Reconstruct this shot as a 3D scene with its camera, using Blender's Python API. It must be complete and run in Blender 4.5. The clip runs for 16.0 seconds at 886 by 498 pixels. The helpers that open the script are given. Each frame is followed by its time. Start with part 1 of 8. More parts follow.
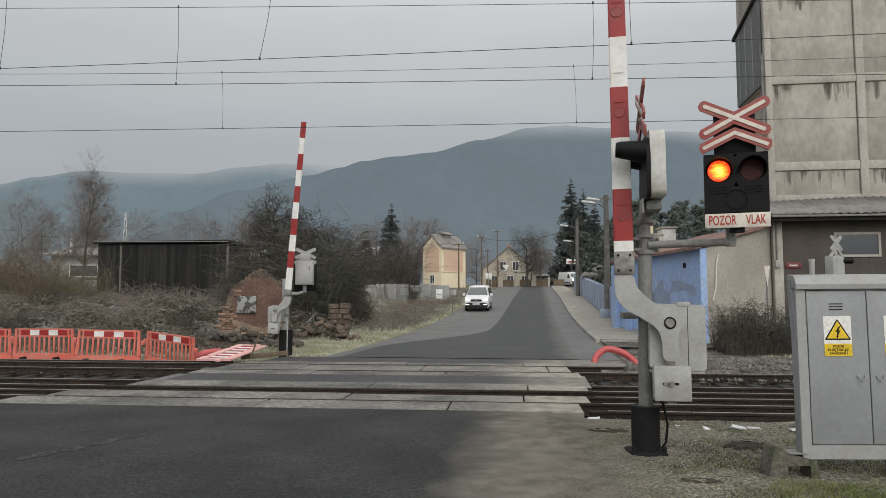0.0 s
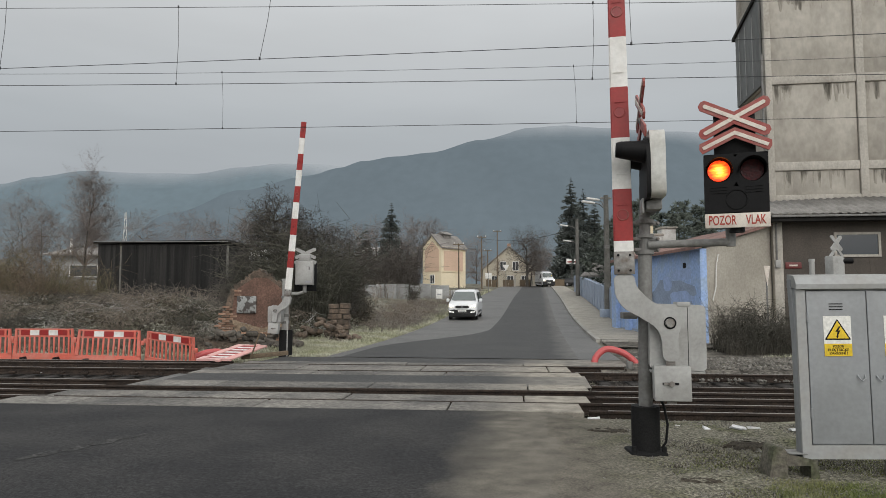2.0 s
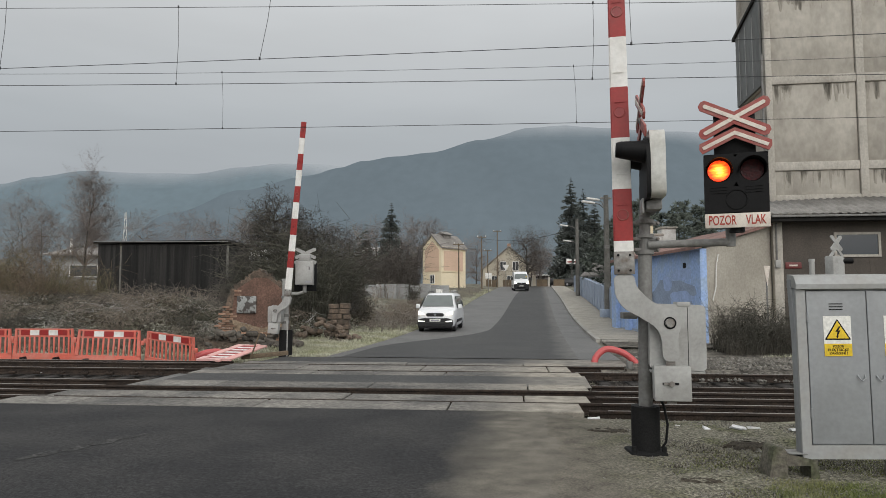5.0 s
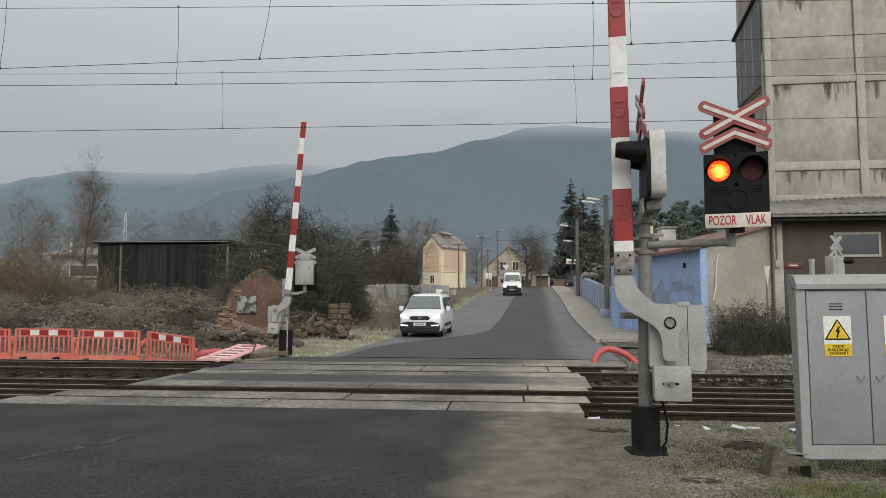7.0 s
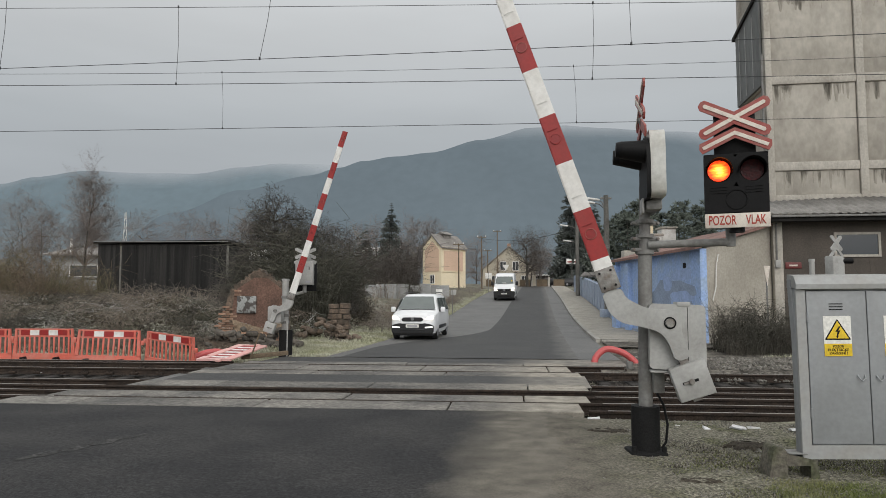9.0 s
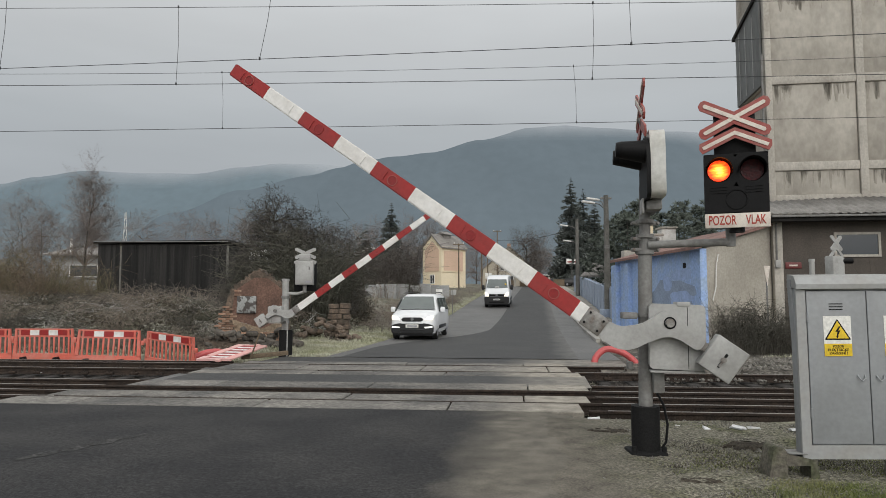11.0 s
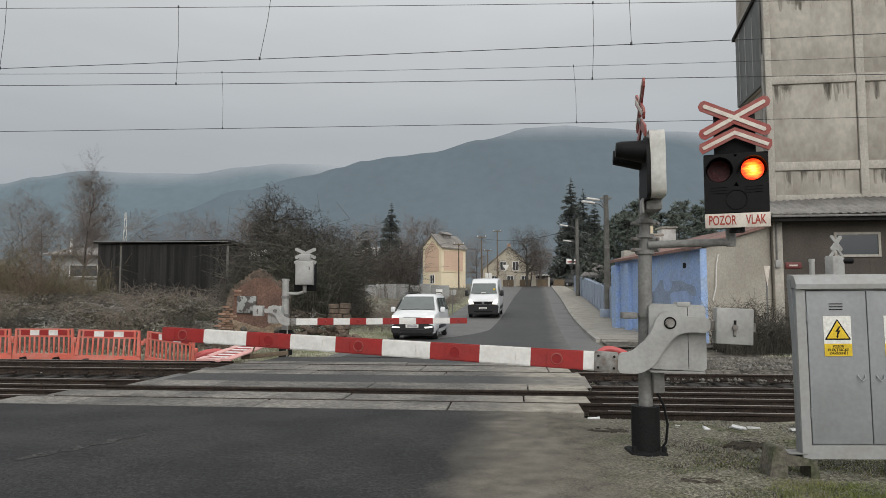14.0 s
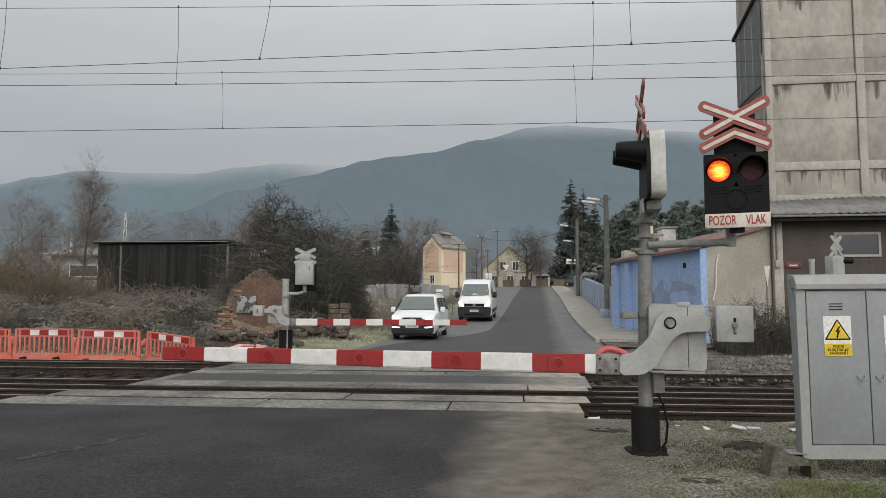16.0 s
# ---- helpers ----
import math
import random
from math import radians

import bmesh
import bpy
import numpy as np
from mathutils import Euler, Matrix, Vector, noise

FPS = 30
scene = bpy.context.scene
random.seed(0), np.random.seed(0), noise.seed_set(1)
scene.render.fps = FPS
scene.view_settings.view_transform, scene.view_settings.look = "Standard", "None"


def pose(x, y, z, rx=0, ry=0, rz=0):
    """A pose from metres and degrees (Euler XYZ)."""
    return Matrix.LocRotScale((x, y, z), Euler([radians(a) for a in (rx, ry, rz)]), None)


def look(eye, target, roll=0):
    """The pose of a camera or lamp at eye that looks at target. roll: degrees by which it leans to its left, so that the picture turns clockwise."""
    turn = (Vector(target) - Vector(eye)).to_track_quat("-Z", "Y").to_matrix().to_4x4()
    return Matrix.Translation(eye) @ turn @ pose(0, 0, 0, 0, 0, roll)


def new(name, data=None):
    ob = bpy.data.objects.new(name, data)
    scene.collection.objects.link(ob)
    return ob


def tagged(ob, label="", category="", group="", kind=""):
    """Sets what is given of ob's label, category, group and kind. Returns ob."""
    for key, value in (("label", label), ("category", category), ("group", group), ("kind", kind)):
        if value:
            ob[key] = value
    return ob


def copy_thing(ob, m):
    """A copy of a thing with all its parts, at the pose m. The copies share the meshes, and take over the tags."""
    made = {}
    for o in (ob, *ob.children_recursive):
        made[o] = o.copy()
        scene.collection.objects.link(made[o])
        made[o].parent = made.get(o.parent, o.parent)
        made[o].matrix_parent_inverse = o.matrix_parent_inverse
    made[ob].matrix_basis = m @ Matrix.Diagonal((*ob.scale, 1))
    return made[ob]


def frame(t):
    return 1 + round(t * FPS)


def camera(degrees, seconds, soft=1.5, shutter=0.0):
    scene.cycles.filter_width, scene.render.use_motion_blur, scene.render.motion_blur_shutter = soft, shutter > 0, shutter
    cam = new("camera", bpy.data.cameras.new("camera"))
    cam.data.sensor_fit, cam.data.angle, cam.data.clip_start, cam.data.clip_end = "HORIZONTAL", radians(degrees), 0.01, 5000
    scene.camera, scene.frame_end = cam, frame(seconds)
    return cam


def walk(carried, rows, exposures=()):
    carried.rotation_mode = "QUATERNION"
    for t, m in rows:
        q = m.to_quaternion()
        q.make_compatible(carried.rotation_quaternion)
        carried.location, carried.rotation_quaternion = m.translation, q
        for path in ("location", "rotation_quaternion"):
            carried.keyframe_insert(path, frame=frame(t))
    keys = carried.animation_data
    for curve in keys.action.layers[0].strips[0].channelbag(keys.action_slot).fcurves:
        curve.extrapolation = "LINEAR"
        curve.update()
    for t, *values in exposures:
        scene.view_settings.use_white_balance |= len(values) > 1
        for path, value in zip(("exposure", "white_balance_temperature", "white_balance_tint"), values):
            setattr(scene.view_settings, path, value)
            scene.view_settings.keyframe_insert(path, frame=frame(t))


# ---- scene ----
cam = camera(66.34, 16.0, soft=0.8)
EYE = pose(0.0, 0.0, 1.6, 94.34, 0, 0)
walk(cam, [(0.0, EYE), (16.0, EYE)], exposures=[(0.0, 0.0), (16.0, 0.0)])

ROAD_TURN = -7.9                      # the road runs 7.9 degrees to the right of north
ROAD = pose(0, 0, 0, 0, 0, ROAD_TURN)  # (across, along) to the world


TRACK = ROAD @ Matrix.Translation((-1.4, 13.3, 0)) @ pose(0, 0, 0, 0, 0, 2.2) @ Matrix.Translation((1.4, -13.3, 0))  # the tracks cross a little askew


def smooth(x):
    x = min(1.0, max(0.0, x))
    return x * x * (3 - 2 * x)


def rise(v):
    """Height of the land along the road: level at the crossing, climbing beyond it."""
    if v <= 24:
        return 0.0
    for (v0, z0), (v1, z1) in zip(PROFILE, PROFILE[1:]):
        if v < v1:
            return z0 + (z1 - z0) * (v - v0) / (v1 - v0)
    return 4.4 + (v - 140) * 0.004


PROFILE = [(24, 0.0), (29, 0.04), (34, 0.13), (39, 0.27), (44, 0.45), (48, 0.64), (52, 0.87), (57, 1.18), (63, 1.55), (69, 1.87), (75, 2.16), (90, 2.87), (104, 3.5), (115, 3.92), (126, 4.22), (140, 4.4)]


def zat(x, y):
    """Height of the land at a place in the world."""
    return rise((ROAD.inverted() @ Vector((x, y, 0))).y)


def land(u, v):
    return Vector((*(ROAD @ Vector((u, v, 0))).xy, rise(v)))


# ---- world and light: an overcast winter day ----
world = bpy.data.worlds.new("overcast_sky")
scene.world = world
world.use_nodes = True
wn, wl = world.node_tree.nodes, world.node_tree.links
wn.clear()
w_out, w_bg = wn.new("ShaderNodeOutputWorld"), wn.new("ShaderNodeBackground")
w_sky, w_grey = wn.new("ShaderNodeTexSky"), wn.new("ShaderNodeHueSaturation")
w_sky.sky_type, w_sky.sun_disc = "NISHITA", False
w_sky.sun_elevation, w_sky.sun_rotation = radians(30), radians(194)
w_sky.air_density, w_sky.dust_density = 2.0, 6.0
w_grey.inputs["Saturation"].default_value = 0.2
w_grey.inputs["Value"].default_value = 0.08
w_co, w_sep, w_ramp = wn.new("ShaderNodeTexCoord"), wn.new("ShaderNodeSeparateXYZ"), wn.new("ShaderNodeValToRGB")
w_map, w_noise, w_mix, w_mul = wn.new("ShaderNodeMapping"), wn.new("ShaderNodeTexNoise"), wn.new("ShaderNodeMix"), wn.new("ShaderNodeMix")
w_map.inputs["Scale"].default_value = (1.2, 1.2, 6.0)
w_noise.inputs["Scale"].default_value, w_noise.inputs["Detail"].default_value = 1.6, 5.0
w_stops = ((0.0, (0.40, 0.43, 0.46)), (0.15, (0.38, 0.41, 0.44)), (0.24, (0.42, 0.45, 0.475)), (0.36, (0.53, 0.55, 0.565)), (0.6, (0.80, 0.82, 0.83)), (1.0, (1.05, 1.06, 1.05)))
w_ramp.color_ramp.elements[0].color, w_ramp.color_ramp.elements[1].color = (*w_stops[0][1], 1), (*w_stops[-1][1], 1)
for place, colour in w_stops[1:-1]:
    w_ramp.color_ramp.elements.new(place).color = (*colour, 1)
w_mix.data_type, w_mul.data_type, w_mul.blend_type = "RGBA", "RGBA", "MULTIPLY"
w_mix.inputs["Factor"].default_value, w_mul.inputs["Factor"].default_value = 0.9, 0.24
wl.new(w_co.outputs["Generated"], w_sep.inputs[0])
wl.new(w_co.outputs["Generated"], w_map.inputs["Vector"])
wl.new(w_map.outputs[0], w_noise.inputs["Vector"])
wl.new(w_sep.outputs["Z"], w_ramp.inputs["Fac"])
wl.new(w_sky.outputs[0], w_grey.inputs["Color"])
wl.new(w_grey.outputs[0], w_mix.inputs["A"])
wl.new(w_ramp.outputs[0], w_mix.inputs["B"])
wl.new(w_mix.outputs["Result"], w_mul.inputs["A"])
wl.new(w_noise.outputs["Fac"], w_mul.inputs["B"])
wl.new(w_mul.outputs["Result"], w_bg.inputs["Color"])
wl.new(w_bg.outputs[0], w_out.inputs["Surface"])
w_bg.inputs["Strength"].default_value = 1.22
sun = new("sun", bpy.data.lights.new("sun", "SUN"))
sun.data.energy, sun.data.angle, sun.data.color = 1.5, radians(50), (1.0, 0.97, 0.93)
sun.matrix_world = look((0, 0, 0), (-0.25, 1.0, -0.6))


# ---- materials ----
def mat(name, colour, rough=0.8, metal=0.0, other=None, scale=3.0, amount=0.5, fine=40.0, fine_amount=0.15, bump=0.2, bump_scale=None,
        stretch=(1, 1, 1), glow=None, glow_strength=0.0, per_piece=0.0, island=0.0, low=0.4, high=0.65, specular=None, speckle=None):
    """A surface with stains (other, at scale), fine grain and relief."""
    m = bpy.data.materials.new(name)
    m.use_nodes = True
    n, l = m.node_tree.nodes, m.node_tree.links
    bsdf = n["Principled BSDF"]
    co, mp = n.new("ShaderNodeTexCoord"), n.new("ShaderNodeMapping")
    mp.inputs["Scale"].default_value = stretch
    l.new(co.outputs["Object"], mp.inputs["Vector"])
    big, small, ramp = n.new("ShaderNodeTexNoise"), n.new("ShaderNodeTexNoise"), n.new("ShaderNodeMapRange")
    big.inputs["Scale"].default_value, big.inputs["Detail"].default_value = scale, 6
    small.inputs["Scale"].default_value, small.inputs["Detail"].default_value = fine, 4
    for t in (big, small):
        l.new(mp.outputs[0], t.inputs["Vector"])
    ramp.inputs["From Min"].default_value, ramp.inputs["From Max"].default_value = low, high
    l.new(big.outputs["Fac"], ramp.inputs["Value"])
    mix, grain = n.new("ShaderNodeMix"), n.new("ShaderNodeMix")
    mix.data_type = grain.data_type = "RGBA"
    grain.blend_type = "MULTIPLY"
    other = other or tuple(c * 0.7 for c in colour)
    mix.inputs["A"].default_value, mix.inputs["B"].default_value = (*colour, 1), (*[c0 + (c1 - c0) * amount for c0, c1 in zip(colour, other)], 1)
    l.new(ramp.outputs[0], mix.inputs["Factor"])
    grain.inputs["Factor"].default_value = 1.0
    level = n.new("ShaderNodeMapRange")
    level.inputs["From Min"].default_value, level.inputs["From Max"].default_value = 0.3, 0.7
    level.inputs["To Min"].default_value, level.inputs["To Max"].default_value = 1 - fine_amount, 1 + fine_amount
    l.new(small.outputs["Fac"], level.inputs["Value"])
    l.new(mix.outputs["Result"], grain.inputs["A"])
    last = level.outputs[0]
    if per_piece or island:
        info = n.new("ShaderNodeObjectInfo") if per_piece else n.new("ShaderNodeNewGeometry")
        vary, times = n.new("ShaderNodeMapRange"), n.new("ShaderNodeMath")
        k = per_piece or island
        vary.inputs["To Min"].default_value, vary.inputs["To Max"].default_value = 1 - k, 1 + k
        l.new(info.outputs["Random" if per_piece else "Random Per Island"], vary.inputs["Value"])
        times.operation = "MULTIPLY"
        l.new(vary.outputs[0], times.inputs[0])
        l.new(last, times.inputs[1])
        last = times.outputs[0]
    if speckle:
        cells, spots, times2 = n.new("ShaderNodeTexVoronoi"), n.new("ShaderNodeMapRange"), n.new("ShaderNodeMath")
        cells.inputs["Scale"].default_value = speckle[0]
        l.new(mp.outputs[0], cells.inputs["Vector"])
        tone = n.new("ShaderNodeSeparateColor")
        l.new(cells.outputs["Color"], tone.inputs[0])
        spots.inputs["From Min"].default_value, spots.inputs["From Max"].default_value = 0.0, 1.0
        spots.inputs["To Min"].default_value, spots.inputs["To Max"].default_value = 1 - speckle[1], 1 + speckle[1]
        l.new(tone.outputs[0], spots.inputs["Value"])
        times2.operation = "MULTIPLY"
        l.new(spots.outputs[0], times2.inputs[0])
        l.new(last, times2.inputs[1])
        last = times2.outputs[0]
    l.new(last, grain.inputs["B"])
    l.new(grain.outputs["Result"], bsdf.inputs["Base Color"])
    bsdf.inputs["Roughness"].default_value, bsdf.inputs["Metallic"].default_value = rough, metal
    if specular is not None:
        bsdf.inputs["Specular IOR Level"].default_value = specular
    if bump:
        b, bn = n.new("ShaderNodeBump"), small
        if bump_scale:
            bn = n.new("ShaderNodeTexNoise")
            bn.inputs["Scale"].default_value, bn.inputs["Detail"].default_value = bump_scale, 6
            l.new(mp.outputs[0], bn.inputs["Vector"])
        b.inputs["Strength"].default_value, b.inputs["Distance"].default_value = bump, 0.02
        l.new(bn.outputs["Fac"], b.inputs["Height"])
        l.new(b.outputs[0], bsdf.inputs["Normal"])
    if glow:
        bsdf.inputs["Emission Color"].default_value, bsdf.inputs["Emission Strength"].default_value = (*glow, 1), glow_strength
    return m


ASPHALT = mat("asphalt", (0.026, 0.026, 0.027), 0.9, other=(0.045, 0.044, 0.043), scale=0.8, amount=0.9, fine=22, fine_amount=0.35, bump=0.25, bump_scale=90, specular=0.3, speckle=(75, 0.5))
ASPHALT_FAR = mat("newer_lane_asphalt", (0.04, 0.04, 0.04), 0.68, other=(0.054, 0.053, 0.051), scale=0.5, amount=0.9, fine=8, fine_amount=0.2, bump=0.15, bump_scale=50, specular=0.4, speckle=(40, 0.4))
ASPHALT_OLD = mat("old_asphalt", (0.135, 0.132, 0.127), 0.6, other=(0.095, 0.094, 0.091), scale=0.6, amount=0.9, fine=12, fine_amount=0.25, bump=0.12, bump_scale=50, specular=0.5, speckle=(40, 0.3))
GRAVEL_DIRT = mat("gravel_dirt", (0.14, 0.128, 0.11), 0.95, other=(0.06, 0.054, 0.046), scale=1.3, amount=0.9, fine=7, fine_amount=0.5, bump=0.9, bump_scale=18, specular=0.2, speckle=(16, 0.5))
FIELD = mat("frosty_grass_soil", (0.19, 0.182, 0.135), 0.95, other=(0.055, 0.048, 0.035), scale=0.6, amount=0.9, fine=14, fine_amount=0.6, bump=1.0)
MOSSY = mat("mossy_soil", (0.18, 0.17, 0.134), 0.95, other=(0.09, 0.098, 0.04), scale=1.6, amount=0.9, fine=34, fine_amount=0.7, bump=1.0, bump_scale=45, low=0.5, high=0.7, specular=0.15, speckle=(60, 0.5))
BALLAST = mat("ballast_stone", (0.05, 0.044, 0.038), 0.95, other=(0.04, 0.035, 0.03), scale=8, amount=0.8, fine=50, fine_amount=0.4, bump=0.6, island=0.4)
PLANK = mat("crossing_concrete", (0.215, 0.203, 0.183), 0.9, other=(0.095, 0.093, 0.09), scale=0.9, amount=0.9, fine=9, fine_amount=0.3, bump=0.4, bump_scale=25, per_piece=0.1, specular=0.25, speckle=(40, 0.22))
# Near-black colour stands in for the shade deep between the rails.
TRACK_BED = mat("shade_dark_track_bed", (0.026, 0.022, 0.019), 0.95, other=(0.045, 0.038, 0.032), scale=2, amount=0.8, fine=12, fine_amount=0.5, bump=0.8, specular=0.15)
RAIL_RUST = mat("rusty_rail_steel", (0.034, 0.027, 0.023), 0.9, other=(0.055, 0.04, 0.031), specular=0.2, scale=6, amount=0.8, fine=40, fine_amount=0.4, bump=0.3)
PALE_GRAVEL = mat("pale_gravel", (0.20, 0.19, 0.17), 0.95, other=(0.12, 0.11, 0.095), scale=6, amount=0.8, fine=50, fine_amount=0.3, island=0.45)
RAIL_TOP = mat("worn_rail_head", (0.27, 0.25, 0.23), 0.5, metal=0.0, other=(0.13, 0.105, 0.09), scale=3, amount=0.7)
SLEEPER = mat("dark_sleeper", (0.035, 0.031, 0.028), 0.9, scale=4, fine=30, fine_amount=0.4, bump=0.6)
CONCRETE = mat("weathered_concrete", (0.46, 0.43, 0.38), 0.9, other=(0.33, 0.305, 0.265), scale=0.9, amount=0.8, fine=12, fine_amount=0.14, bump=0.25, stretch=(1, 1, 0.7))
CONCRETE_PANEL = mat("concrete_panel", (0.44, 0.41, 0.36), 0.9, other=(0.31, 0.285, 0.245), scale=0.6, amount=0.85, fine=5, fine_amount=0.12, bump=0.25, stretch=(1.0, 1.0, 0.6))
CONCRETE_STAIN = mat("streaked_concrete", (0.36, 0.333, 0.287), 0.9, other=(0.27, 0.247, 0.21), scale=1.2, amount=0.8, fine=12, fine_amount=0.2, stretch=(1.5, 1.5, 0.25))
SHEET_DARK = mat("dark_sheet_cladding", (0.17, 0.175, 0.17), 0.7, scale=1.5, fine=8, fine_amount=0.2, stretch=(1, 1, 0.2))
BROWN_WALL = mat("brown_render", (0.10, 0.085, 0.072), 0.9, other=(0.065, 0.056, 0.048), scale=0.9, amount=0.7, fine=18, fine_amount=0.2)
CORRUGATED = mat("corrugated_cement_roof", (0.24, 0.23, 0.215), 0.85, other=(0.13, 0.125, 0.115), scale=1.5, amount=0.8, fine=20, fine_amount=0.25)
BLUE_WALL = mat("blue_lime_paint", (0.33, 0.46, 0.73), 0.85, other=(0.37, 0.47, 0.62), scale=1.4, amount=0.6, fine=10, fine_amount=0.15, bump=0.3, low=0.48, high=0.58)
BLUE_FENCE = mat("faded_blue_paint", (0.34, 0.40, 0.50), 0.85, other=(0.28, 0.325, 0.40), scale=0.9, amount=0.8, fine=16, fine_amount=0.15)
CREAM = mat("cream_plaster", (0.86, 0.75, 0.55), 0.9, other=(0.74, 0.62, 0.44), scale=0.4, amount=0.6, fine=8, fine_amount=0.1)
PEACH = mat("peach_plaster", (0.70, 0.50, 0.37), 0.9, scale=0.4, amount=0.3, fine=8, fine_amount=0.1)
BEIGE = mat("beige_plaster", (0.42, 0.39, 0.335), 0.9, other=(0.31, 0.285, 0.24), scale=0.6, amount=0.7, fine=12, fine_amount=0.12)
ROOF_GREY = mat("grey_roofing", (0.20, 0.185, 0.17), 0.85, other=(0.30, 0.28, 0.26), scale=0.8, amount=0.8, fine=9, fine_amount=0.25)
ROOF_RED = mat("rusty_red_roof", (0.28, 0.16, 0.13), 0.8, other=(0.16, 0.10, 0.09), scale=1.0, amount=0.8, fine=15, fine_amount=0.25)
BLACK_WOOD = mat("blackened_boards", (0.013, 0.0125, 0.012), 0.95, other=(0.036, 0.034, 0.032), scale=0.9, amount=0.7, fine=20, fine_amount=0.3, stretch=(2.5, 2.5, 0.15), per_piece=0.4)
GREY_WALL = mat("grey_concrete_wall", (0.30, 0.30, 0.295), 0.9, other=(0.20, 0.20, 0.195), scale=0.8, amount=0.8, fine=14, fine_amount=0.2, per_piece=0.12)
RED = mat("red_paint", (0.33, 0.022, 0.02), 0.5, other=(0.26, 0.03, 0.027), scale=5, amount=0.7, fine=30, fine_amount=0.1, bump=0.05)
RED_DARK = mat("dark_red_reflector", (0.26, 0.016, 0.016), 0.35, scale=8, bump=0)
WHITE = mat("white_paint", (0.80, 0.79, 0.76), 0.5, other=(0.62, 0.60, 0.56), scale=6, amount=0.6, fine=30, fine_amount=0.06, bump=0.05)
SIGN_RED = mat("worn_red_sheet", (0.32, 0.06, 0.05), 0.5, other=(0.30, 0.12, 0.10), scale=9, amount=0.8, fine=50, fine_amount=0.12, bump=0.05)
SIGN_WHITE = mat("worn_white_sheet", (0.72, 0.66, 0.58), 0.5, other=(0.55, 0.46, 0.40), scale=8, amount=0.7, fine=50, fine_amount=0.08, bump=0.05)
BLACK = mat("matt_black", (0.007, 0.007, 0.0075), 0.6, scale=8, fine=60, fine_amount=0.3, bump=0.1, specular=0.2)
RUBBER = mat("black_rubber", (0.011, 0.011, 0.011), 0.8, scale=8, fine=60, fine_amount=0.4, specular=0.25)
GREY_PAINT = mat("grey_signal_paint", (0.40, 0.40, 0.385), 0.55, other=(0.27, 0.265, 0.25), scale=3, amount=0.7, fine=25, fine_amount=0.1, bump=0.08)
GREY_POST = mat("grey_post_paint", (0.22, 0.22, 0.21), 0.6, other=(0.14, 0.13, 0.12), scale=5, amount=0.8, fine=30, fine_amount=0.15, bump=0.1)
WORN_METAL = mat("worn_bare_metal", (0.27, 0.265, 0.25), 0.55, metal=0.3, other=(0.14, 0.11, 0.09), scale=9, amount=0.9, fine=30, fine_amount=0.2)
CABINET_GREY = mat("cabinet_grey_paint", (0.285, 0.297, 0.305), 0.5, other=(0.235, 0.243, 0.245), scale=2, amount=0.7, fine=20, fine_amount=0.07, bump=0.04)
CABINET_RIM = mat("cabinet_edge_paint", (0.34, 0.347, 0.345), 0.5, other=(0.30, 0.29, 0.27), scale=4, amount=0.7, fine=20, fine_amount=0.08, bump=0.05)
YELLOW = mat("yellow_sticker", (0.75, 0.52, 0.02), 0.5, scale=10, amount=0.2, bump=0)
STICKER = mat("white_sticker", (0.78, 0.77, 0.72), 0.5, scale=10, amount=0.15, bump=0)
ORANGE = mat("orange_plastic", (0.68, 0.15, 0.105), 0.5, other=(0.56, 0.24, 0.19), scale=3, amount=0.7, fine=20, fine_amount=0.1, bump=0.05)
ORANGE_FADED = mat("faded_red_plastic", (0.72, 0.45, 0.42), 0.5, other=(0.70, 0.30, 0.27), scale=3, amount=0.7, fine=20, fine_amount=0.1)
HOSE = mat("red_conduit_plastic", (0.52, 0.09, 0.09), 0.45, scale=5, amount=0.3, fine=20)
BRICK = mat("red_brick", (0.26, 0.145, 0.095), 0.9, other=(0.38, 0.29, 0.215), scale=6, amount=0.7, fine=60, fine_amount=0.3, bump=0.5, per_piece=0.4)
RUIN_PLASTER = mat("brown_ruin_plaster", (0.17, 0.10, 0.075), 0.95, other=(0.10, 0.062, 0.048), scale=1.4, amount=0.9, fine=20, fine_amount=0.3, bump=0.6)
RUIN_CORE = mat("crumbled_masonry", (0.16, 0.12, 0.09), 0.95, other=(0.06, 0.05, 0.04), scale=3.5, amount=0.9, fine=25, fine_amount=0.4, bump=0.9)
STONE = mat("rubble_stone", (0.12, 0.105, 0.088), 0.95, other=(0.055, 0.05, 0.042), scale=4, amount=0.8, fine=25, fine_amount=0.35, bump=0.7, per_piece=0.3)
WIRE = mat("dark_wire", (0.03, 0.032, 0.035), 0.6, bump=0, scale=2)
BARK = mat("bark", (0.055, 0.047, 0.04), 0.95, other=(0.09, 0.085, 0.072), scale=3, amount=0.8, fine=20, fine_amount=0.3)
TWIG = mat("twigs", (0.10, 0.087, 0.075), 0.95, other=(0.06, 0.05, 0.044), scale=1, amount=0.8, island=0.35, bump=0)
# Paler twig colour that paints haze into the farther trees.
TWIG_FAR = mat("haze_paled_twigs", (0.20, 0.165, 0.145), 0.95, other=(0.17, 0.15, 0.14), scale=0.5, island=0.25, bump=0)
BRAMBLE = mat("dead_bramble", (0.185, 0.15, 0.12), 0.95, other=(0.26, 0.235, 0.20), scale=0.6, amount=0.8, island=0.45, bump=0)
DRY_GRASS = mat("frosty_dry_grass", (0.50, 0.49, 0.39), 0.95, other=(0.29, 0.30, 0.17), scale=0.9, amount=0.9, island=0.4, bump=0)
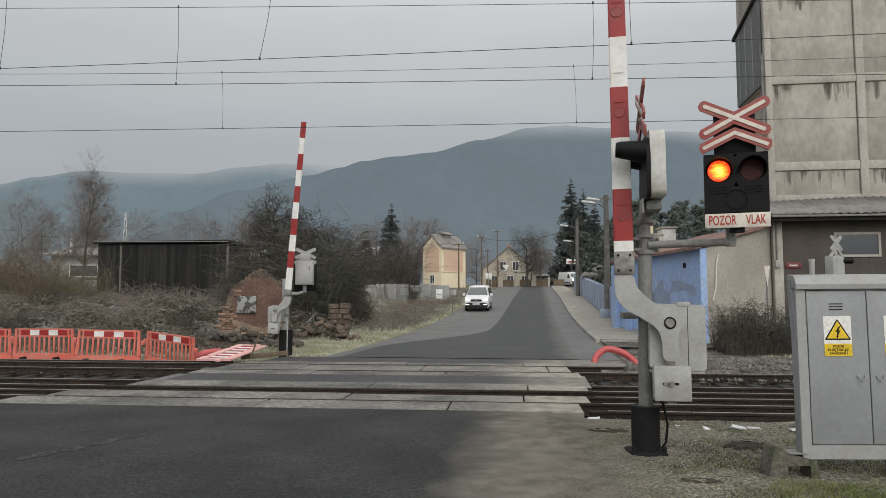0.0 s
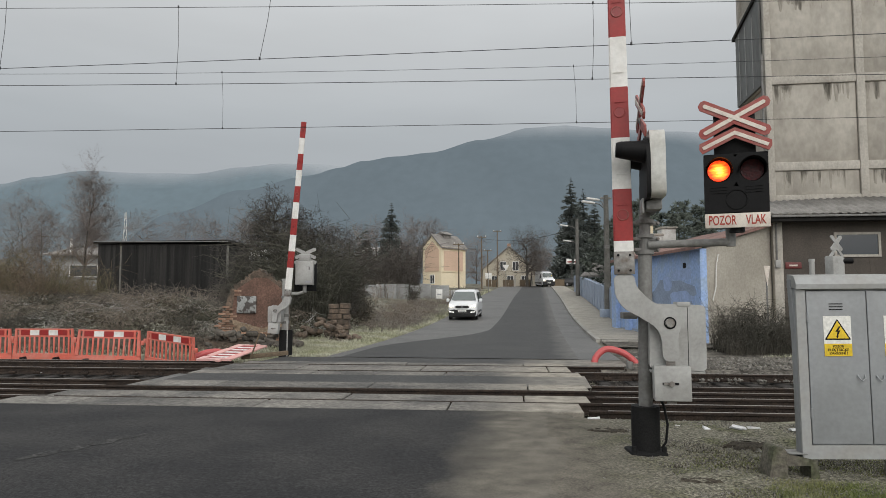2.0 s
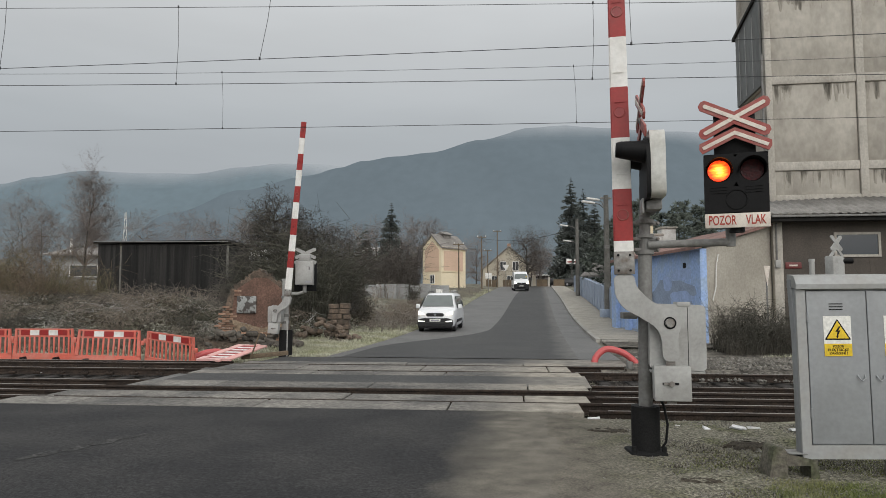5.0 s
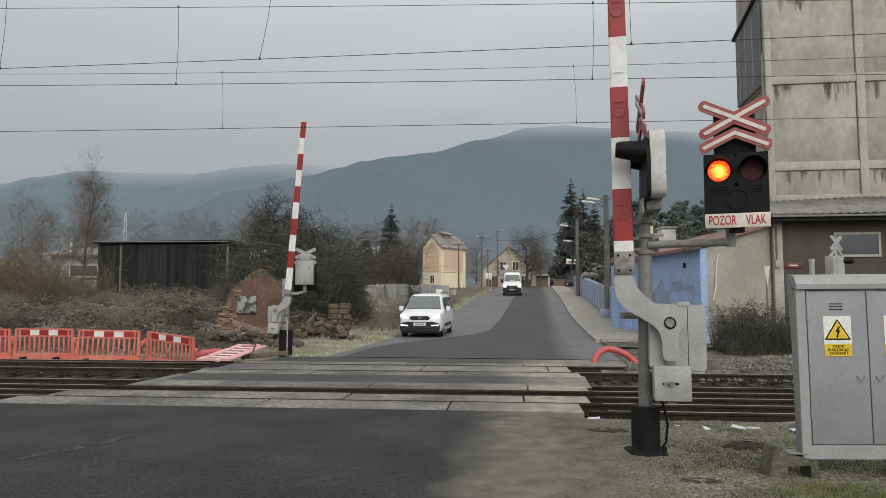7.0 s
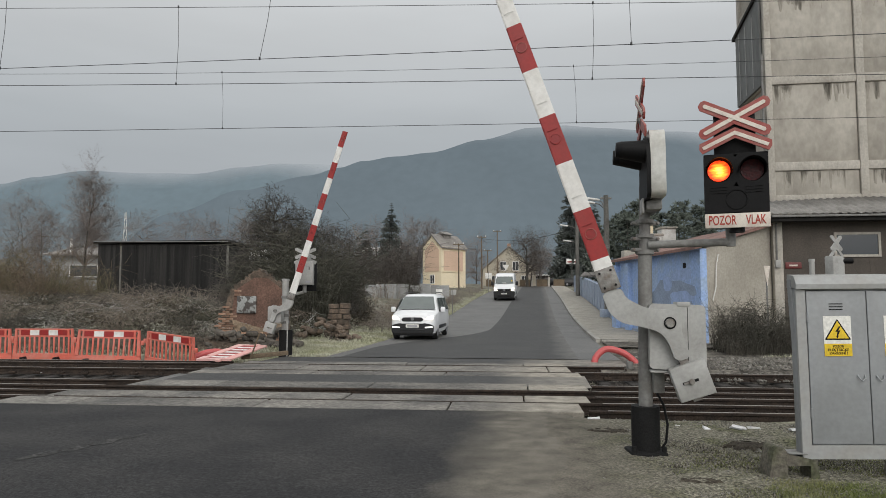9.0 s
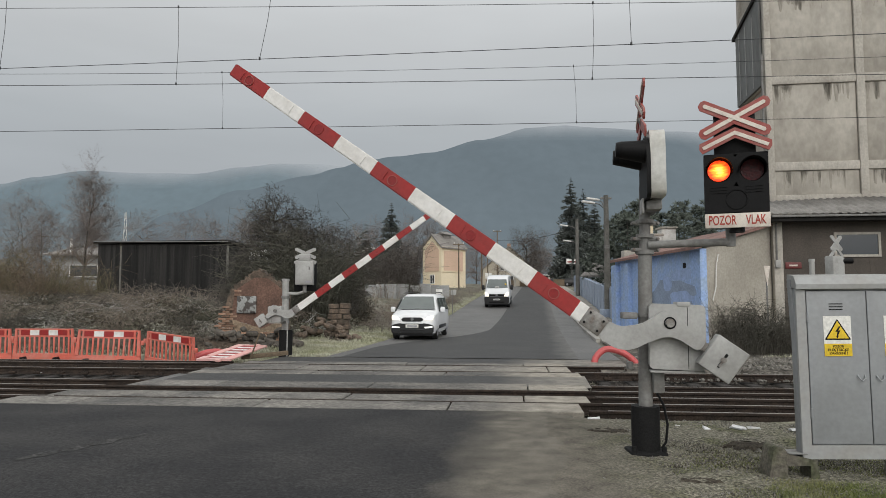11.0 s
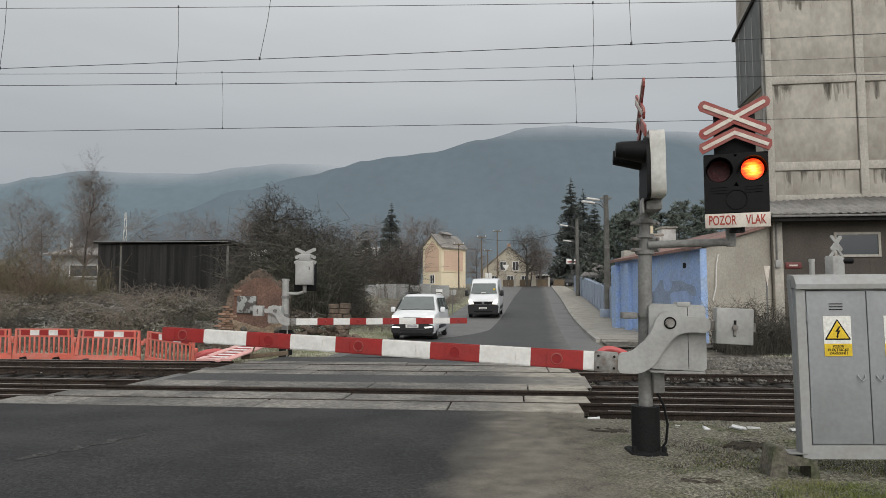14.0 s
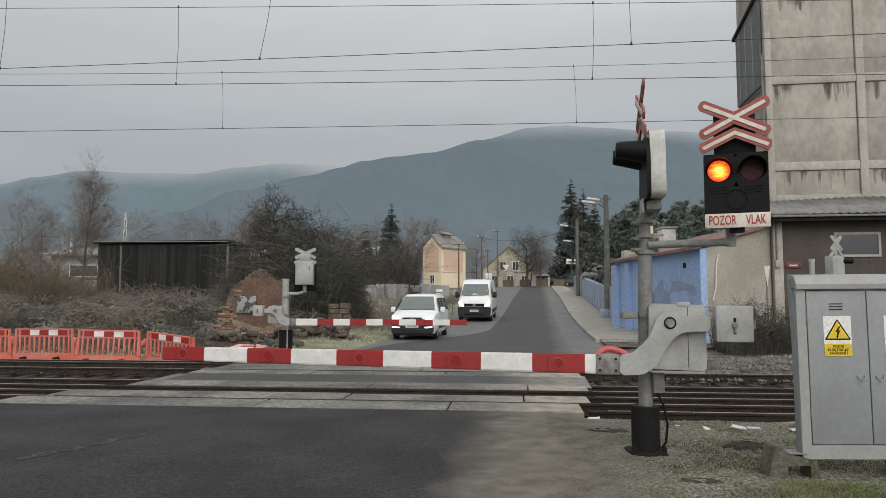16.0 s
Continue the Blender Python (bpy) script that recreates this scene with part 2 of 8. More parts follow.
IVY = mat("dark_evergreen_growth", (0.075, 0.076, 0.056), 0.9, other=(0.115, 0.10, 0.078), scale=0.8, island=0.5, bump=0)
# Needle colour lightened to suggest haze before the mid-distance conifers.
NEEDLE = mat("spruce_needles", (0.08, 0.095, 0.075), 0.9, other=(0.055, 0.067, 0.055), scale=0.5, island=0.25, bump=0)
CAR_WHITE = mat("white_car_paint", (0.78, 0.79, 0.80), 0.25, other=(0.74, 0.74, 0.74), scale=2, amount=0.3, fine_amount=0.02, bump=0)
CAR_BLACK = mat("black_trim", (0.015, 0.015, 0.016), 0.45, bump=0, scale=5)
# Base colour lightened as a stand-in for sky mirrored in the panes.
CAR_GLASS = mat("reflection_tinted_glass", (0.13, 0.15, 0.145), 0.06, scale=1.2, amount=0.5, fine_amount=0.05, bump=0, specular=0.8)
TYRE = mat("tyre", (0.02, 0.02, 0.02), 0.85, scale=10)
RIM = mat("wheel_rim", (0.25, 0.25, 0.26), 0.4, metal=0.7, bump=0)
HEADLIGHT = mat("headlight", (0.6, 0.6, 0.6), 0.2, glow=(1.0, 0.88, 0.68), glow_strength=2.2, bump=0)
DRL = mat("daytime_light", (0.8, 0.8, 0.8), 0.2, glow=(1.0, 0.97, 0.9), glow_strength=1.1, bump=0)
LAMP_OFF = mat("dark_red_lens", (0.035, 0.004, 0.005), 0.35, other=(0.10, 0.008, 0.01), scale=30, amount=1.0, bump=0.3, specular=0.25)
GLASS_DARK = mat("dark_pane", (0.06, 0.065, 0.07), 0.1, scale=1, amount=0.5, bump=0, specular=0.8)
PAVER = mat("paver", (0.33, 0.308, 0.265), 0.9, other=(0.23, 0.217, 0.19), scale=1.5, amount=0.8, fine=30, fine_amount=0.3, bump=0.4)
KERB = mat("kerb_stone", (0.33, 0.315, 0.285), 0.9, other=(0.22, 0.21, 0.19), scale=3, amount=0.7, fine=30, fine_amount=0.25, per_piece=0.15)
TIMBER = mat("weathered_timber", (0.16, 0.12, 0.08), 0.9, scale=5, fine=30, fine_amount=0.3)
LITTER = mat("white_litter", (0.7, 0.7, 0.7), 0.7, bump=0.2)
TEXT_RED = mat("red_lettering", (0.40, 0.05, 0.03), 0.6, bump=0)
PLATE_GREY = mat("plate_bars", (0.35, 0.35, 0.37), 0.6, bump=0)
TREAD = mat("manure_brown_sign", (0.16, 0.03, 0.028), 0.5, bump=0)
AMBER = mat("amber_lens", (0.5, 0.16, 0.02), 0.3, bump=0)


# ---- mesh helpers ----
def box(bm, x0, x1, y0, y1, z0, z1, m=None):
    """An axis-aligned block, turned by m."""
    co = [(x, y, z) for z in (z0, z1) for y in (y0, y1) for x in (x0, x1)]
    v = [bm.verts.new(m @ Vector(c) if m else Vector(c)) for c in co]
    for f in ((0, 2, 3, 1), (4, 5, 7, 6), (0, 1, 5, 4), (2, 6, 7, 3), (0, 4, 6, 2), (1, 3, 7, 5)):
        bm.faces.new([v[i] for i in f])
    return v


def rbox(bm, x0, x1, y0, y1, z0, z1, r=0.01, m=None, seg=2):
    """A block with rounded edges."""
    tmp = bmesh.new()
    box(tmp, x0, x1, y0, y1, z0, z1)
    bmesh.ops.bevel(tmp, geom=tmp.edges[:], offset=r, segments=seg, affect="EDGES", profile=0.5)
    join(bm, tmp, m)


def join(bm, tmp, m=None):
    at = {}
    for v in tmp.verts:
        at[v] = bm.verts.new(m @ v.co if m else v.co)
    for f in tmp.faces:
        bm.faces.new([at[v] for v in f.verts])
    tmp.free()


def tube(bm, points, r, n=8, r1=None, caps=True):
    """A round bar along points, tapering from r to r1."""
    pts = [Vector(p) for p in points]
    rings = []
    side = None
    for i, p in enumerate(pts):
        d = (pts[min(i + 1, len(pts) - 1)] - pts[max(i - 1, 0)]).normalized()
        if side is None or abs(side.dot(d)) > 0.9:
            side = d.orthogonal().normalized()
        side = (side - d * side.dot(d)).normalized()
        up = d.cross(side)
        k = r if r1 is None else r + (r1 - r) * i / (len(pts) - 1)
        rings.append([bm.verts.new(p + (side * math.cos(2 * math.pi * j / n) + up * math.sin(2 * math.pi * j / n)) * k) for j in range(n)])
    for a, b in zip(rings, rings[1:]):
        for j in range(n):
            bm.faces.new((a[j], a[(j + 1) % n], b[(j + 1) % n], b[j]))
    if caps and n > 2:
        bm.faces.new(rings[0][::-1])
        bm.faces.new(rings[-1])


def slab(bm, outline, y0, y1, m=None):
    """A plate with the outline (x, z), from y0 to y1."""
    a = [bm.verts.new(m @ Vector((x, y0, z)) if m else Vector((x, y0, z))) for x, z in outline]
    b = [bm.verts.new(m @ Vector((x, y1, z)) if m else Vector((x, y1, z))) for x, z in outline]
    n = len(a)
    bm.faces.new(a)
    bm.faces.new(b[::-1])
    for i in range(n):
        bm.faces.new((a[i], b[i], b[(i + 1) % n], a[(i + 1) % n]))


def mesh_of(name, bm, material, smooth_angle=None):
    bmesh.ops.recalc_face_normals(bm, faces=bm.faces[:])
    me = bpy.data.meshes.new(name)
    bm.to_mesh(me)
    bm.free()
    me.materials.append(material)
    if smooth_angle:
        me.shade_smooth()
        me.set_sharp_from_angle(angle=radians(smooth_angle))
    return me


def part(name, bm, material, parent=None, label="", smooth_angle=35):
    ob = new(name, mesh_of(name, bm, material, smooth_angle))
    ob.parent = parent
    return tagged(ob, label)


def thing(name, m, label, category, group="", kind=""):
    ob = new(name)
    ob.empty_display_size = 0.2
    ob.matrix_world = m
    return tagged(ob, label, category, group, kind)


def boxpart(name, parent, material, dims, r=0.0, label=""):
    bm = bmesh.new()
    if r:
        rbox(bm, *dims, r)
    else:
        box(bm, *dims)
    return part(name, bm, material, parent, label)


def tubepart(name, parent, material, points, r, n=12, r1=None, label=""):
    bm = bmesh.new()
    tube(bm, points, r, n, r1)
    return part(name, bm, material, parent, label)


def disc(bm, c, r, y0, y1, n=24):
    """A short round plug along y."""
    tube(bm, [(c[0], y0, c[1]), (c[0], y1, c[1])], r, n)


def setting(name, bm, material, label, category):
    return tagged(part(name, bm, material), label, category, kind="structure")


# ---- the ground ----
def sheet(us, vs, height):
    bm = bmesh.new()
    rows = [[bm.verts.new(Vector((*(ROAD @ Vector((u, v, 0))).xy, height(u, v)))) for u in us] for v in vs]
    for a, b in zip(rows, rows[1:]):
        for i in range(len(us) - 1):
            bm.faces.new((a[i], a[i + 1], b[i + 1], b[i]))
    return bm


def spread(stops):
    """Even steps between (place, step) stops."""
    out = [stops[0][0]]
    for (a, step), (b, _) in zip(stops, stops[1:]):
        n = max(1, round((b - a) / step))
        out += [a + (b - a) * (i + 1) / n for i in range(n)]
    return out


def ground_height(u, v):
    z = rise(v) - 0.06 - (0.02 if -6.2 < u < 2.5 else 0.0)
    if 10.0 < v < 18.2:
        z -= 0.22
    elif v >= 18.2 and u < -7.0:
        z -= 0.2 * smooth((-7.0 - u) / 1.2) * smooth((21.4 - v) / 0.9)
    bumps = noise.noise(Vector((u * 0.5, v * 0.5, 0))) * 0.06 + noise.noise(Vector((u * 2.2, v * 2.2, 4))) * 0.025
    if v < 9.9 and u > 0.3:
        z -= 0.2
    elif u > 2.5 or u < -9:
        z += bumps
    if u < -7 and v > 19:
        z += smooth((-7 - u) / 6) * smooth((v - 20) / 12) * (0.5 + 0.4 * noise.noise(Vector((u * 0.13, v * 0.13, 7))))
    return z


setting("ground", sheet(spread([(-900, 80), (-120, 12), (-40, 1.2), (-10, 0.5), (14, 1.2), (40, 12), (120, 80), (900, 80)]),
                        spread([(-300, 60), (-20, 2), (2, 0.5), (34, 2), (140, 15), (300, 80), (1600, 80)]), ground_height),
        FIELD, "frosty dead grass and bare soil around the tracks", "ground")


def strip(name, us, vs, lift, material, label, category):
    return setting(name, sheet(us, vs, lambda u, v: rise(v) + lift), material, label, category)


def edge_worn(name, from_u, to_u, edge_colour, base):
    """Asphalt that wears to pale grit towards its edge, across the road."""
    m = base.copy()
    m.name = name
    n, l = m.node_tree.nodes, m.node_tree.links
    bsdf = n["Principled BSDF"]
    old = bsdf.inputs["Base Color"].links[0].from_socket
    geo, rot, sep, rng = n.new("ShaderNodeNewGeometry"), n.new("ShaderNodeVectorRotate"), n.new("ShaderNodeSeparateXYZ"), n.new("ShaderNodeMapRange")
    noi, add, mix, grit, gl = n.new("ShaderNodeTexNoise"), n.new("ShaderNodeMath"), n.new("ShaderNodeMix"), n.new("ShaderNodeTexNoise"), n.new("ShaderNodeMix")
    rot.rotation_type = "Z_AXIS"
    rot.inputs["Angle"].default_value = radians(-ROAD_TURN)
    l.new(geo.outputs["Position"], rot.inputs["Vector"])
    l.new(rot.outputs[0], sep.inputs[0])
    noi.inputs["Scale"].default_value, noi.inputs["Detail"].default_value = 1.3, 6
    grit.inputs["Scale"].default_value, grit.inputs["Detail"].default_value = 60, 8
    l.new(geo.outputs["Position"], noi.inputs["Vector"])
    l.new(geo.outputs["Position"], grit.inputs["Vector"])
    add.operation, add.inputs[1].default_value = "MULTIPLY_ADD", 0.8
    l.new(noi.outputs["Fac"], add.inputs[0])
    l.new(sep.outputs["X"], add.inputs[2])
    rng.inputs["From Min"].default_value, rng.inputs["From Max"].default_value = from_u + 0.4, to_u + 0.4
    l.new(add.outputs[0], rng.inputs["Value"])
    blot, both, contrast = n.new("ShaderNodeTexNoise"), n.new("ShaderNodeMix"), n.new("ShaderNodeMapRange")
    blot.inputs["Scale"].default_value, blot.inputs["Detail"].default_value = 3.5, 10
    l.new(geo.outputs["Position"], blot.inputs["Vector"])
    both.inputs["Factor"].default_value = 0.5
    l.new(grit.outputs["Fac"], both.inputs["A"])
    l.new(blot.outputs["Fac"], both.inputs["B"])
    l.new(both.outputs["Result"], contrast.inputs["Value"])
    contrast.inputs["From Min"].default_value, contrast.inputs["From Max"].default_value = 0.34, 0.66
    contrast.inputs["To Min"].default_value, contrast.inputs["To Max"].default_value = 0.18, 0.82
    gl.data_type = mix.data_type = "RGBA"
    gl.inputs["A"].default_value, gl.inputs["B"].default_value = (*[c * 0.15 for c in edge_colour], 1), (*[c * 1.85 for c in edge_colour], 1)
    l.new(contrast.outputs[0], gl.inputs["Factor"])
    l.new(rng.outputs[0], mix.inputs["Factor"])
    l.new(old, mix.inputs["A"])
    l.new(gl.outputs["Result"], mix.inputs["B"])
    l.new(mix.outputs["Result"], bsdf.inputs["Base Color"])
    return m


GRIT = (0.146, 0.133, 0.11)
ROAD_NEAR = edge_worn("near_road_asphalt", -0.98, -0.35, GRIT, ASPHALT)
VERGE_SOIL = edge_worn("gritty_verge_soil", 1.35, 0.35, GRIT, MOSSY)
FAR_LANE = edge_worn("far_lane_asphalt", 0.45, 1.15, (0.135, 0.13, 0.122), ASPHALT_FAR)
TRACK_ASPHALT = edge_worn("dusty_track_asphalt", -0.9, 0.4, (0.20, 0.185, 0.16), ASPHALT_FAR)
bm = bmesh.new()
lines = []
for v in spread([(-14, 1), (2, 0.12), (9.96, 0.12)]):
    edge = 0.42 + 0.22 * noise.noise(Vector((0.3, v * 1.1, 5))) + 0.1 * noise.noise(Vector((0.7, v * 4.0, 5)))
    lines.append([bm.verts.new(ROAD @ Vector((u, v + max(v, 0) * 0.00385 * (u + 1.4), z))) for u, z in ((-30, 0), (-16, 0), (-9, 0), (-4.3, 0), (-0.55, 0), (edge - 0.3, 0), (edge + 0.15, -0.05))])
for la, lb in zip(lines, lines[1:]):
    for i in range(6):
        bm.faces.new((la[i], la[i + 1], lb[i + 1], lb[i]))
setting("road_near", bm, ROAD_NEAR, "dark patched asphalt road with pale gritty edge", "road")
strip("road_far", [-6.0, -5, -2.3], spread([(18.9, 2), (140, 4), (300, 40)]), 0.0, ASPHALT_OLD, "pale worn asphalt lane climbing from the crossing", "road")
def lane_edge(v):
    """Left edge of the darker lane: it swings across the road towards the crossing."""
    return -2.35 - 3.2 * smooth((36 - v) / 13.5) ** 1.5


bm = bmesh.new()
lines = [[bm.verts.new(land(lane_edge(v) + (1.1 - lane_edge(v)) * f, v) + Vector((0, 0, 0.004))) for f in (0, 0.5, 1)] for v in spread([(18.9, 0.7), (40, 2), (140, 4), (300, 40)])]
for la, lb in zip(lines, lines[1:]):
    for i in range(2):
        bm.faces.new((la[i], la[i + 1], lb[i + 1], lb[i]))
setting("road_far_patch", bm, FAR_LANE, "dark newer asphalt lane climbing from the crossing", "road")
strip("road_edge", [1.1, 2.2], spread([(18.9, 2), (140, 4), (300, 40)]), -0.002, ASPHALT_OLD, "pale gritty road edge along the kerb", "road")
strip("track_asphalt", [-7.6, -3, 0.98], [12.9, 14.9], -0.012, TRACK_ASPHALT, "worn asphalt strip between the two tracks", "road")
strip("road_apron", [-7.3, -3, 2.2], [17.2, 18.9], -0.012, TRACK_ASPHALT, "worn asphalt beyond the far rail", "road")
setting("verge", sheet(spread([(0.1, 0.15), (7, 0.15)]), spread([(-4, 0.5), (3, 0.15), (9.95, 0.15)]),
                       lambda u, v: -0.006 - 0.02 * smooth((u - 0.8) / 0.5) - 0.17 * smooth((v - 9.6) / 0.35) + 0.05 * noise.noise(Vector((u * 1.3, v * 1.3, 2))) * smooth((u - 0.8) / 0.8)
                       + 0.03 * noise.noise(Vector((u * 5, v * 5, 9))) * smooth((u - 0.8) / 0.5)),
        VERGE_SOIL, "mossy frosted soil around the signal post", "ground")
strip("track_bed", [1.33, 8, 40], [9.9, 13, 18.4], -0.235, TRACK_BED, "track bed between the rails, coloured dark for shade", "ground")
strip("track_bed_west", [-60, -20, -8.35], [9.9, 13, 18.4], -0.235, TRACK_BED, "track bed between the rails, coloured dark for shade", "ground")
setting("yard", sheet(spread([(1.5, 1), (24, 1)]), spread([(15.9, 0.35), (24.5, 0.5)]),
                      lambda u, v: -0.235 + 0.2 * smooth((v - 16.0) / 1.3) + (0.05 * noise.noise(Vector((u * 0.9, v * 0.9, 6))) + 0.03 * noise.noise(Vector((u * 3, v * 3, 6)))) * smooth((v - 17) / 1.5) * smooth((u - 2.5) / 1.5)),
        GRAVEL_DIRT, "bare gravelly yard before the warehouse", "ground")


# ---- the tracks ----
RAIL_PROFILE = [(-0.062, 0), (0.062, 0), (0.062, 0.012), (0.012, 0.03), (0.010, 0.115), (0.034, 0.128), (0.036, 0.155), (0.026, 0.165),
                (-0.026, 0.165), (-0.036, 0.155), (-0.034, 0.128), (-0.010, 0.115), (-0.012, 0.03), (-0.062, 0.012)]


def rail(parent, v, u0, u1, top):
    """One rail across the road's line at v, its head at the height top."""
    ob = thing("rail", TRACK @ pose(0, v, top - 0.165), "rusty steel rail with a worn bright head", "rail", "rails of the two tracks")
    bm = bmesh.new()
    n = len(RAIL_PROFILE)
    rings = [[bm.verts.new((u, y, z)) for y, z in RAIL_PROFILE] for u in (u0, u1)]
    for i in range(n):
        bm.faces.new((rings[0][i], rings[0][(i + 1) % n], rings[1][(i + 1) % n], rings[1][i]))
    bm.faces.new(rings[0])
    bm.faces.new(rings[1][::-1])
    part("rail_body", bm, RAIL_RUST, ob, smooth_angle=None)
    for a, b in ((u0, min(u1, -8.2)), (max(u0, 0.9), u1)):
        if b > a:
            bm = bmesh.new()
            box(bm, a, b, -0.028, 0.026, 0.1652, 0.1675)
            part("rail_head", bm, RAIL_TOP, ob, "bright worn running surface", smooth_angle=None)
    return ob


RAIL_LINES = (10.86, 12.29, 15.42, 16.85)
RAILS = [(RAIL_LINES[0], -60, 60), (RAIL_LINES[1], -60, 60), (RAIL_LINES[2], -60, 60), (RAIL_LINES[3], -60, 2.2)]
for v, u0, u1 in RAILS:
    rail(None, v, u0, u1, 0.0)
loose = [rail(None, 13.22, 1.0, 30, -0.02), rail(None, 10.27, 0.62, 40, -0.02), rail(None, 11.72, -40, 40, -0.02), rail(None, 17.6, -40, -7.9, -0.02), rail(None, 13.5, -40, -8.0, -0.04)]
for ob in loose:
    tagged(ob, "loose spare rail lying beside the track", "rail", "spare rails")

bm_s = bmesh.new()
for centre, ends in ((11.57, ((-40, -8.7), (1.2, 40))), (16.13, ((-40, -8.0), (1.4, 30)))):
    for a, b in ends:
        u = a
        while u < b:
            rbox(bm_s, u, u + 0.24, centre - 1.25, centre + 1.25, -0.38, -0.19, 0.02, TRACK, 1)
            u += 0.62
tagged(part("sleepers", bm_s, SLEEPER), "dark worn sleepers bedded in ballast", "sleepers", kind="stuff")


def clip_bolts(v, spans):
    bm = bmesh.new()
    for a, b in spans:
        u = a
        while u < b:
            for side in (-1, 1):
                rbox(bm, u + 0.02, u + 0.2, v + side * 0.045 - 0.05, v + side * 0.045 + 0.05, -0.165, -0.09, 0.02, TRACK, 1)
                tube(bm, [TRACK @ Vector((u + 0.11, v + side * 0.075, -0.12)), TRACK @ Vector((u + 0.11, v + side * 0.075, -0.05))], 0.02, 6)
            u += 0.62
    tagged(part("rail_fastenings", bm, RAIL_RUST), "rusty rail clips and bolts", "fastenings", kind="stuff")


for v in RAIL_LINES:
    clip_bolts(v, ((-25, -8.2), (1.5, 14) if v < 16 else (1.5, 2.2)))


def scatter_stones(name, material, label, category, us, vs, count, size, height, seed):
    """Loose stones strewn over a stretch of the plan, joined."""
    rnd = random.Random(seed)
    verts, faces = [], []
    for _ in range(count):
        u, v = rnd.uniform(*us), rnd.uniform(*vs)
        s = size * rnd.uniform(0.5, 1.4)
        z = height(u, v)
        if z is None:
            continue
        c = ROAD @ Vector((u, v, z))
        q = Euler((rnd.random() * 6, rnd.random() * 6, rnd.random() * 6)).to_matrix()
        k = len(verts)
        for d in ((1, 0, 0), (-1, 0, 0), (0, 1, 0), (0, -1, 0), (0, 0, 1), (0, 0, -1)):
            verts.append(c + q @ (Vector(d) * s * rnd.uniform(0.6, 1.1)))
        for a, b, d in ((0, 2, 4), (2, 1, 4), (1, 3, 4), (3, 0, 4), (2, 0, 5), (1, 2, 5), (3, 1, 5), (0, 3, 5)):
            faces.append((k + a, k + b, k + d))
    me = bpy.data.meshes.new(name)
    me.from_pydata([tuple(v) for v in verts], [], faces)
    me.materials.append(material)
    return tagged(new(name, me), label, category, kind="stuff")


def bed(u, v):
    return None if -8.9 < u < 0.6 else -0.235


scatter_stones("ballast", BALLAST, "brown track ballast between the rails", "ballast", (0.6, 13), (10.1, 18.4), 9000, 0.035, bed, 1)
scatter_stones("ballast", BALLAST, "brown track ballast between the rails", "ballast", (-22, -8.2), (10.1, 18.4), 9000, 0.04, bed, 2)
scatter_stones("gravel", PALE_GRAVEL, "grey loose gravel at the verge", "gravel", (0.2, 6), (2.5, 9.7), 16000, 0.011, lambda u, v: -0.02, 3)
scatter_stones("gravel", PALE_GRAVEL, "pale loose stones by the unused track end", "gravel", (2.6, 16), (15.4, 20.5), 5000, 0.045, lambda u, v: -0.03 if v > 17 else -0.12, 4)


# ---- the level crossing's concrete slabs ----
CROSSING_SLAB = edge_worn("worn_crossing_concrete", -1.0, 0.1, (0.31, 0.285, 0.243), PLANK)
crossing = thing("level_crossing", TRACK @ pose(0, 0, 0), "worn concrete slab level crossing over two tracks", "level crossing", kind="structure")
rnd = random.Random(5)
for v0, v1, off, u, end in ((9.98, 10.77, 0.5, -8.75, 0.55), (10.95, 11.64, 1.3, -8.4, 0.76), (12.38, 13.2, 0.8, -7.8, 0.9), (14.62, 15.33, 1.9, -7.7, 1.03), (15.52, 16.76, 1.1, -7.55, 0.86), (16.94, 17.5, 0.4, -7.4, 0.8)):
    first = True
    while u < end - 0.3:
        w = min(0.9 + off if first else 2.95, end - u)
        first = False
        top, bm = rnd.uniform(-0.008, 0.006), bmesh.new()
        rbox(bm, u, u + w - 0.025, v0, v1, -0.2, top, 0.014, None, 1)
        part("slab", bm, CROSSING_SLAB, crossing, smooth_angle=None)
        u += w
boxpart("asphalt_core", crossing, ASPHALT_OLD, (-8.3, 0.5, 9.99, 17.5, -0.3, -0.11))
for v in RAIL_LINES:
    boxpart("flangeway_rubber", crossing, RUBBER, (-7.6, 0.7, v + 0.04, v + 0.085, -0.1, -0.03))


# ---- the near barrier ----
def ring(bm, c, r, y0, y1, thick=0.012, n=20):
    pts = [(c[0] + r * math.cos(2 * math.pi * i / n), (y0 + y1) / 2, c[1] + r * math.sin(2 * math.pi * i / n)) for i in range(n + 1)]
    tube(bm, pts, thick, 6, caps=False)


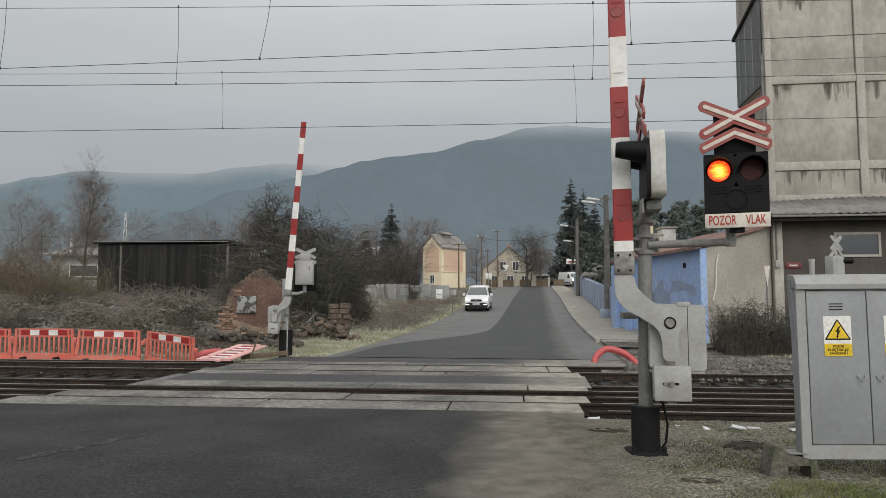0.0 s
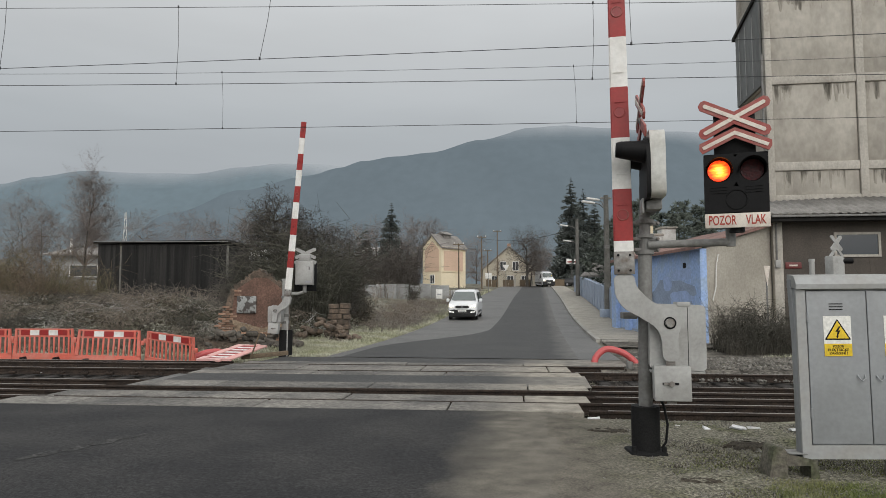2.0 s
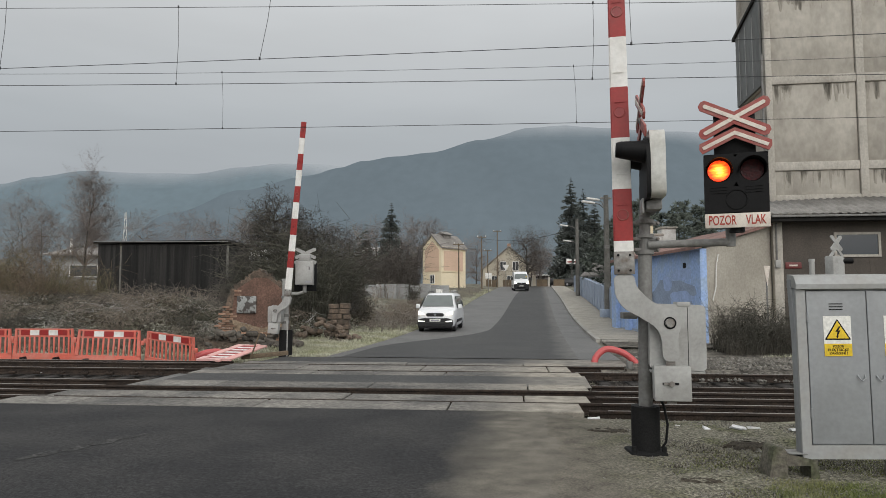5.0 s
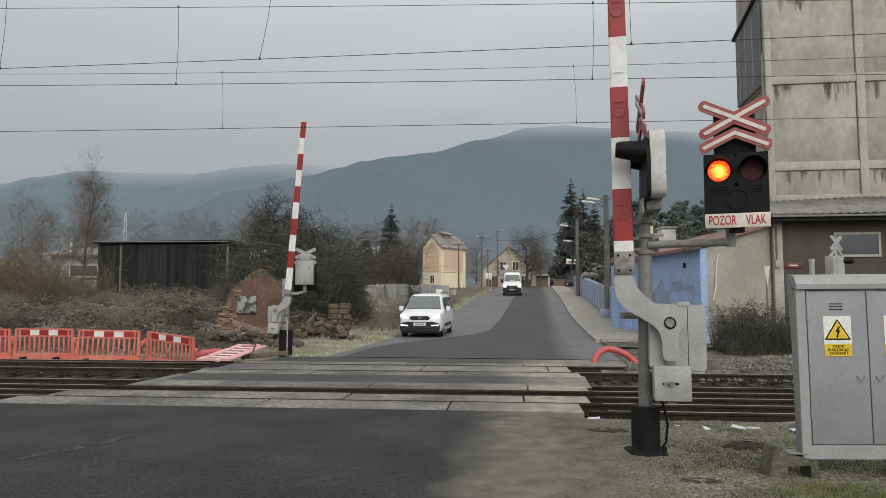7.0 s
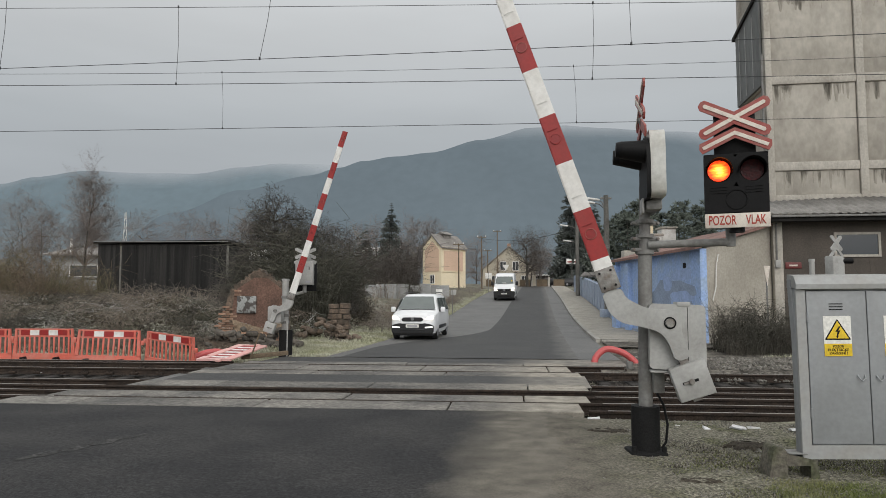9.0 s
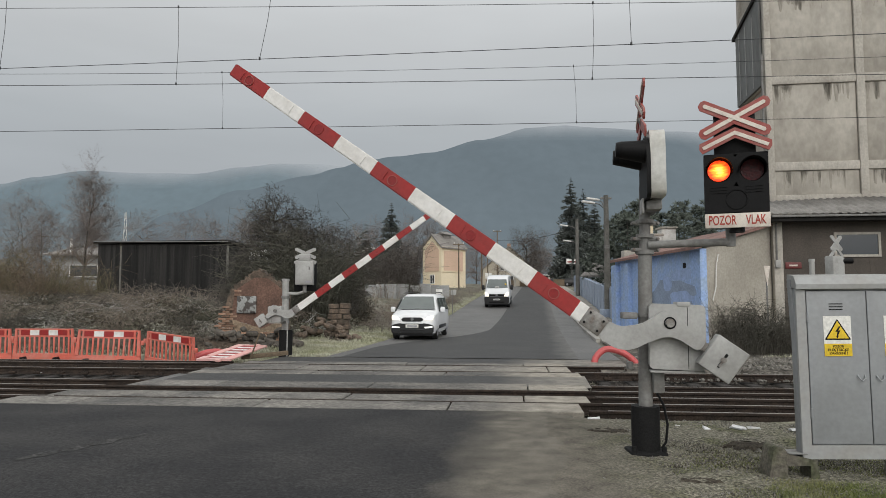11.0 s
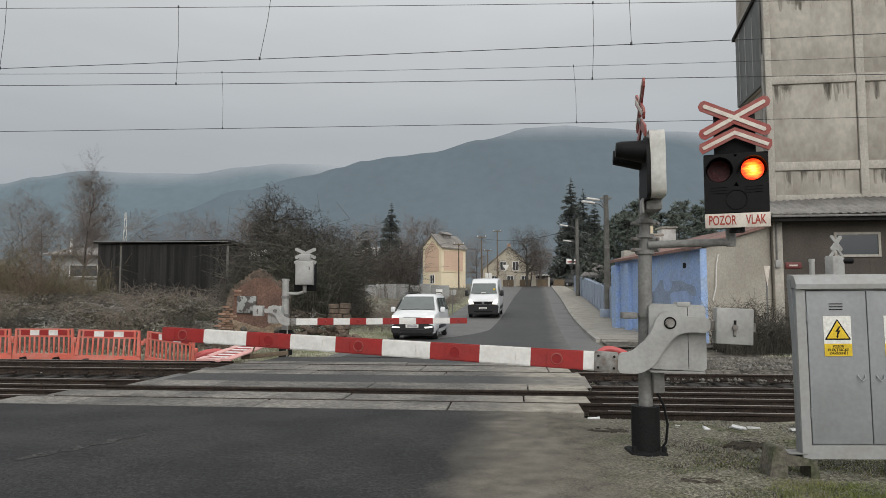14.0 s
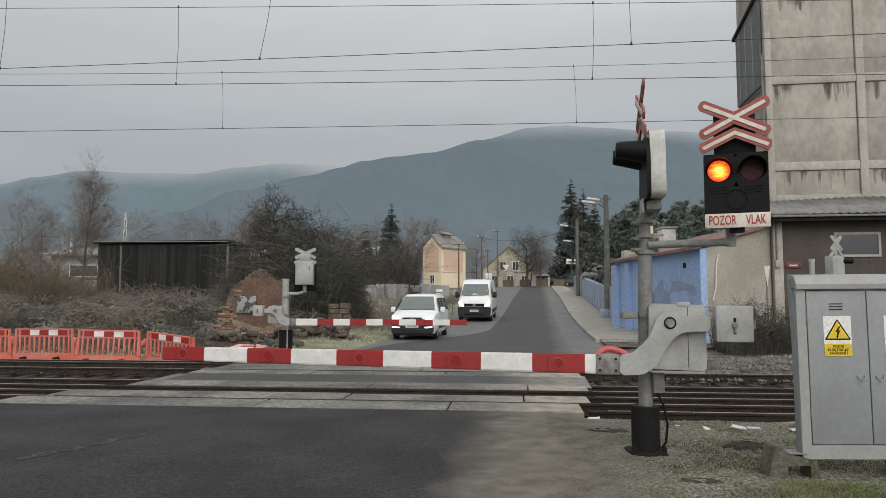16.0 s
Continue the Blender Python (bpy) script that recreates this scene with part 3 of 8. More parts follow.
def barrier_boom(m, first, pitch, count, tall, drop, root, size, label, group, face=1):
    """A boom that turns about its origin; it reaches out along +x, drop below the pivot, its face towards +y."""
    boom = thing("barrier_boom", m, label, "barrier boom", group)
    half = pitch / 4
    end = first + pitch * (count - 1) + half

    def hgt(x):
        return tall * (1 - 0.2 * (x - root) / (end - root)) / 2

    x = root
    stops = []
    for i in range(count):
        c = first + pitch * i
        stops += [(x, c - half, WHITE), (c - half, c + half, RED)]
        x = c + half
    d = 0.05 * size
    for a, b, material in stops:
        bm = bmesh.new()
        slab(bm, [(a, -drop - hgt(a)), (b, -drop - hgt(b)), (b, -drop + hgt(b)), (a, -drop + hgt(a))], 0.03, 0.03 + d)
        bmesh.ops.bevel(bm, geom=[e for e in bm.edges if abs((e.verts[0].co - e.verts[1].co).x) > 0.05], offset=0.012 * size, segments=2, affect="EDGES")
        part("red_band" if material is RED else "white_band", bm, material, boom)
    for i in range(count):
        c = first + pitch * i
        bm = bmesh.new()
        disc(bm, (c, -drop), 0.05 * size, 0.03 + d, 0.036 + d)
        reflector = part("reflector", bm, RED_DARK, boom, "round dark red reflector")
        bm = bmesh.new()
        ring(bm, (c, -drop), 0.056 * size, 0.03 + d, 0.04 + d, 0.006 * size)
        part("reflector_rim", bm, RED if i % 2 else SIGN_RED, reflector)
    # small wire staples between the bands' reflectors
    for i in range(count * 2 - 1):
        c = first + pitch * i / 2 + (0.105 if i % 2 == 0 else -0.12)
        bm = bmesh.new()
        tube(bm, [(c, 0.028 + d, -drop - 0.05 * size), (c, 0.042 + d, -drop - 0.048 * size), (c, 0.042 + d, -drop + 0.048 * size), (c, 0.028 + d, -drop + 0.05 * size)], 0.004 * size, 5)
        part("staple", bm, RED if i % 2 == 0 else WHITE, boom)
    # bolted bracket and cranked root
    boxpart("root_bracket", boom, WORN_METAL, (root - 0.24 * size, root, 0.02, 0.1 * size, -drop - tall * 0.52, -drop + tall * 0.52), 0.008, "scuffed bare metal bracket")
    for bx in (0.2, 0.04):
        for bz in (-0.3, 0.3):
            bm = bmesh.new()
            disc(bm, (root - bx * size, -drop + bz * tall), 0.013 * size, 0.1 * size, 0.112 * size, 8)
            part("bracket_bolt", bm, BLACK, boom)
    k = size
    r = root - 0.24 * k
    outline = [(r, -drop + tall * 0.52), (r - 0.12 * k, -drop + tall * 0.52), (0.22 * k, -drop + 0.26 * k), (0.16 * k, -0.04 * k), (0.13 * k, 0.05 * k), (0.06 * k, 0.115 * k),
               (-0.03 * k, 0.115 * k), (-0.12 * k, 0.075 * k), (-0.39 * k, 0.075 * k), (-0.39 * k, -0.08 * k), (-0.16 * k, -0.085 * k), (-0.05 * k, -0.13 * k),
               (0.05 * k, -drop + 0.16 * k), (0.15 * k, -drop - 0.02 * k), (0.28 * k, -drop - tall * 0.5), (r, -drop - tall * 0.55)]
    outline = round_off(outline, 0.035 * k)
    bm = bmesh.new()
    slab(bm, outline, -0.02, 0.08 * k)
    part("crank_plate", bm, GREY_PAINT, boom, "grey painted cranked boom arm")
    bm = bmesh.new()
    slab(bm, [(-0.82 * k, -0.05 * k), (-0.14 * k, -0.05 * k), (-0.14 * k, 0.04 * k), (-0.82 * k, 0.04 * k)], 0.0, 0.06 * k)
    for i in range(5):
        box(bm, (-0.24 - 0.045 * i) * k, (-0.225 - 0.045 * i) * k, 0.06 * k, 0.07 * k, -0.045 * k, 0.036 * k)
    part("counterweight_bar", bm, WORN_METAL, boom, "chipped counterweight bar")
    weight = boxpart("counterweight", boom, GREY_PAINT, (-0.785 * k, -0.435 * k, -0.06 * k, 0.14 * k, -0.18 * k, 0.18 * k), 0.012 * k, "pale grey box counterweight")
    boxpart("slot", weight, BLACK, (-0.623 * k, -0.597 * k, 0.1395 * k, 0.1415 * k, -0.10 * k, 0.06 * k))
    bm = bmesh.new()
    disc(bm, (-0.61 * k, -0.01 * k), 0.028 * k, 0.14 * k, 0.17 * k, 12)
    box(bm, -0.62 * k, -0.6 * k, 0.14 * k, 0.16 * k, -0.09 * k, 0.0)
    part("clamp_bolt", bm, WORN_METAL, weight)
    bm = bmesh.new()
    disc(bm, (0, 0), 0.042 * k, 0.08 * k, 0.115 * k, 16)
    pin = part("pivot_pin", bm, WORN_METAL, boom)
    bm = bmesh.new()
    ring(bm, (0, 0), 0.055 * k, 0.075 * k, 0.095 * k, 0.007 * k)
    part("pivot_ring", bm, BLACK, pin)
    if face < 0:
        turn_face(boom)
    return boom


def turn_face(ob):
    """Mirrors a thing's meshes so that its face looks to -y."""
    for o in ob.children_recursive:
        if o.data:
            for v in o.data.vertices:
                v.co.y *= -1
            o.data.flip_normals()


def round_off(outline, r):
    """The outline with its corners cut twice for a cast look."""
    out = outline
    for _ in range(2):
        new_line = []
        for i, p in enumerate(out):
            a, b = Vector(out[i - 1]), Vector(out[(i + 1) % len(out)])
            p = Vector(p)
            for q in (a, b):
                d = q - p
                new_line.append(tuple(p + d.normalized() * min(r, d.length * 0.3)))
        out, r = new_line, r * 0.4
    return out


PIVOT = Vector((2.34, 7.05, 1.37))
NEAR_TURN = 168.1
near_boom = barrier_boom(pose(*PIVOT, 0, -89.4, NEAR_TURN), 1.131, 1.098, 5, 0.2, 0.435, 0.745, 1.0,
                         "red and white striped barrier boom with grey cranked arm", "barrier booms")
# its machine housing, on the post, behind the boom
drive = thing("barrier_drive", pose(PIVOT.x, PIVOT.y, PIVOT.z, 0, 0, NEAR_TURN), "grey painted barrier drive housing bolted to the post", "barrier drive", "barrier drives")


def drive_body(drive, k):
    bm = bmesh.new()
    slab(bm, round_off([(0.19 * k, 0.2 * k), (-0.365 * k, 0.18 * k), (-0.365 * k, -0.495 * k), (0.2 * k, -0.48 * k)], 0.03), -0.36 * k, -0.04 * k)
    body = part("housing", bm, GREY_PAINT, drive)
    boxpart("seam", body, BLACK, (-0.19 * k, -0.184 * k, -0.0395 * k, -0.0385 * k, -0.47 * k, 0.16 * k))
    boxpart("lid_clasp", drive, GREY_PAINT, (-0.22 * k, -0.08 * k, -0.34 * k, -0.03 * k, 0.165 * k, 0.215 * k), 0.015)
    boxpart("base_flange", drive, GREY_PAINT, (-0.35 * k, 0.19 * k, -0.34 * k, -0.05 * k, -0.52 * k, -0.497 * k), 0.005)


drive_body(drive, 1.0)

# ---- the near signal post ----
POST = Vector((2.17, 7.38, 0))
post = thing("signal_post", pose(*POST), "grey steel post of the crossing signals on a black base", "signal post", "signal posts")
lean = Matrix.Rotation(radians(0.9), 4, "Y")


def lean_part(ob):
    ob.matrix_local = lean
    return ob


lean_part(tubepart("lower_pole", post, GREY_POST, [(0, 0, 0.3), (0, 0, 2.12)], 0.075, 20))
lean_part(tubepart("upper_pole", post, GREY_POST, [(0, 0, 2.1), (0, 0, 2.85)], 0.06, 20))
for z in (1.44, 2.12, 2.3, 2.46):
    bm = bmesh.new()
    tube(bm, [(0, 0, z - 0.02), (0, 0, z + 0.02)], 0.095, 20)
    lean_part(part("collar", bm, GREY_POST, post))
for z in (2.15, 2.27, 2.44):
    bm = bmesh.new()
    rbox(bm, -0.15, 0.15, -0.035, 0.02, z - 0.02, z + 0.02, 0.006)
    clamp = lean_part(part("clamp", bm, GREY_POST, post))
    for x in (-0.13, 0.13):
        tubepart("clamp_bolt", clamp, WORN_METAL, [(x, -0.06, z), (x, 0.05, z)], 0.015, 8)
for dims in ((-0.26, -0.1, -0.07, 0.06, 1.4, 1.47), (-0.2, -0.14, -0.04, 0.04, 0.86, 0.94)):
    lean_part(boxpart("side_bracket", post, GREY_POST, dims, 0.012))
bm = bmesh.new()
tube(bm, [(0, 0, 0.02), (0, 0, 0.4), (0, 0, 0.47), (0, 0, 0.475)], 0.15, 20)
sleeve = part("base_sleeve", bm, RUBBER, post, "black tarred base sleeve")
bm = bmesh.new()
rbox(bm, -0.2, 0.19, -0.17, 0.17, -0.08, 0.02, 0.03)
for x in (-0.16, 0.15):
    tube(bm, [(x, -0.14, 0.0), (x, -0.14, 0.07)], 0.025, 6)
part("base_plate", bm, RUBBER, post, "dark bolted base plate")
tubepart("drain_cable", post, BLACK, [(0.1, -0.1, 0.62), (0.16, -0.12, 0.5), (0.19, -0.14, 0.3), (0.17, -0.14, 0.12), (0.12, -0.14, 0.05)], 0.014, 8)
boxpart("junction_box", post, GREY_POST, (0.06, 0.18, -0.12, -0.02, 0.62, 0.86), 0.015)

# cantilever tube to the front-facing signal
tubepart("bracket_arm", post, GREY_POST, [(0.05, -0.05, 2.2), (0.4, -0.1, 2.21), (0.86, -0.25, 2.215)], 0.042, 14)
tubepart("bracket_riser", post, GREY_POST, [(0.87, -0.25, 2.17), (0.87, -0.25, 2.4)], 0.05, 14)


def cross_bar(bm, c, length, angle, w, y0, y1):
    m = Matrix.Translation((c[0], 0, c[1])) @ Matrix.Rotation(-angle, 4, "Y")
    h, l, k = w / 2, length / 2, w * 0.28
    slab(bm, [(-l, -h + k), (-l + k, -h), (l - k, -h), (l, -h + k), (l, h - k), (l - k, h), (-l + k, h), (-l, h - k)], y0, y1, m)


def signal_head(m, label, group, lit, lens_shift=0.0):
    """A two-lamp crossing signal that faces -y; its origin is the middle of the board's foot."""
    head = thing("crossing_signal", m, label, "crossing signal", group)
    w = 0.305
    bm = bmesh.new()
    n = 28
    # front board with two round openings
    rim = {}
    for side in (-1, 1):
        cx, cz, r = side * 0.16, 0.44, 0.125
        rim[side] = [bm.verts.new((cx + r * math.cos(2 * math.pi * i / n), -0.09, cz + r * math.sin(2 * math.pi * i / n))) for i in range(n)]
        back = [bm.verts.new((cx + r * math.cos(2 * math.pi * i / n), 0.0, cz + r * math.sin(2 * math.pi * i / n))) for i in range(n)]
        for i in range(n):
            bm.faces.new((rim[side][i], rim[side][(i + 1) % n], back[(i + 1) % n], back[i]))
        x0, x1 = (-w, 0.0) if side < 0 else (0.0, w)
        square = []
        for i in range(n):
            a = 2 * math.pi * i / n
            c, s = math.cos(a), math.sin(a)
            k = min((x1 - cx) / c if c > 1e-6 else 9, (x0 - cx) / c if c < -1e-6 else 9, (0.61 - cz) / s if s > 1e-6 else 9, (0.27 - cz) / s if s < -1e-6 else 9)
            square.append(bm.verts.new((cx + c * k, -0.09, cz + s * k)))
        for i in range(n):
            bm.faces.new((rim[side][i], square[i], square[(i + 1) % n], rim[side][(i + 1) % n]))
    box(bm, -w, w, -0.09, -0.08, 0.0, 0.27)
    part("front_board", bm, BLACK, head)
    boxpart("case", head, BLACK, (-w, w, 0.005, 0.16, 0.0, 0.62), 0.02)
    bm = bmesh.new()
    for x0, x1 in ((-w, -w + 0.012), (w - 0.012, w)):
        box(bm, x0, x1, -0.085, 0.02, 0.0, 0.61)
    box(bm, -w, w, -0.085, 0.02, 0.6, 0.612)
    box(bm, -w, w, -0.085, 0.02, 0.0, 0.012)
    part("board_sides", bm, BLACK, head)
    boxpart("upper_board", head, BLACK, (-0.2, 0.2, -0.05, 0.03, 0.6, 1.04), 0.01)
    for side in (-1, 1):
        # half-round visor
        bm = bmesh.new()
        cx, cz, r = side * 0.16, 0.44, 0.13
        k = 18
        inner, outer = [], []
        for i in range(k + 1):
            a = math.pi * (-0.06 + 1.12 * i / k)
            p = (cx + r * math.cos(a), cz + r * math.sin(a))
            reach = -0.09 - 0.15 * (0.35 + 0.65 * max(0.0, math.sin(a)))
            inner.append((bm.verts.new((p[0], -0.085, p[1])), bm.verts.new((p[0], reach, p[1] - 0.02))))
            q = (cx + (r + 0.006) * math.cos(a), cz + (r + 0.006) * math.sin(a))
            outer.append((bm.verts.new((q[0], -0.085, q[1])), bm.verts.new((q[0], reach, q[1] - 0.02))))
        for i in range(k):
            bm.faces.new((inner[i][0], inner[i][1], inner[i + 1][1], inner[i + 1][0]))
            bm.faces.new((outer[i][0], outer[i + 1][0], outer[i + 1][1], outer[i][1]))
            bm.faces.new((inner[i][1], outer[i][1], outer[i + 1][1], inner[i + 1][1]))
        part("visor", bm, BLACK, head, "black half-round visor")
        bm = bmesh.new()
        disc(bm, (cx, cz), 0.112, -0.03, 0.004, 28)
        part("lens", bm, LAMP_OFF, head, "dark red unlit lens")
        bm = bmesh.new()
        for i in range(3):
            box(bm, side * 0.165 - 0.08, side * 0.165 + 0.08, -0.098, -0.09, 0.2 + 0.03 * i, 0.21 + 0.03 * i)
        part("louvre", bm, BLACK, head)
    bm = bmesh.new()
    ring(bm, (0, 0.13), 0.1, -0.095, -0.09, 0.006)
    part("blank_disc", bm, BLACK, head)
    # red and white cross and chevron
    bm = bmesh.new()
    cross_bar(bm, (0, 0.985), 0.755, radians(27), 0.115, -0.08, -0.06)
    cross_bar(bm, (0, 0.985), 0.755, radians(-27), 0.115, -0.084, -0.064)
    cross = part("warning_cross", bm, SIGN_RED, head, "worn red and white warning cross")
    bm = bmesh.new()
    cross_bar(bm, (0, 0.985), 0.665, radians(27), 0.04, -0.09, -0.085)
    cross_bar(bm, (0, 0.985), 0.665, radians(-27), 0.04, -0.093, -0.088)
    part("white_stripe", bm, SIGN_WHITE, cross)
    bm = bmesh.new()
    slab(bm, [(-0.345, 0.66), (-0.315, 0.615), (0, 0.765), (0.315, 0.615), (0.345, 0.66), (0.345, 0.72), (0.0, 0.875), (-0.345, 0.72)], -0.125, -0.105)
    chevron = part("chevron", bm, SIGN_RED, head, "red and white chevron below the cross")
    bm = bmesh.new()
    slab(bm, [(-0.318, 0.688), (-0.303, 0.655), (0, 0.797), (0.303, 0.655), (0.318, 0.688), (0.0, 0.838)], -0.133, -0.127)
    part("white_stripe", bm, SIGN_WHITE, chevron)
    return head


front_signal = signal_head(pose(3.045, 6.98, 2.504, 0, 0, -20), "black two-lamp crossing signal with red and white cross", "crossing signals", True)
# name board below the lamps
board = boxpart("name_board", front_signal, SIGN_WHITE, (-0.308, 0.308, -0.1, -0.08, -0.16, -0.012), 0.004, "white board with red lettering")


def lettering(text, parent, material, size, at, width=None, name="lettering"):
    curve = bpy.data.curves.new(name, "FONT")
    curve.body, curve.size, curve.align_x, curve.align_y, curve.extrude = text, size, "CENTER", "CENTER", 0.001
    curve.offset = size * 0.012
    tmp = new(name, curve)
    bpy.context.view_layer.update()
    me = bpy.data.meshes.new_from_object(tmp.evaluated_get(bpy.context.evaluated_depsgraph_get()))
    bpy.data.objects.remove(tmp)
    xs = [v.co.x for v in me.vertices]
    k = width / (max(xs) - min(xs)) if width else 1.0
    for v in me.vertices:
        v.co = Vector((at[0] + v.co.x * k, at[1] - v.co.z, at[2] + v.co.y))
    me.materials.clear()
    me.materials.append(material)
    ob = new(name, me)
    ob.parent = parent
    return ob


lettering("POZOR", board, TEXT_RED, 0.135, (-0.142, -0.103, -0.087), 0.262)
lettering("VLAK", board, TEXT_RED, 0.135, (0.174, -0.103, -0.087), 0.19)
bm = bmesh.new()
tube(bm, [(0.0, 0.02, -0.2), (0.0, 0.02, 0.0)], 0.075, 16)
part("mount_collar", bm, BLACK, front_signal)
# the burning lamp, which changes over from lens to lens
FLASH = mat("burning_lamp", (0.6, 0.05, 0.02), 0.4, glow=(1.0, 0.13, 0.012), glow_strength=2.4, bump=0)
fn, fl = FLASH.node_tree.nodes, FLASH.node_tree.links
f_co, f_len, f_ramp, f_noise, f_add = fn.new("ShaderNodeTexCoord"), fn.new("ShaderNodeVectorMath"), fn.new("ShaderNodeValToRGB"), fn.new("ShaderNodeTexNoise"), fn.new("ShaderNodeMath")
f_len.operation, f_add.operation = "LENGTH", "MULTIPLY_ADD"
f_map = fn.new("ShaderNodeMapping")
f_map.inputs["Scale"].default_value = (10, 10, 45)
fl.new(f_co.outputs["Object"], f_len.inputs[0])
fl.new(f_co.outputs["Object"], f_map.inputs["Vector"])
fl.new(f_map.outputs[0], f_noise.inputs["Vector"])
f_noise.inputs["Scale"].default_value = 1.0
fl.new(f_noise.outputs["Fac"], f_add.inputs[0])
f_add.inputs[1].default_value = 0.13
fl.new(f_len.outputs["Value"], f_add.inputs[2])
fl.new(f_add.outputs[0], f_ramp.inputs["Fac"])
for place, colour in ((0.075, (1.0, 0.72, 0.11)), (0.115, (1.0, 0.30, 0.018)), (0.165, (0.62, 0.025, 0.004))):
    e = f_ramp.color_ramp.elements.new(place)
    e.color = (*colour, 1)
f_ramp.color_ramp.elements.remove(f_ramp.color_ramp.elements[0])
f_ramp.color_ramp.elements.remove(f_ramp.color_ramp.elements[-1])
fl.new(f_ramp.outputs[0], fn["Principled BSDF"].inputs["Emission Color"])
bm = bmesh.new()
disc(bm, (0, 0), 0.109, -0.012, 0.012, 28)
burning = part("burning_lamp", bm, FLASH, front_signal, "burning orange-red lamp disc")

CASE_PALE = mat("pale_weathered_case", (0.60, 0.60, 0.565), 0.55, other=(0.40, 0.39, 0.35), scale=5, amount=0.8, fine=25, fine_amount=0.1, bump=0.06)
# the side-facing signal on the post's top
SIDE_AT = pose(2.195, 6.96, 2.645, 0, 0, -100)
side_signal = thing("crossing_signal", SIDE_AT, "side-on crossing signal with pale grey rear case", "crossing signal", "crossing signals")
bm = bmesh.new()
slab(bm, round_off([(-0.3, 0.0), (0.3, 0.0), (0.3, 0.5), (0.26, 0.68), (-0.26, 0.68), (-0.3, 0.5)], 0.04), -0.075, 0.075)
part("rear_case", bm, CASE_PALE, side_signal, "pale grey weathered rear case")
bm = bmesh.new()
slab(bm, round_off([(-0.34, -0.02), (0.34, -0.02), (0.34, 0.45), (0.2, 0.62), (-0.2, 0.62), (-0.34, 0.45)], 0.04), -0.115, -0.075)
part("front_board", bm, BLACK, side_signal)
for x in (-0.19, 0.19):
    bm = bmesh.new()
    tube(bm, [(x, -0.1, 0.46), (x, -0.36, 0.49)], 0.12, 18, 0.085)
    tube(bm, [(x, -0.34, 0.487), (x, -0.4, 0.49)], 0.09, 18, 0.075)
    part("hood", bm, BLACK, side_signal, "long black lamp hood")
bm = bmesh.new()
cross_bar(bm, (0, 0.985), 0.78, radians(27), 0.115, -0.135, -0.115)
cross_bar(bm, (0, 0.985), 0.78, radians(-27), 0.115, -0.139, -0.119)
side_cross = part("warning_cross", bm, SIGN_RED, side_signal, "red and white warning cross seen edge-on")
bm = bmesh.new()
cross_bar(bm, (0, 0.985), 0.69, radians(27), 0.04, -0.145, -0.138)
cross_bar(bm, (0, 0.985), 0.69, radians(-27), 0.04, -0.148, -0.14)
part("white_stripe", bm, SIGN_WHITE, side_cross)
bm = bmesh.new()
slab(bm, [(-0.345, 0.64), (-0.315, 0.595), (0, 0.745), (0.315, 0.595), (0.345, 0.64), (0.345, 0.7), (0.0, 0.855), (-0.345, 0.7)], -0.13, -0.11)
side_chevron = part("chevron", bm, SIGN_RED, side_signal)
tubepart("cross_stay", side_signal, GREY_POST, [(0, -0.06, 0.64), (0, -0.14, 0.86)], 0.025, 10)
tubepart("mount_collar", side_signal, GREY_POST, [(0, 0.0, -0.05), (0, 0.0, 0.05)], 0.07, 14)
boxpart("mount", side_signal, GREY_POST, (-0.1, 0.1, -0.1, 0.06, -0.12, -0.02), 0.02)
tubepart("bracket_tube", side_signal, GREY_POST, [(0.0, 0.0, -0.07), (-0.44, 0.02, -0.07)], 0.045, 12)
boxpart("label_plate", side_signal, GREY_PAINT, (-0.1, 0.1, -0.14, -0.12, -0.15, 0.0), 0.004)

# ---- the equipment cabinet ----
CAB = pose(3.3, 6.34, 0.12, 0, -0.4, -2.3)
cabinet = thing("equipment_cabinet", CAB, "grey steel two-door trackside cabinet on concrete feet", "equipment cabinet")
boxpart("body", cabinet, CABINET_GREY, (0.0, 1.26, 0.02, 0.13, 0.03, 1.62), 0.012)
bm = bmesh.new()
slab(bm, [(0.02, 0.6), (-0.02, 1.62), (-0.02, 1.68), (0.03, 1.7), (0.03, 0.6)], 0.05, 0.12)
part("side_flange", bm, CABINET_GREY, cabinet)
bm = bmesh.new()
m_lid = Matrix.Rotation(radians(90), 4, "Z")
slab(bm, [(0, 1.6), (-0.04, 1.585), (-0.045, 1.63), (0.0, 1.71), (0.13, 1.725), (0.145, 1.6)], 0.012, -1.3, m_lid)
part("sloped_lid", bm, CABINET_RIM, cabinet, "pale weathered sloping lid")
bm = bmesh.new()
for dims in ((0.0, 0.085, -0.006, 0.02, 0.03, 1.6), (1.19, 1.26, -0.006, 0.02, 0.03, 1.6), (0.085, 1.19, -0.006, 0.02, 0.03, 0.155), (0.085, 1.19, -0.006, 0.02, 1.575, 1.6)):
    box(bm, *dims)
part("front_frame", bm, CABINET_RIM, cabinet)
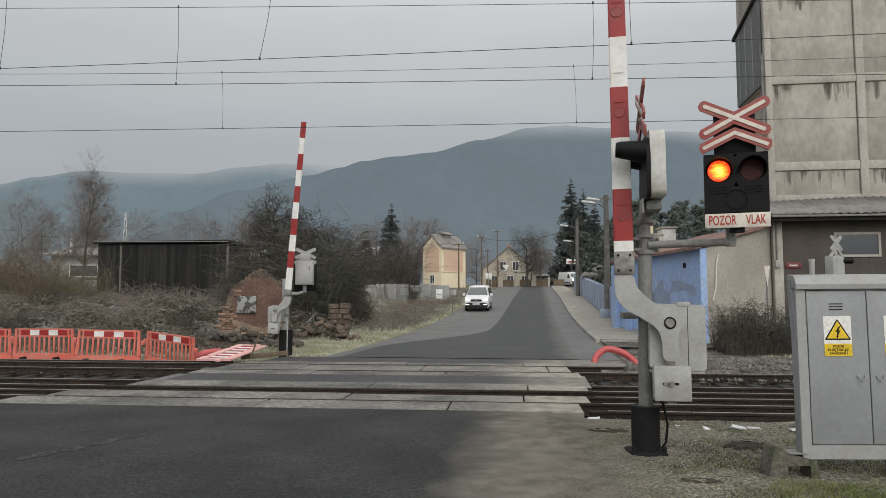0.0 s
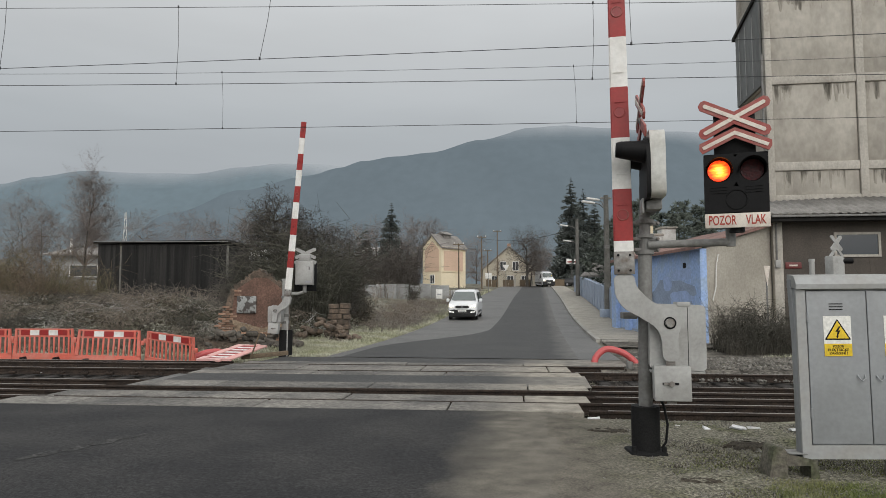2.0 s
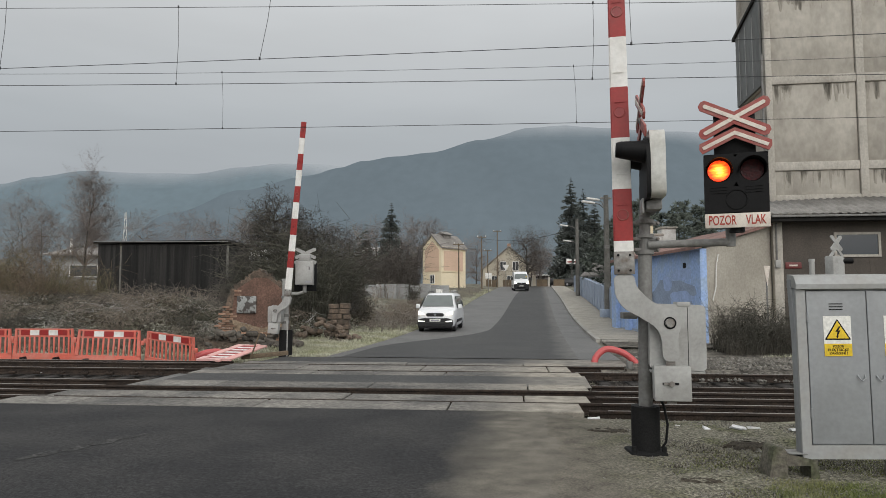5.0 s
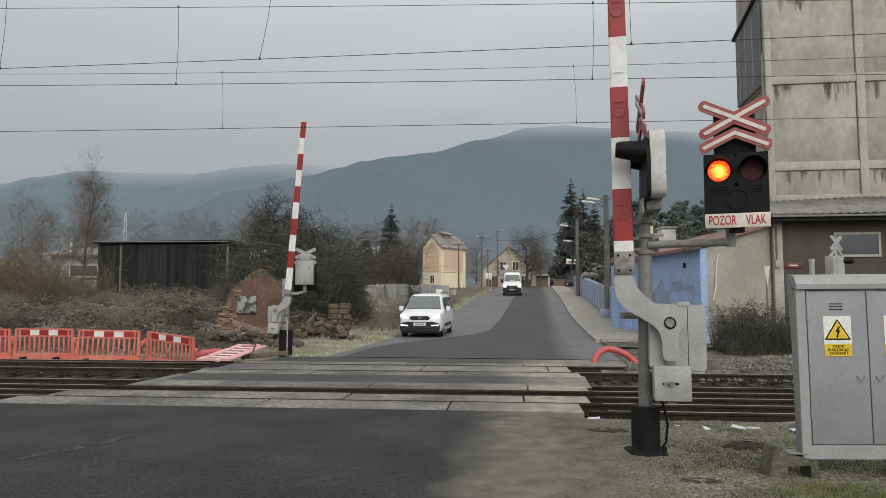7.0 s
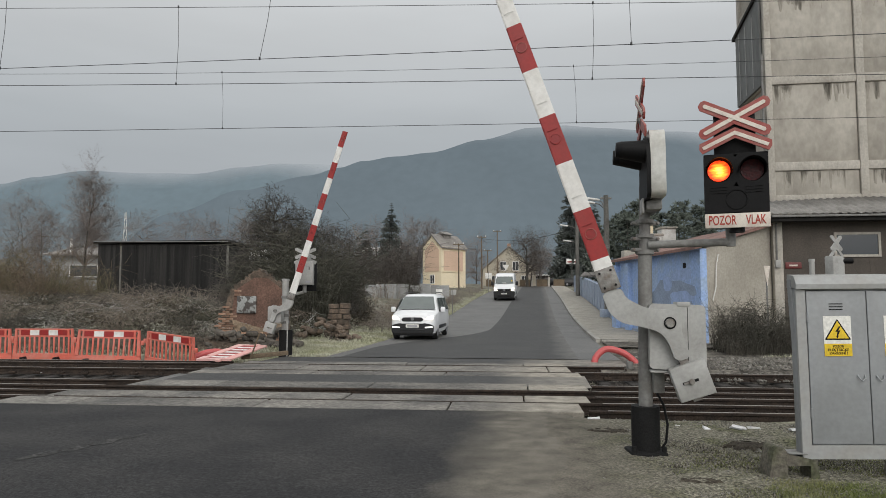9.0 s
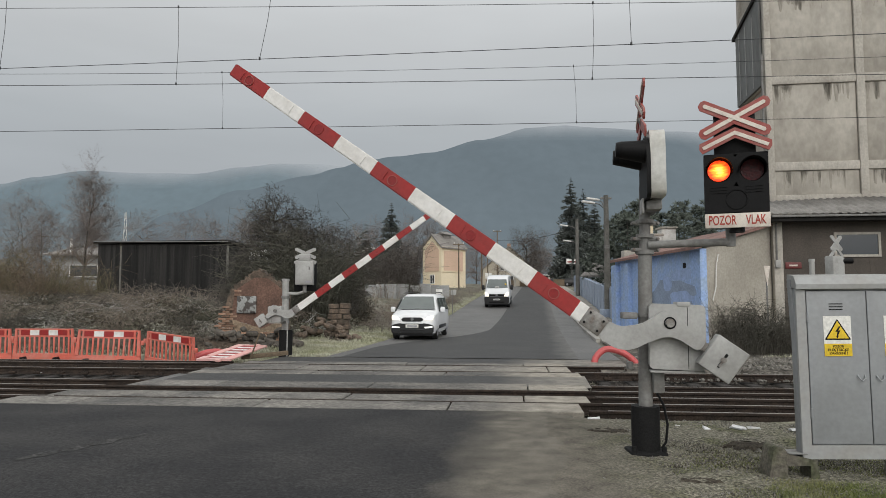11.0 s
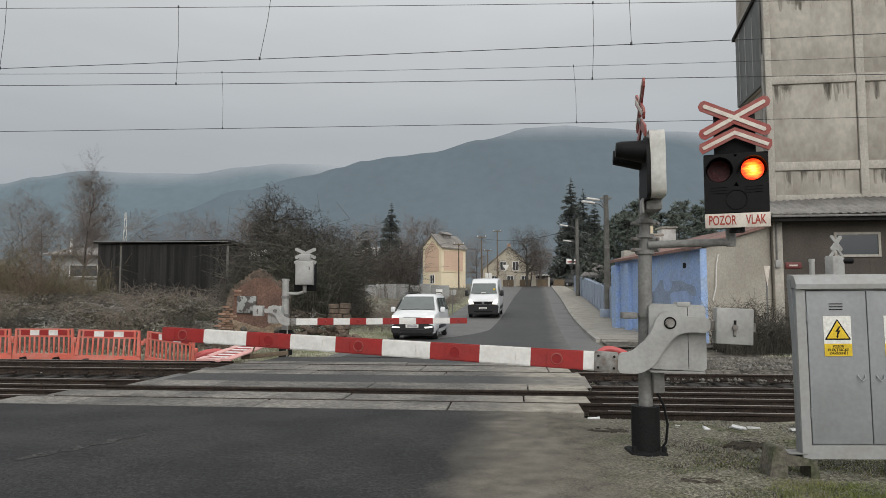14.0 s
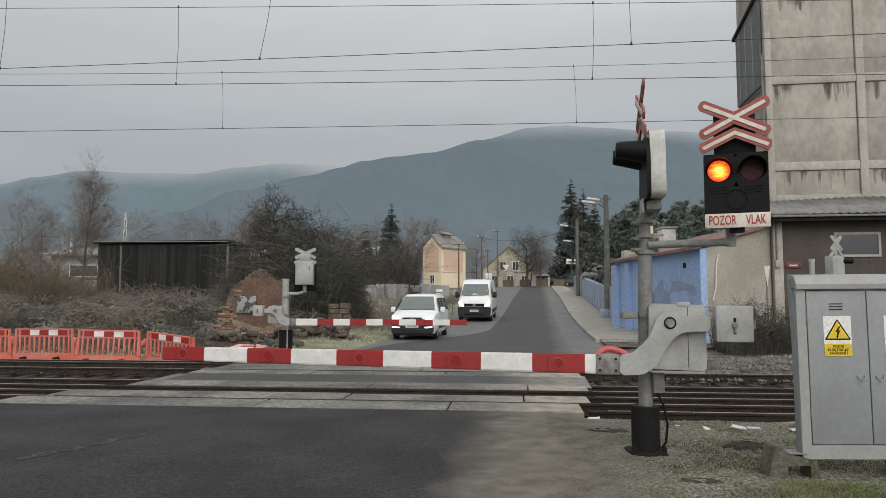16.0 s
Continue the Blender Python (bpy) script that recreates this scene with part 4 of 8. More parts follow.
for i, x0 in enumerate((0.094, 0.642)):
    door = boxpart("door", cabinet, CABINET_GREY, (x0, x0 + 0.54, -0.008, 0.02, 0.165, 1.566), 0.006, "grey steel cabinet door")
    bm = bmesh.new()
    for j in range(3):
        rbox(bm, x0 + 0.2, x0 + 0.325, -0.014, -0.006, 1.39 + 0.026 * j, 1.398 + 0.026 * j, 0.003)
    part("vent_slots", bm, BLACK, door)
    for z in (0.4, 1.28):
        tubepart("hinge", door, CABINET_GREY, [(x0 + 0.0 if i == 0 else x0 + 0.54, -0.012, z), (x0 + 0.0 if i == 0 else x0 + 0.54, -0.012, z + 0.09)], 0.012, 8)
    sx = x0 + 0.142
    sign = boxpart("warning_sticker", door, STICKER, (sx, sx + 0.25, -0.0115, -0.0095, 0.964, 1.334), 0.0, "white and yellow high-voltage warning sticker")
    boxpart("yellow_field", sign, YELLOW, (sx, sx + 0.25, -0.0135, -0.0117, 0.964, 1.079))
    cx = sx + 0.125
    bm = bmesh.new()
    slab(bm, round_off([(cx - 0.12, 1.114), (cx + 0.12, 1.114), (cx, 1.309)], 0.008), -0.0137, -0.0117)
    part("black_triangle", bm, BLACK, sign)
    bm = bmesh.new()
    slab(bm, [(cx - 0.098, 1.127), (cx + 0.098, 1.127), (cx, 1.287)], -0.0157, -0.0139)
    part("yellow_triangle", bm, YELLOW, sign)
    bm = bmesh.new()
    slab(bm, [(cx + 0.012, 1.239), (cx - 0.022, 1.189), (cx - 0.002, 1.189), (cx - 0.012, 1.142), (cx - 0.02, 1.154), (cx - 0.006, 1.129), (cx + 0.008, 1.154), (cx - 0.001, 1.15),
              (cx + 0.024, 1.202), (cx + 0.004, 1.202), (cx + 0.03, 1.239)], -0.0177, -0.0159)
    part("lightning_bolt", bm, BLACK, sign)
    for text, z, wd in (("POZOR", 1.054, 0.1), ("ELEKTRICKÉ", 1.022, 0.19), ("ZAŘÍZENÍ !", 0.991, 0.165)):
        lettering(text, sign, BLACK, 0.033, (cx, -0.0147, z), wd)
    hx = x0 + (0.46 if i == 0 else 0.08)
    tubepart("handle", door, CABINET_GREY, [(hx - 0.03, -0.01, 0.79), (hx - 0.02, -0.03, 0.76), (hx, -0.035, 0.74), (hx + 0.03, -0.03, 0.76), (hx + 0.035, -0.01, 0.79)], 0.006, 6)
FOOT = mat("mossy_footing_concrete", (0.13, 0.118, 0.095), 0.95, other=(0.07, 0.078, 0.04), scale=5, amount=0.9, fine=30, fine_amount=0.35, bump=0.8)
foot = thing("cabinet_foot", pose(3.2, 6.42, -0.06, 0, 0, -3), "mossy concrete footing block with a square opening under the cabinet", "footing", "cabinet footings")
bm = bmesh.new()
slab(bm, round_off([(-0.21, 0.0), (-0.04, 0.0), (-0.03, 0.2), (-0.045, 0.3), (-0.15, 0.325)], 0.02), -0.08, 0.16)
part("left_leg", bm, FOOT, foot)
bm = bmesh.new()
slab(bm, round_off([(-0.05, 0.15), (0.21, 0.15), (0.235, 0.17), (0.23, 0.2), (-0.05, 0.26)], 0.012), -0.085, 0.155)
part("cross_beam", bm, FOOT, foot)
bm = bmesh.new()
slab(bm, round_off([(0.17, 0.0), (0.25, 0.0), (0.235, 0.16), (0.17, 0.16)], 0.012), -0.082, 0.14)
part("right_leg", bm, FOOT, foot)
boxpart("tin_flap", foot, GREY_POST, (-0.02, 0.14, -0.1, 0.1, 0.255, 0.262), 0.002, "bent sheet-metal flap")
copy_thing(foot, pose(4.35, 6.36, -0.06))

# scuffs in the near asphalt
SCUFF = mat("pale_scuffed_asphalt", (0.06, 0.059, 0.057), 0.9, other=(0.036, 0.036, 0.036), scale=5, amount=1.0, fine=20, fine_amount=0.5, specular=0.2, speckle=(40, 0.5))
rnd = random.Random(31)


def ground_line(name, points, w, material, label, lift):
    bm = bmesh.new()
    row = []
    for i, p in enumerate(points):
        a, b = Vector(points[max(i - 1, 0)]), Vector(points[min(i + 1, len(points) - 1)])
        d = (b - a).normalized()
        n = Vector((-d.y, d.x)) * w * rnd.uniform(0.5, 1.2)
        row.append((bm.verts.new((p[0] - n.x, p[1] - n.y, lift)), bm.verts.new((p[0] + n.x, p[1] + n.y, lift))))
    for q, r in zip(row, row[1:]):
        bm.faces.new((q[0], q[1], r[1], r[0]))
    setting(name, bm, material, label, "road")


def wander(a, b, n, k):
    return [(a[0] + (b[0] - a[0]) * i / n + rnd.uniform(-k, k), a[1] + (b[1] - a[1]) * i / n + rnd.uniform(-k, k)) for i in range(n + 1)]


ground_line("road_scuff", wander((-4.25, 7.0), (-3.6, 8.25), 14, 0.05), 0.08, SCUFF, "pale scuffed streak on the asphalt", 0.004)
ground_line("road_scuff_short", wander((-0.5, 7.9), (-0.2, 7.88), 5, 0.01), 0.02, SCUFF, "short pale scuff on the asphalt", 0.004)
ground_line("yard_apron", wander((6.2, 25.45), (8.7, 25.0), 14, 0.08), 0.22, KERB, "pale broken concrete at the yard entry", 0.037)


BARE_SOIL = mat("bare_dark_soil", (0.075, 0.064, 0.05), 0.95, other=(0.045, 0.039, 0.031), scale=6, amount=0.9, fine=40, fine_amount=0.5, bump=0.9, bump_scale=50, specular=0.15)


def soil_patch(name, x, y, rx, ry, seed):
    """A thin ragged heap of bare soil, domed a little over the verge."""
    rnd = random.Random(seed)
    bm = bmesh.new()
    k = 36
    rim, inner = [], []
    for i in range(k):
        a = 2 * math.pi * i / k
        j = rnd.uniform(0.6, 1.1)
        rim.append(bm.verts.new((x + rx * j * math.cos(a), y + ry * j * math.sin(a), -0.06)))
        inner.append(bm.verts.new((x + rx * j * 0.6 * math.cos(a), y + ry * j * 0.6 * math.sin(a), -0.002 + rnd.uniform(-0.008, 0.012))))
    for i in range(k):
        bm.faces.new((rim[i], rim[(i + 1) % k], inner[(i + 1) % k], inner[i]))
    bm.faces.new(inner)
    setting(name, bm, BARE_SOIL, "patch of bare dark soil in the verge", "ground")


soil_patch("soil_patch_1", 3.42, 7.72, 0.42, 0.3, 1)
soil_patch("soil_patch_2", 2.02, 8.55, 0.34, 0.22, 2)
soil_patch("soil_patch_3", 2.3, 6.2, 0.3, 0.12, 3)


# ---- the hills, with haze painted into their colour ----
def hills(name, distance, knots, material, seed, rough, label):
    """A wooded ridge; knots give its height by bearing (x over distance)."""
    bm = bmesh.new()
    n, rows = 260, 14
    lo, hi = knots[0][0], knots[-1][0]
    grid = []
    for j in range(rows + 1):
        line = []
        for i in range(n + 1):
            b = lo + (hi - lo) * i / n
            for (b0, h0), (b1, h1) in zip(knots, knots[1:]):
                if b <= b1:
                    top = h0 + (h1 - h0) * smooth((b - b0) / (b1 - b0))
                    break
            f = j / rows
            y = distance * (1 + 0.35 * f)
            z = top * f * (1.0 + 0.35 * f) + rough * distance * f * noise.fractal(Vector((b * 9, f * 3, seed)), 1.0, 2.0, 4) * 0.6
            z += 1.2 * rough * distance * 0.12 * noise.noise(Vector((b * 160, f * 40, seed)))
            line.append(bm.verts.new((b * y, y, z)))
        grid.append(line)
    for a, b in zip(grid, grid[1:]):
        for i in range(n):
            bm.faces.new((a[i], a[i + 1], b[i + 1], b[i]))
    ob = part(name, bm, material, smooth_angle=180)
    return tagged(ob, label, "hills", kind="structure")


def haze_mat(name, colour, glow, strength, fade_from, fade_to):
    """Wooded slope, mist painted in by bluish colour and glow; top fades into cloud."""
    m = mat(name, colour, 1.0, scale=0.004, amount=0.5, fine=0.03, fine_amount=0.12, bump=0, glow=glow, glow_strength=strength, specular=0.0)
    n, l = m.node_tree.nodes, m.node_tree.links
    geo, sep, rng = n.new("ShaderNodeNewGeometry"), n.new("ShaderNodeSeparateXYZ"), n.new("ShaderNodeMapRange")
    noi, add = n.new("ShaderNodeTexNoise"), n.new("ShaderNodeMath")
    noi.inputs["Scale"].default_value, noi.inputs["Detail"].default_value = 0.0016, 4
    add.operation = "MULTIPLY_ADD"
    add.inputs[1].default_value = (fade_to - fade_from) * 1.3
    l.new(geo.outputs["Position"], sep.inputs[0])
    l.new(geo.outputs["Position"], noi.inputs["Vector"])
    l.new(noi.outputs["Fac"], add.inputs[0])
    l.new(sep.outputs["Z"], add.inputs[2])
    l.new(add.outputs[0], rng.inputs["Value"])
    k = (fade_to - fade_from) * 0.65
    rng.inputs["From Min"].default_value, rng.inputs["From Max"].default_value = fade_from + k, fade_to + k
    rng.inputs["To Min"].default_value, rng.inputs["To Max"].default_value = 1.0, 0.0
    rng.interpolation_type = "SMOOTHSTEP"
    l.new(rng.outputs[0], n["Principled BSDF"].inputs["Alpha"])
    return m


# The glow is no lamp: it lifts the slopes to a hazy tone.
HILL_FAR = haze_mat("haze_tinted_far_hill", (0.06, 0.08, 0.09), (0.42, 0.53, 0.60), 0.26, 435, 580)
HILL_NEAR = haze_mat("haze_tinted_near_hill", (0.05, 0.062, 0.07), (0.41, 0.51, 0.58), 0.25, 525, 645)
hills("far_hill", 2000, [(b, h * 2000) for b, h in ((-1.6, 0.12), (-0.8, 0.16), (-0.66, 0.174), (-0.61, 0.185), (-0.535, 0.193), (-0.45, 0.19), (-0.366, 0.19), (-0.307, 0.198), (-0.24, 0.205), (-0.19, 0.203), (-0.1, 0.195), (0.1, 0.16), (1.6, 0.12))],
      HILL_FAR, 3.0, 0.004, "wooded far hill tinted blue for haze, fading into low cloud")
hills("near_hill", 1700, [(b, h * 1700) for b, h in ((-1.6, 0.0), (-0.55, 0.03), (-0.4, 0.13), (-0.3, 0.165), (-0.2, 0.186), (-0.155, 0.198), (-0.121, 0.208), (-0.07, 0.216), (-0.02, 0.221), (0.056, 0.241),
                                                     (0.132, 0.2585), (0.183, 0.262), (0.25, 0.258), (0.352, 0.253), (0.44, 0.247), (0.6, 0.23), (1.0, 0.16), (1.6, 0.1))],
      HILL_NEAR, 8.0, 0.004, "wooded hillside above the village, tinted blue-grey for haze")


# ---- overhead line ----
def wire(left, right, sag, r):
    """A wire through two places in the air, carried on past both."""
    ob = thing("overhead_wire", pose(0, 0, 0), "dark overhead line wire above the tracks", "wire", "overhead wires")
    a, b = Vector(left), Vector(right)

    def at(x):
        f = (x - a.x) / (b.x - a.x)
        return a.lerp(b, f) - Vector((0, 0, sag * 4 * f * (1 - f)))

    bm = bmesh.new()
    tube(bm, [at(a.x + (b.x - a.x) * (-0.8 + 2.6 * i / 40)) for i in range(41)], r, 6)
    part("conductor", bm, WIRE, ob)
    return ob, at


def dropper(low, high, x_low, x_high, top=None):
    """A thin hanger from the carrying wire to the contact wire, with its clamps."""
    ob, at = low
    p = at(x_low)
    q = high[1](x_high) if high else p + Vector((x_high - x_low, 0, top))
    mid = p.lerp(q, 0.5) + Vector((0.02, 0, 0))
    tubepart("dropper", ob, WIRE, [p, mid, q], 0.004, 5)
    for c in (p, q) if high else (p,):
        bm = bmesh.new()
        rbox(bm, c.x - 0.012, c.x + 0.012, c.y - 0.012, c.y + 0.012, c.z - 0.012, c.z + 0.035, 0.004)
        part("dropper_clamp", bm, WIRE, ob)


near_carrier = wire((-8.63, 12.51, 7.14), (7.13, 10.32, 6.32), 0.025, 0.0046)
near_contact = wire((-8.55, 12.49, 5.63), (7.08, 10.32, 5.117), 0.025, 0.0052)
far_carrier = wire((-12.23, 17.85, 7.68), (10.13, 14.75, 7.03), 0.1, 0.0052)
far_contact = wire((-12.14, 17.84, 6.10), (10.06, 14.76, 5.66), 0.02, 0.0065)
side_contact = wire((-7.04, 10.27, 5.18), (5.84, 8.48, 5.03), 0.015, 0.0046)
dropper(near_contact, near_carrier, -4.82, -4.82)
dropper(near_contact, near_carrier, 2.47, 2.5)
dropper(far_contact, far_carrier, -5.6, -5.65)
dropper(far_contact, far_carrier, 3.15, 3.1)
dropper(side_contact, None, -2.68, -2.5, 1.2)
dropper(side_contact, None, 2.55, 2.48, 1.2)
dropper(side_contact, None, -6.86, -6.8, 1.2)

# ---- the concrete grain store ----
STORE = Matrix.Translation((13.62, 28.0, 0)) @ pose(0, 0, 0, 0, 0, ROAD_TURN)
store = thing("grain_store", STORE, "tall weathered concrete frame warehouse tower", "warehouse")
TALL, WIDE, DEEP, BAY = 19.0, 11.2, 3.7, 3.64
boxpart("wall_core", store, CONCRETE_PANEL, (0.12, WIDE, 0.16, DEEP, 0.0, TALL), 0.0, "stained concrete infill walls")
for i in range(4):
    x = i * BAY
    boxpart("pilaster", store, CONCRETE, (x - (0.0 if i == 0 else 0.06), x + 0.26, 0.0, 0.3, 0.0, TALL + 0.02), 0.02)
boxpart("pilaster", store, CONCRETE, (-0.02, 0.3, DEEP - 0.3, DEEP + 0.02, 0.0, TALL + 0.02), 0.02)
levels = [5.62, 7.0, 10.68, 14.6, 18.2]
for a in levels:
    for i in range(3):
        boxpart("beam", store, CONCRETE, (i * BAY + 0.262, (i + 1) * BAY - 0.062, 0.03, 0.3, a, a + 0.36), 0.02)
    boxpart("beam", store, CONCRETE, (0.0, 0.3, 0.302, DEEP - 0.302, a, a + 0.36), 0.02)
rnd = random.Random(11)
for a, b in zip(levels, levels[1:]):
    for i in range(3):
        boxpart("infill_panel", store, CONCRETE_PANEL, (i * BAY + 0.28, (i + 1) * BAY - 0.08, 0.1, 0.155, a + 0.37, b - 0.01), 0.012)
        # dark runs of rainwater below the beams
        for _ in range(3):
            middle = i * BAY + 0.6 + rnd.random() * (BAY - 1.2)
            for _ in range(rnd.randint(5, 11)):
                x, w, h = middle + rnd.gauss(0, 0.28), rnd.uniform(0.03, 0.11), rnd.uniform(0.2, 0.85)
                if not i * BAY + 0.35 < x < (i + 1) * BAY - 0.15:
                    continue
                bm = bmesh.new()
                slab(bm, [(x - w, b - 0.015), (x + w, b - 0.015), (x + w * 0.8, b - h * 0.6), (x + w * 0.3, b - h), (x - w * 0.4, b - h * 0.95), (x - w * 0.9, b - h * 0.5)], 0.097, 0.099)
                part("rain_streak", bm, CONCRETE_STAIN, store)
boxpart("roof", store, ROOF_GREY, (-0.4, WIDE + 0.4, -0.4, DEEP + 0.4, TALL, TALL + 0.3), 0.03)
# sheet-clad hoist shaft on its road side
bm = bmesh.new()
m_side = Matrix.Rotation(radians(90), 4, "Z")
slab(bm, [(0.4, 10.75), (DEEP, 10.75), (DEEP, 14.1), (0.3, 14.7), (0.3, 10.75)], 0.02, 0.1, m_side)
part("hoist_cladding", bm, SHEET_DARK, store, "dark sheet-clad hoist shaft")
bm = bmesh.new()
slab(bm, [(DEEP + 0.25, 14.05), (0.1, 14.75), (0.1, 14.9), (DEEP + 0.25, 14.2)], -0.02, 0.2, m_side)
part("hoist_roof", bm, BLACK_WOOD, store)
bm = bmesh.new()
for y in (1.2, 2.2, 3.1):
    box(bm, -0.125, -0.105, y - 0.04, y + 0.04, 10.9, 14.1)
part("cladding_batten", bm, GREY_PAINT, store)
boxpart("rear_tower", store, CONCRETE, (1.2, 6.0, DEEP + 0.1, DEEP + 2.4, 0.0, 20.5), 0.03)
tubepart("downpipe", store, GREY_POST, [(-0.1, 0.1, 5.4), (-0.1, 0.1, 12)], 0.05, 8)

# the low front range with its corrugated roof
ANNEX = Matrix.Translation((12.75, 26.1, 0)) @ pose(0, 0, 0, 0, 0, ROAD_TURN)
annex = thing("warehouse_annex", ANNEX, "low brown rendered range with corrugated lean-to roof", "annex")
boxpart("front_wall", annex, BROWN_WALL, (0.3, 12, 0.0, 0.25, 0.0, 4.75))
boxpart("side_wall", annex, BEIGE, (0.0, 0.298, 0.02, 2.4, 0.0, 4.85))
boxpart("corner_post", annex, CONCRETE, (0.0, 0.34, -0.06, 0.018, 0.0, 4.7), 0.02)
bm = bmesh.new()
nx = 170
for k in (0, 1):
    for i in range(nx + 1):
        x = -0.3 + 12.4 * i / nx
        f = k * min(1.0, 0.78 + (x + 0.3) / 18)
        bm.verts.new((x, -0.75 + 2.6 * f, 4.86 + 0.95 * f + 0.028 * math.sin(i * math.pi / 2.0 * 0.98)))
bm.verts.ensure_lookup_table()
for i in range(nx):
    bm.faces.new((bm.verts[i], bm.verts[i + 1], bm.verts[nx + 2 + i], bm.verts[nx + 1 + i]))
roof = part("corrugated_roof", bm, CORRUGATED, annex, "grey corrugated roof sheets", smooth_angle=80)
thick = roof.modifiers.new("thickness", "SOLIDIFY")
thick.thickness = 0.02
boxpart("fascia", annex, BLACK_WOOD, (-0.25, 12, -0.68, -0.62, 4.58, 4.8), 0.01)
boxpart("gutter", annex, GREY_POST, (-0.25, 12, -0.8, -0.7, 4.72, 4.8), 0.02)
boxpart("soffit", annex, BLACK_WOOD, (-0.2, 12, -0.618, -0.004, 4.6, 4.66))
win = thing("window", pose(0, 0, 0), "", "")
win.parent = annex
win.name = "window_1"
bm = bmesh.new()
for dims in ((2.2, 3.85, -0.05, 0.02, 3.25, 3.34), (2.2, 3.85, -0.05, 0.02, 4.1, 4.19), (2.2, 2.29, -0.05, 0.02, 3.34, 4.1), (3.76, 3.85, -0.05, 0.02, 3.34, 4.1)):
    box(bm, *dims)
part("window_frame", bm, CONCRETE, win)
boxpart("pane", win, GLASS_DARK, (2.29, 3.76, -0.02, -0.012, 3.34, 4.1))
sign = boxpart("wall_sign", annex, TREAD, (0.42, 1.0, -0.03, -0.005, 2.82, 3.06), 0.005, "small dark red enamel sign")
boxpart("unreadable_line", sign, SIGN_WHITE, (0.56, 0.86, -0.034, -0.031, 2.91, 2.97))
boxpart("wall_box", annex, GREY_PAINT, (0.02, 0.22, -0.16, -0.062, 2.85, 3.15), 0.02)
tubepart("wall_pipe", annex, GREY_POST, [(0.1, -0.1, 4.6), (0.1, -0.1, 3.15)], 0.035, 8)

# ---- the blue outbuilding ----
def wall_between(bm, a, b, z0, z1a, z1b, thick=0.25):
    """An upright wall from a to b, with its top from z1a to z1b."""
    d = (Vector(b) - Vector(a)).to_3d()
    n = Vector((-d.y, d.x, 0)).normalized() * thick
    lo = [Vector((*a, z0)), Vector((*b, z0))]
    hi = [Vector((*a, z1a)), Vector((*b, z1b))]
    v = [bm.verts.new(p) for p in (lo[0], lo[1], hi[1], hi[0], lo[0] + n, lo[1] + n, hi[1] + n, hi[0] + n)]
    for f in ((0, 1, 2, 3), (5, 4, 7, 6), (3, 2, 6, 7), (0, 4, 5, 1), (1, 5, 6, 2), (0, 3, 7, 4)):
        bm.faces.new([v[i] for i in f])


blue = thing("blue_outbuilding", pose(0, 0, 0), "low outbuilding with peeling bright blue paint", "outbuilding")
C0, C1, C2 = (8.75, 34.4), (9.42, 24.8), (12.74, 26.3)
bm = bmesh.new()
wall_between(bm, C0, C1, 0.0, 3.55, 3.5)
part("blue_wall", bm, BLUE_WALL, blue, "peeling bright blue limewashed wall")
bm = bmesh.new()
wall_between(bm, (C1[0] + 0.11, C1[1] + 0.045), C2, 0.0, 3.48, 4.5)
part("end_wall", bm, BEIGE, blue, "cracked beige rendered end wall")
bm = bmesh.new()
roof_pts = [Vector((C0[0] - 0.25, C0[1], 3.5)), Vector((C1[0] - 0.28, C1[1] - 0.25, 3.45)), Vector((C2[0], C2[1] - 0.25, 4.48)), Vector((13.6, 35.6, 4.9))]
low_v = [bm.verts.new(p) for p in roof_pts]
top_v = [bm.verts.new(p + Vector((0, 0, 0.12))) for p in roof_pts]
bm.faces.new(low_v)
bm.faces.new(top_v[::-1])
for i in range(4):
    bm.faces.new((low_v[i], low_v[(i + 1) % 4], top_v[(i + 1) % 4], top_v[i]))
part("roof", bm, ROOF_RED, blue, "rusty red sheet roof with dark eaves", smooth_angle=None)
d_blue = (Vector(C1) - Vector(C0)).normalized()


def on_blue(s, out, z):
    p = Vector(C0) + d_blue * s - Vector((-d_blue.y, d_blue.x)) * out
    return Vector((p.x, p.y, z))


def blue_block(name, s0, s1, z0, z1, out, material, label=""):
    bm = bmesh.new()
    pts = [on_blue(s, o, z) for z in (z0, z1) for o in (-0.01, out) for s in (s0, s1)]
    v = [bm.verts.new(p) for p in pts]
    for f in ((0, 2, 3, 1), (4, 5, 7, 6), (0, 1, 5, 4), (2, 6, 7, 3), (0, 4, 6, 2), (1, 3, 7, 5)):
        bm.faces.new([v[i] for i in f])
    return part(name, bm, material, blue, label)


blue_block("buttress", 0.0, 0.7, 0.0, 3.35, 0.22, BLUE_WALL)
blue_block("buttress", 1.9, 2.4, 0.0, 3.35, 0.2, BLUE_WALL)
blue_block("slit_window", 3.9, 4.12, 0.9, 2.35, 0.012, BLACK)
blue_block("plinth", 0.9, 9.3, 0.0, 0.3, 0.05, BLUE_FENCE)
blue_block("vent_hole", 8.15, 8.4, 2.85, 3.05, 0.012, BLACK)
PALE_BLUE = mat("chalky_blue_patch", (0.36, 0.47, 0.72), 0.9, scale=2.5, amount=0.4, fine=12, fine_amount=0.12)
GREY_BLUE = mat("bare_grey_blue_render", (0.30, 0.37, 0.50), 0.9, scale=1.2, amount=0.5, fine=12, fine_amount=0.15)


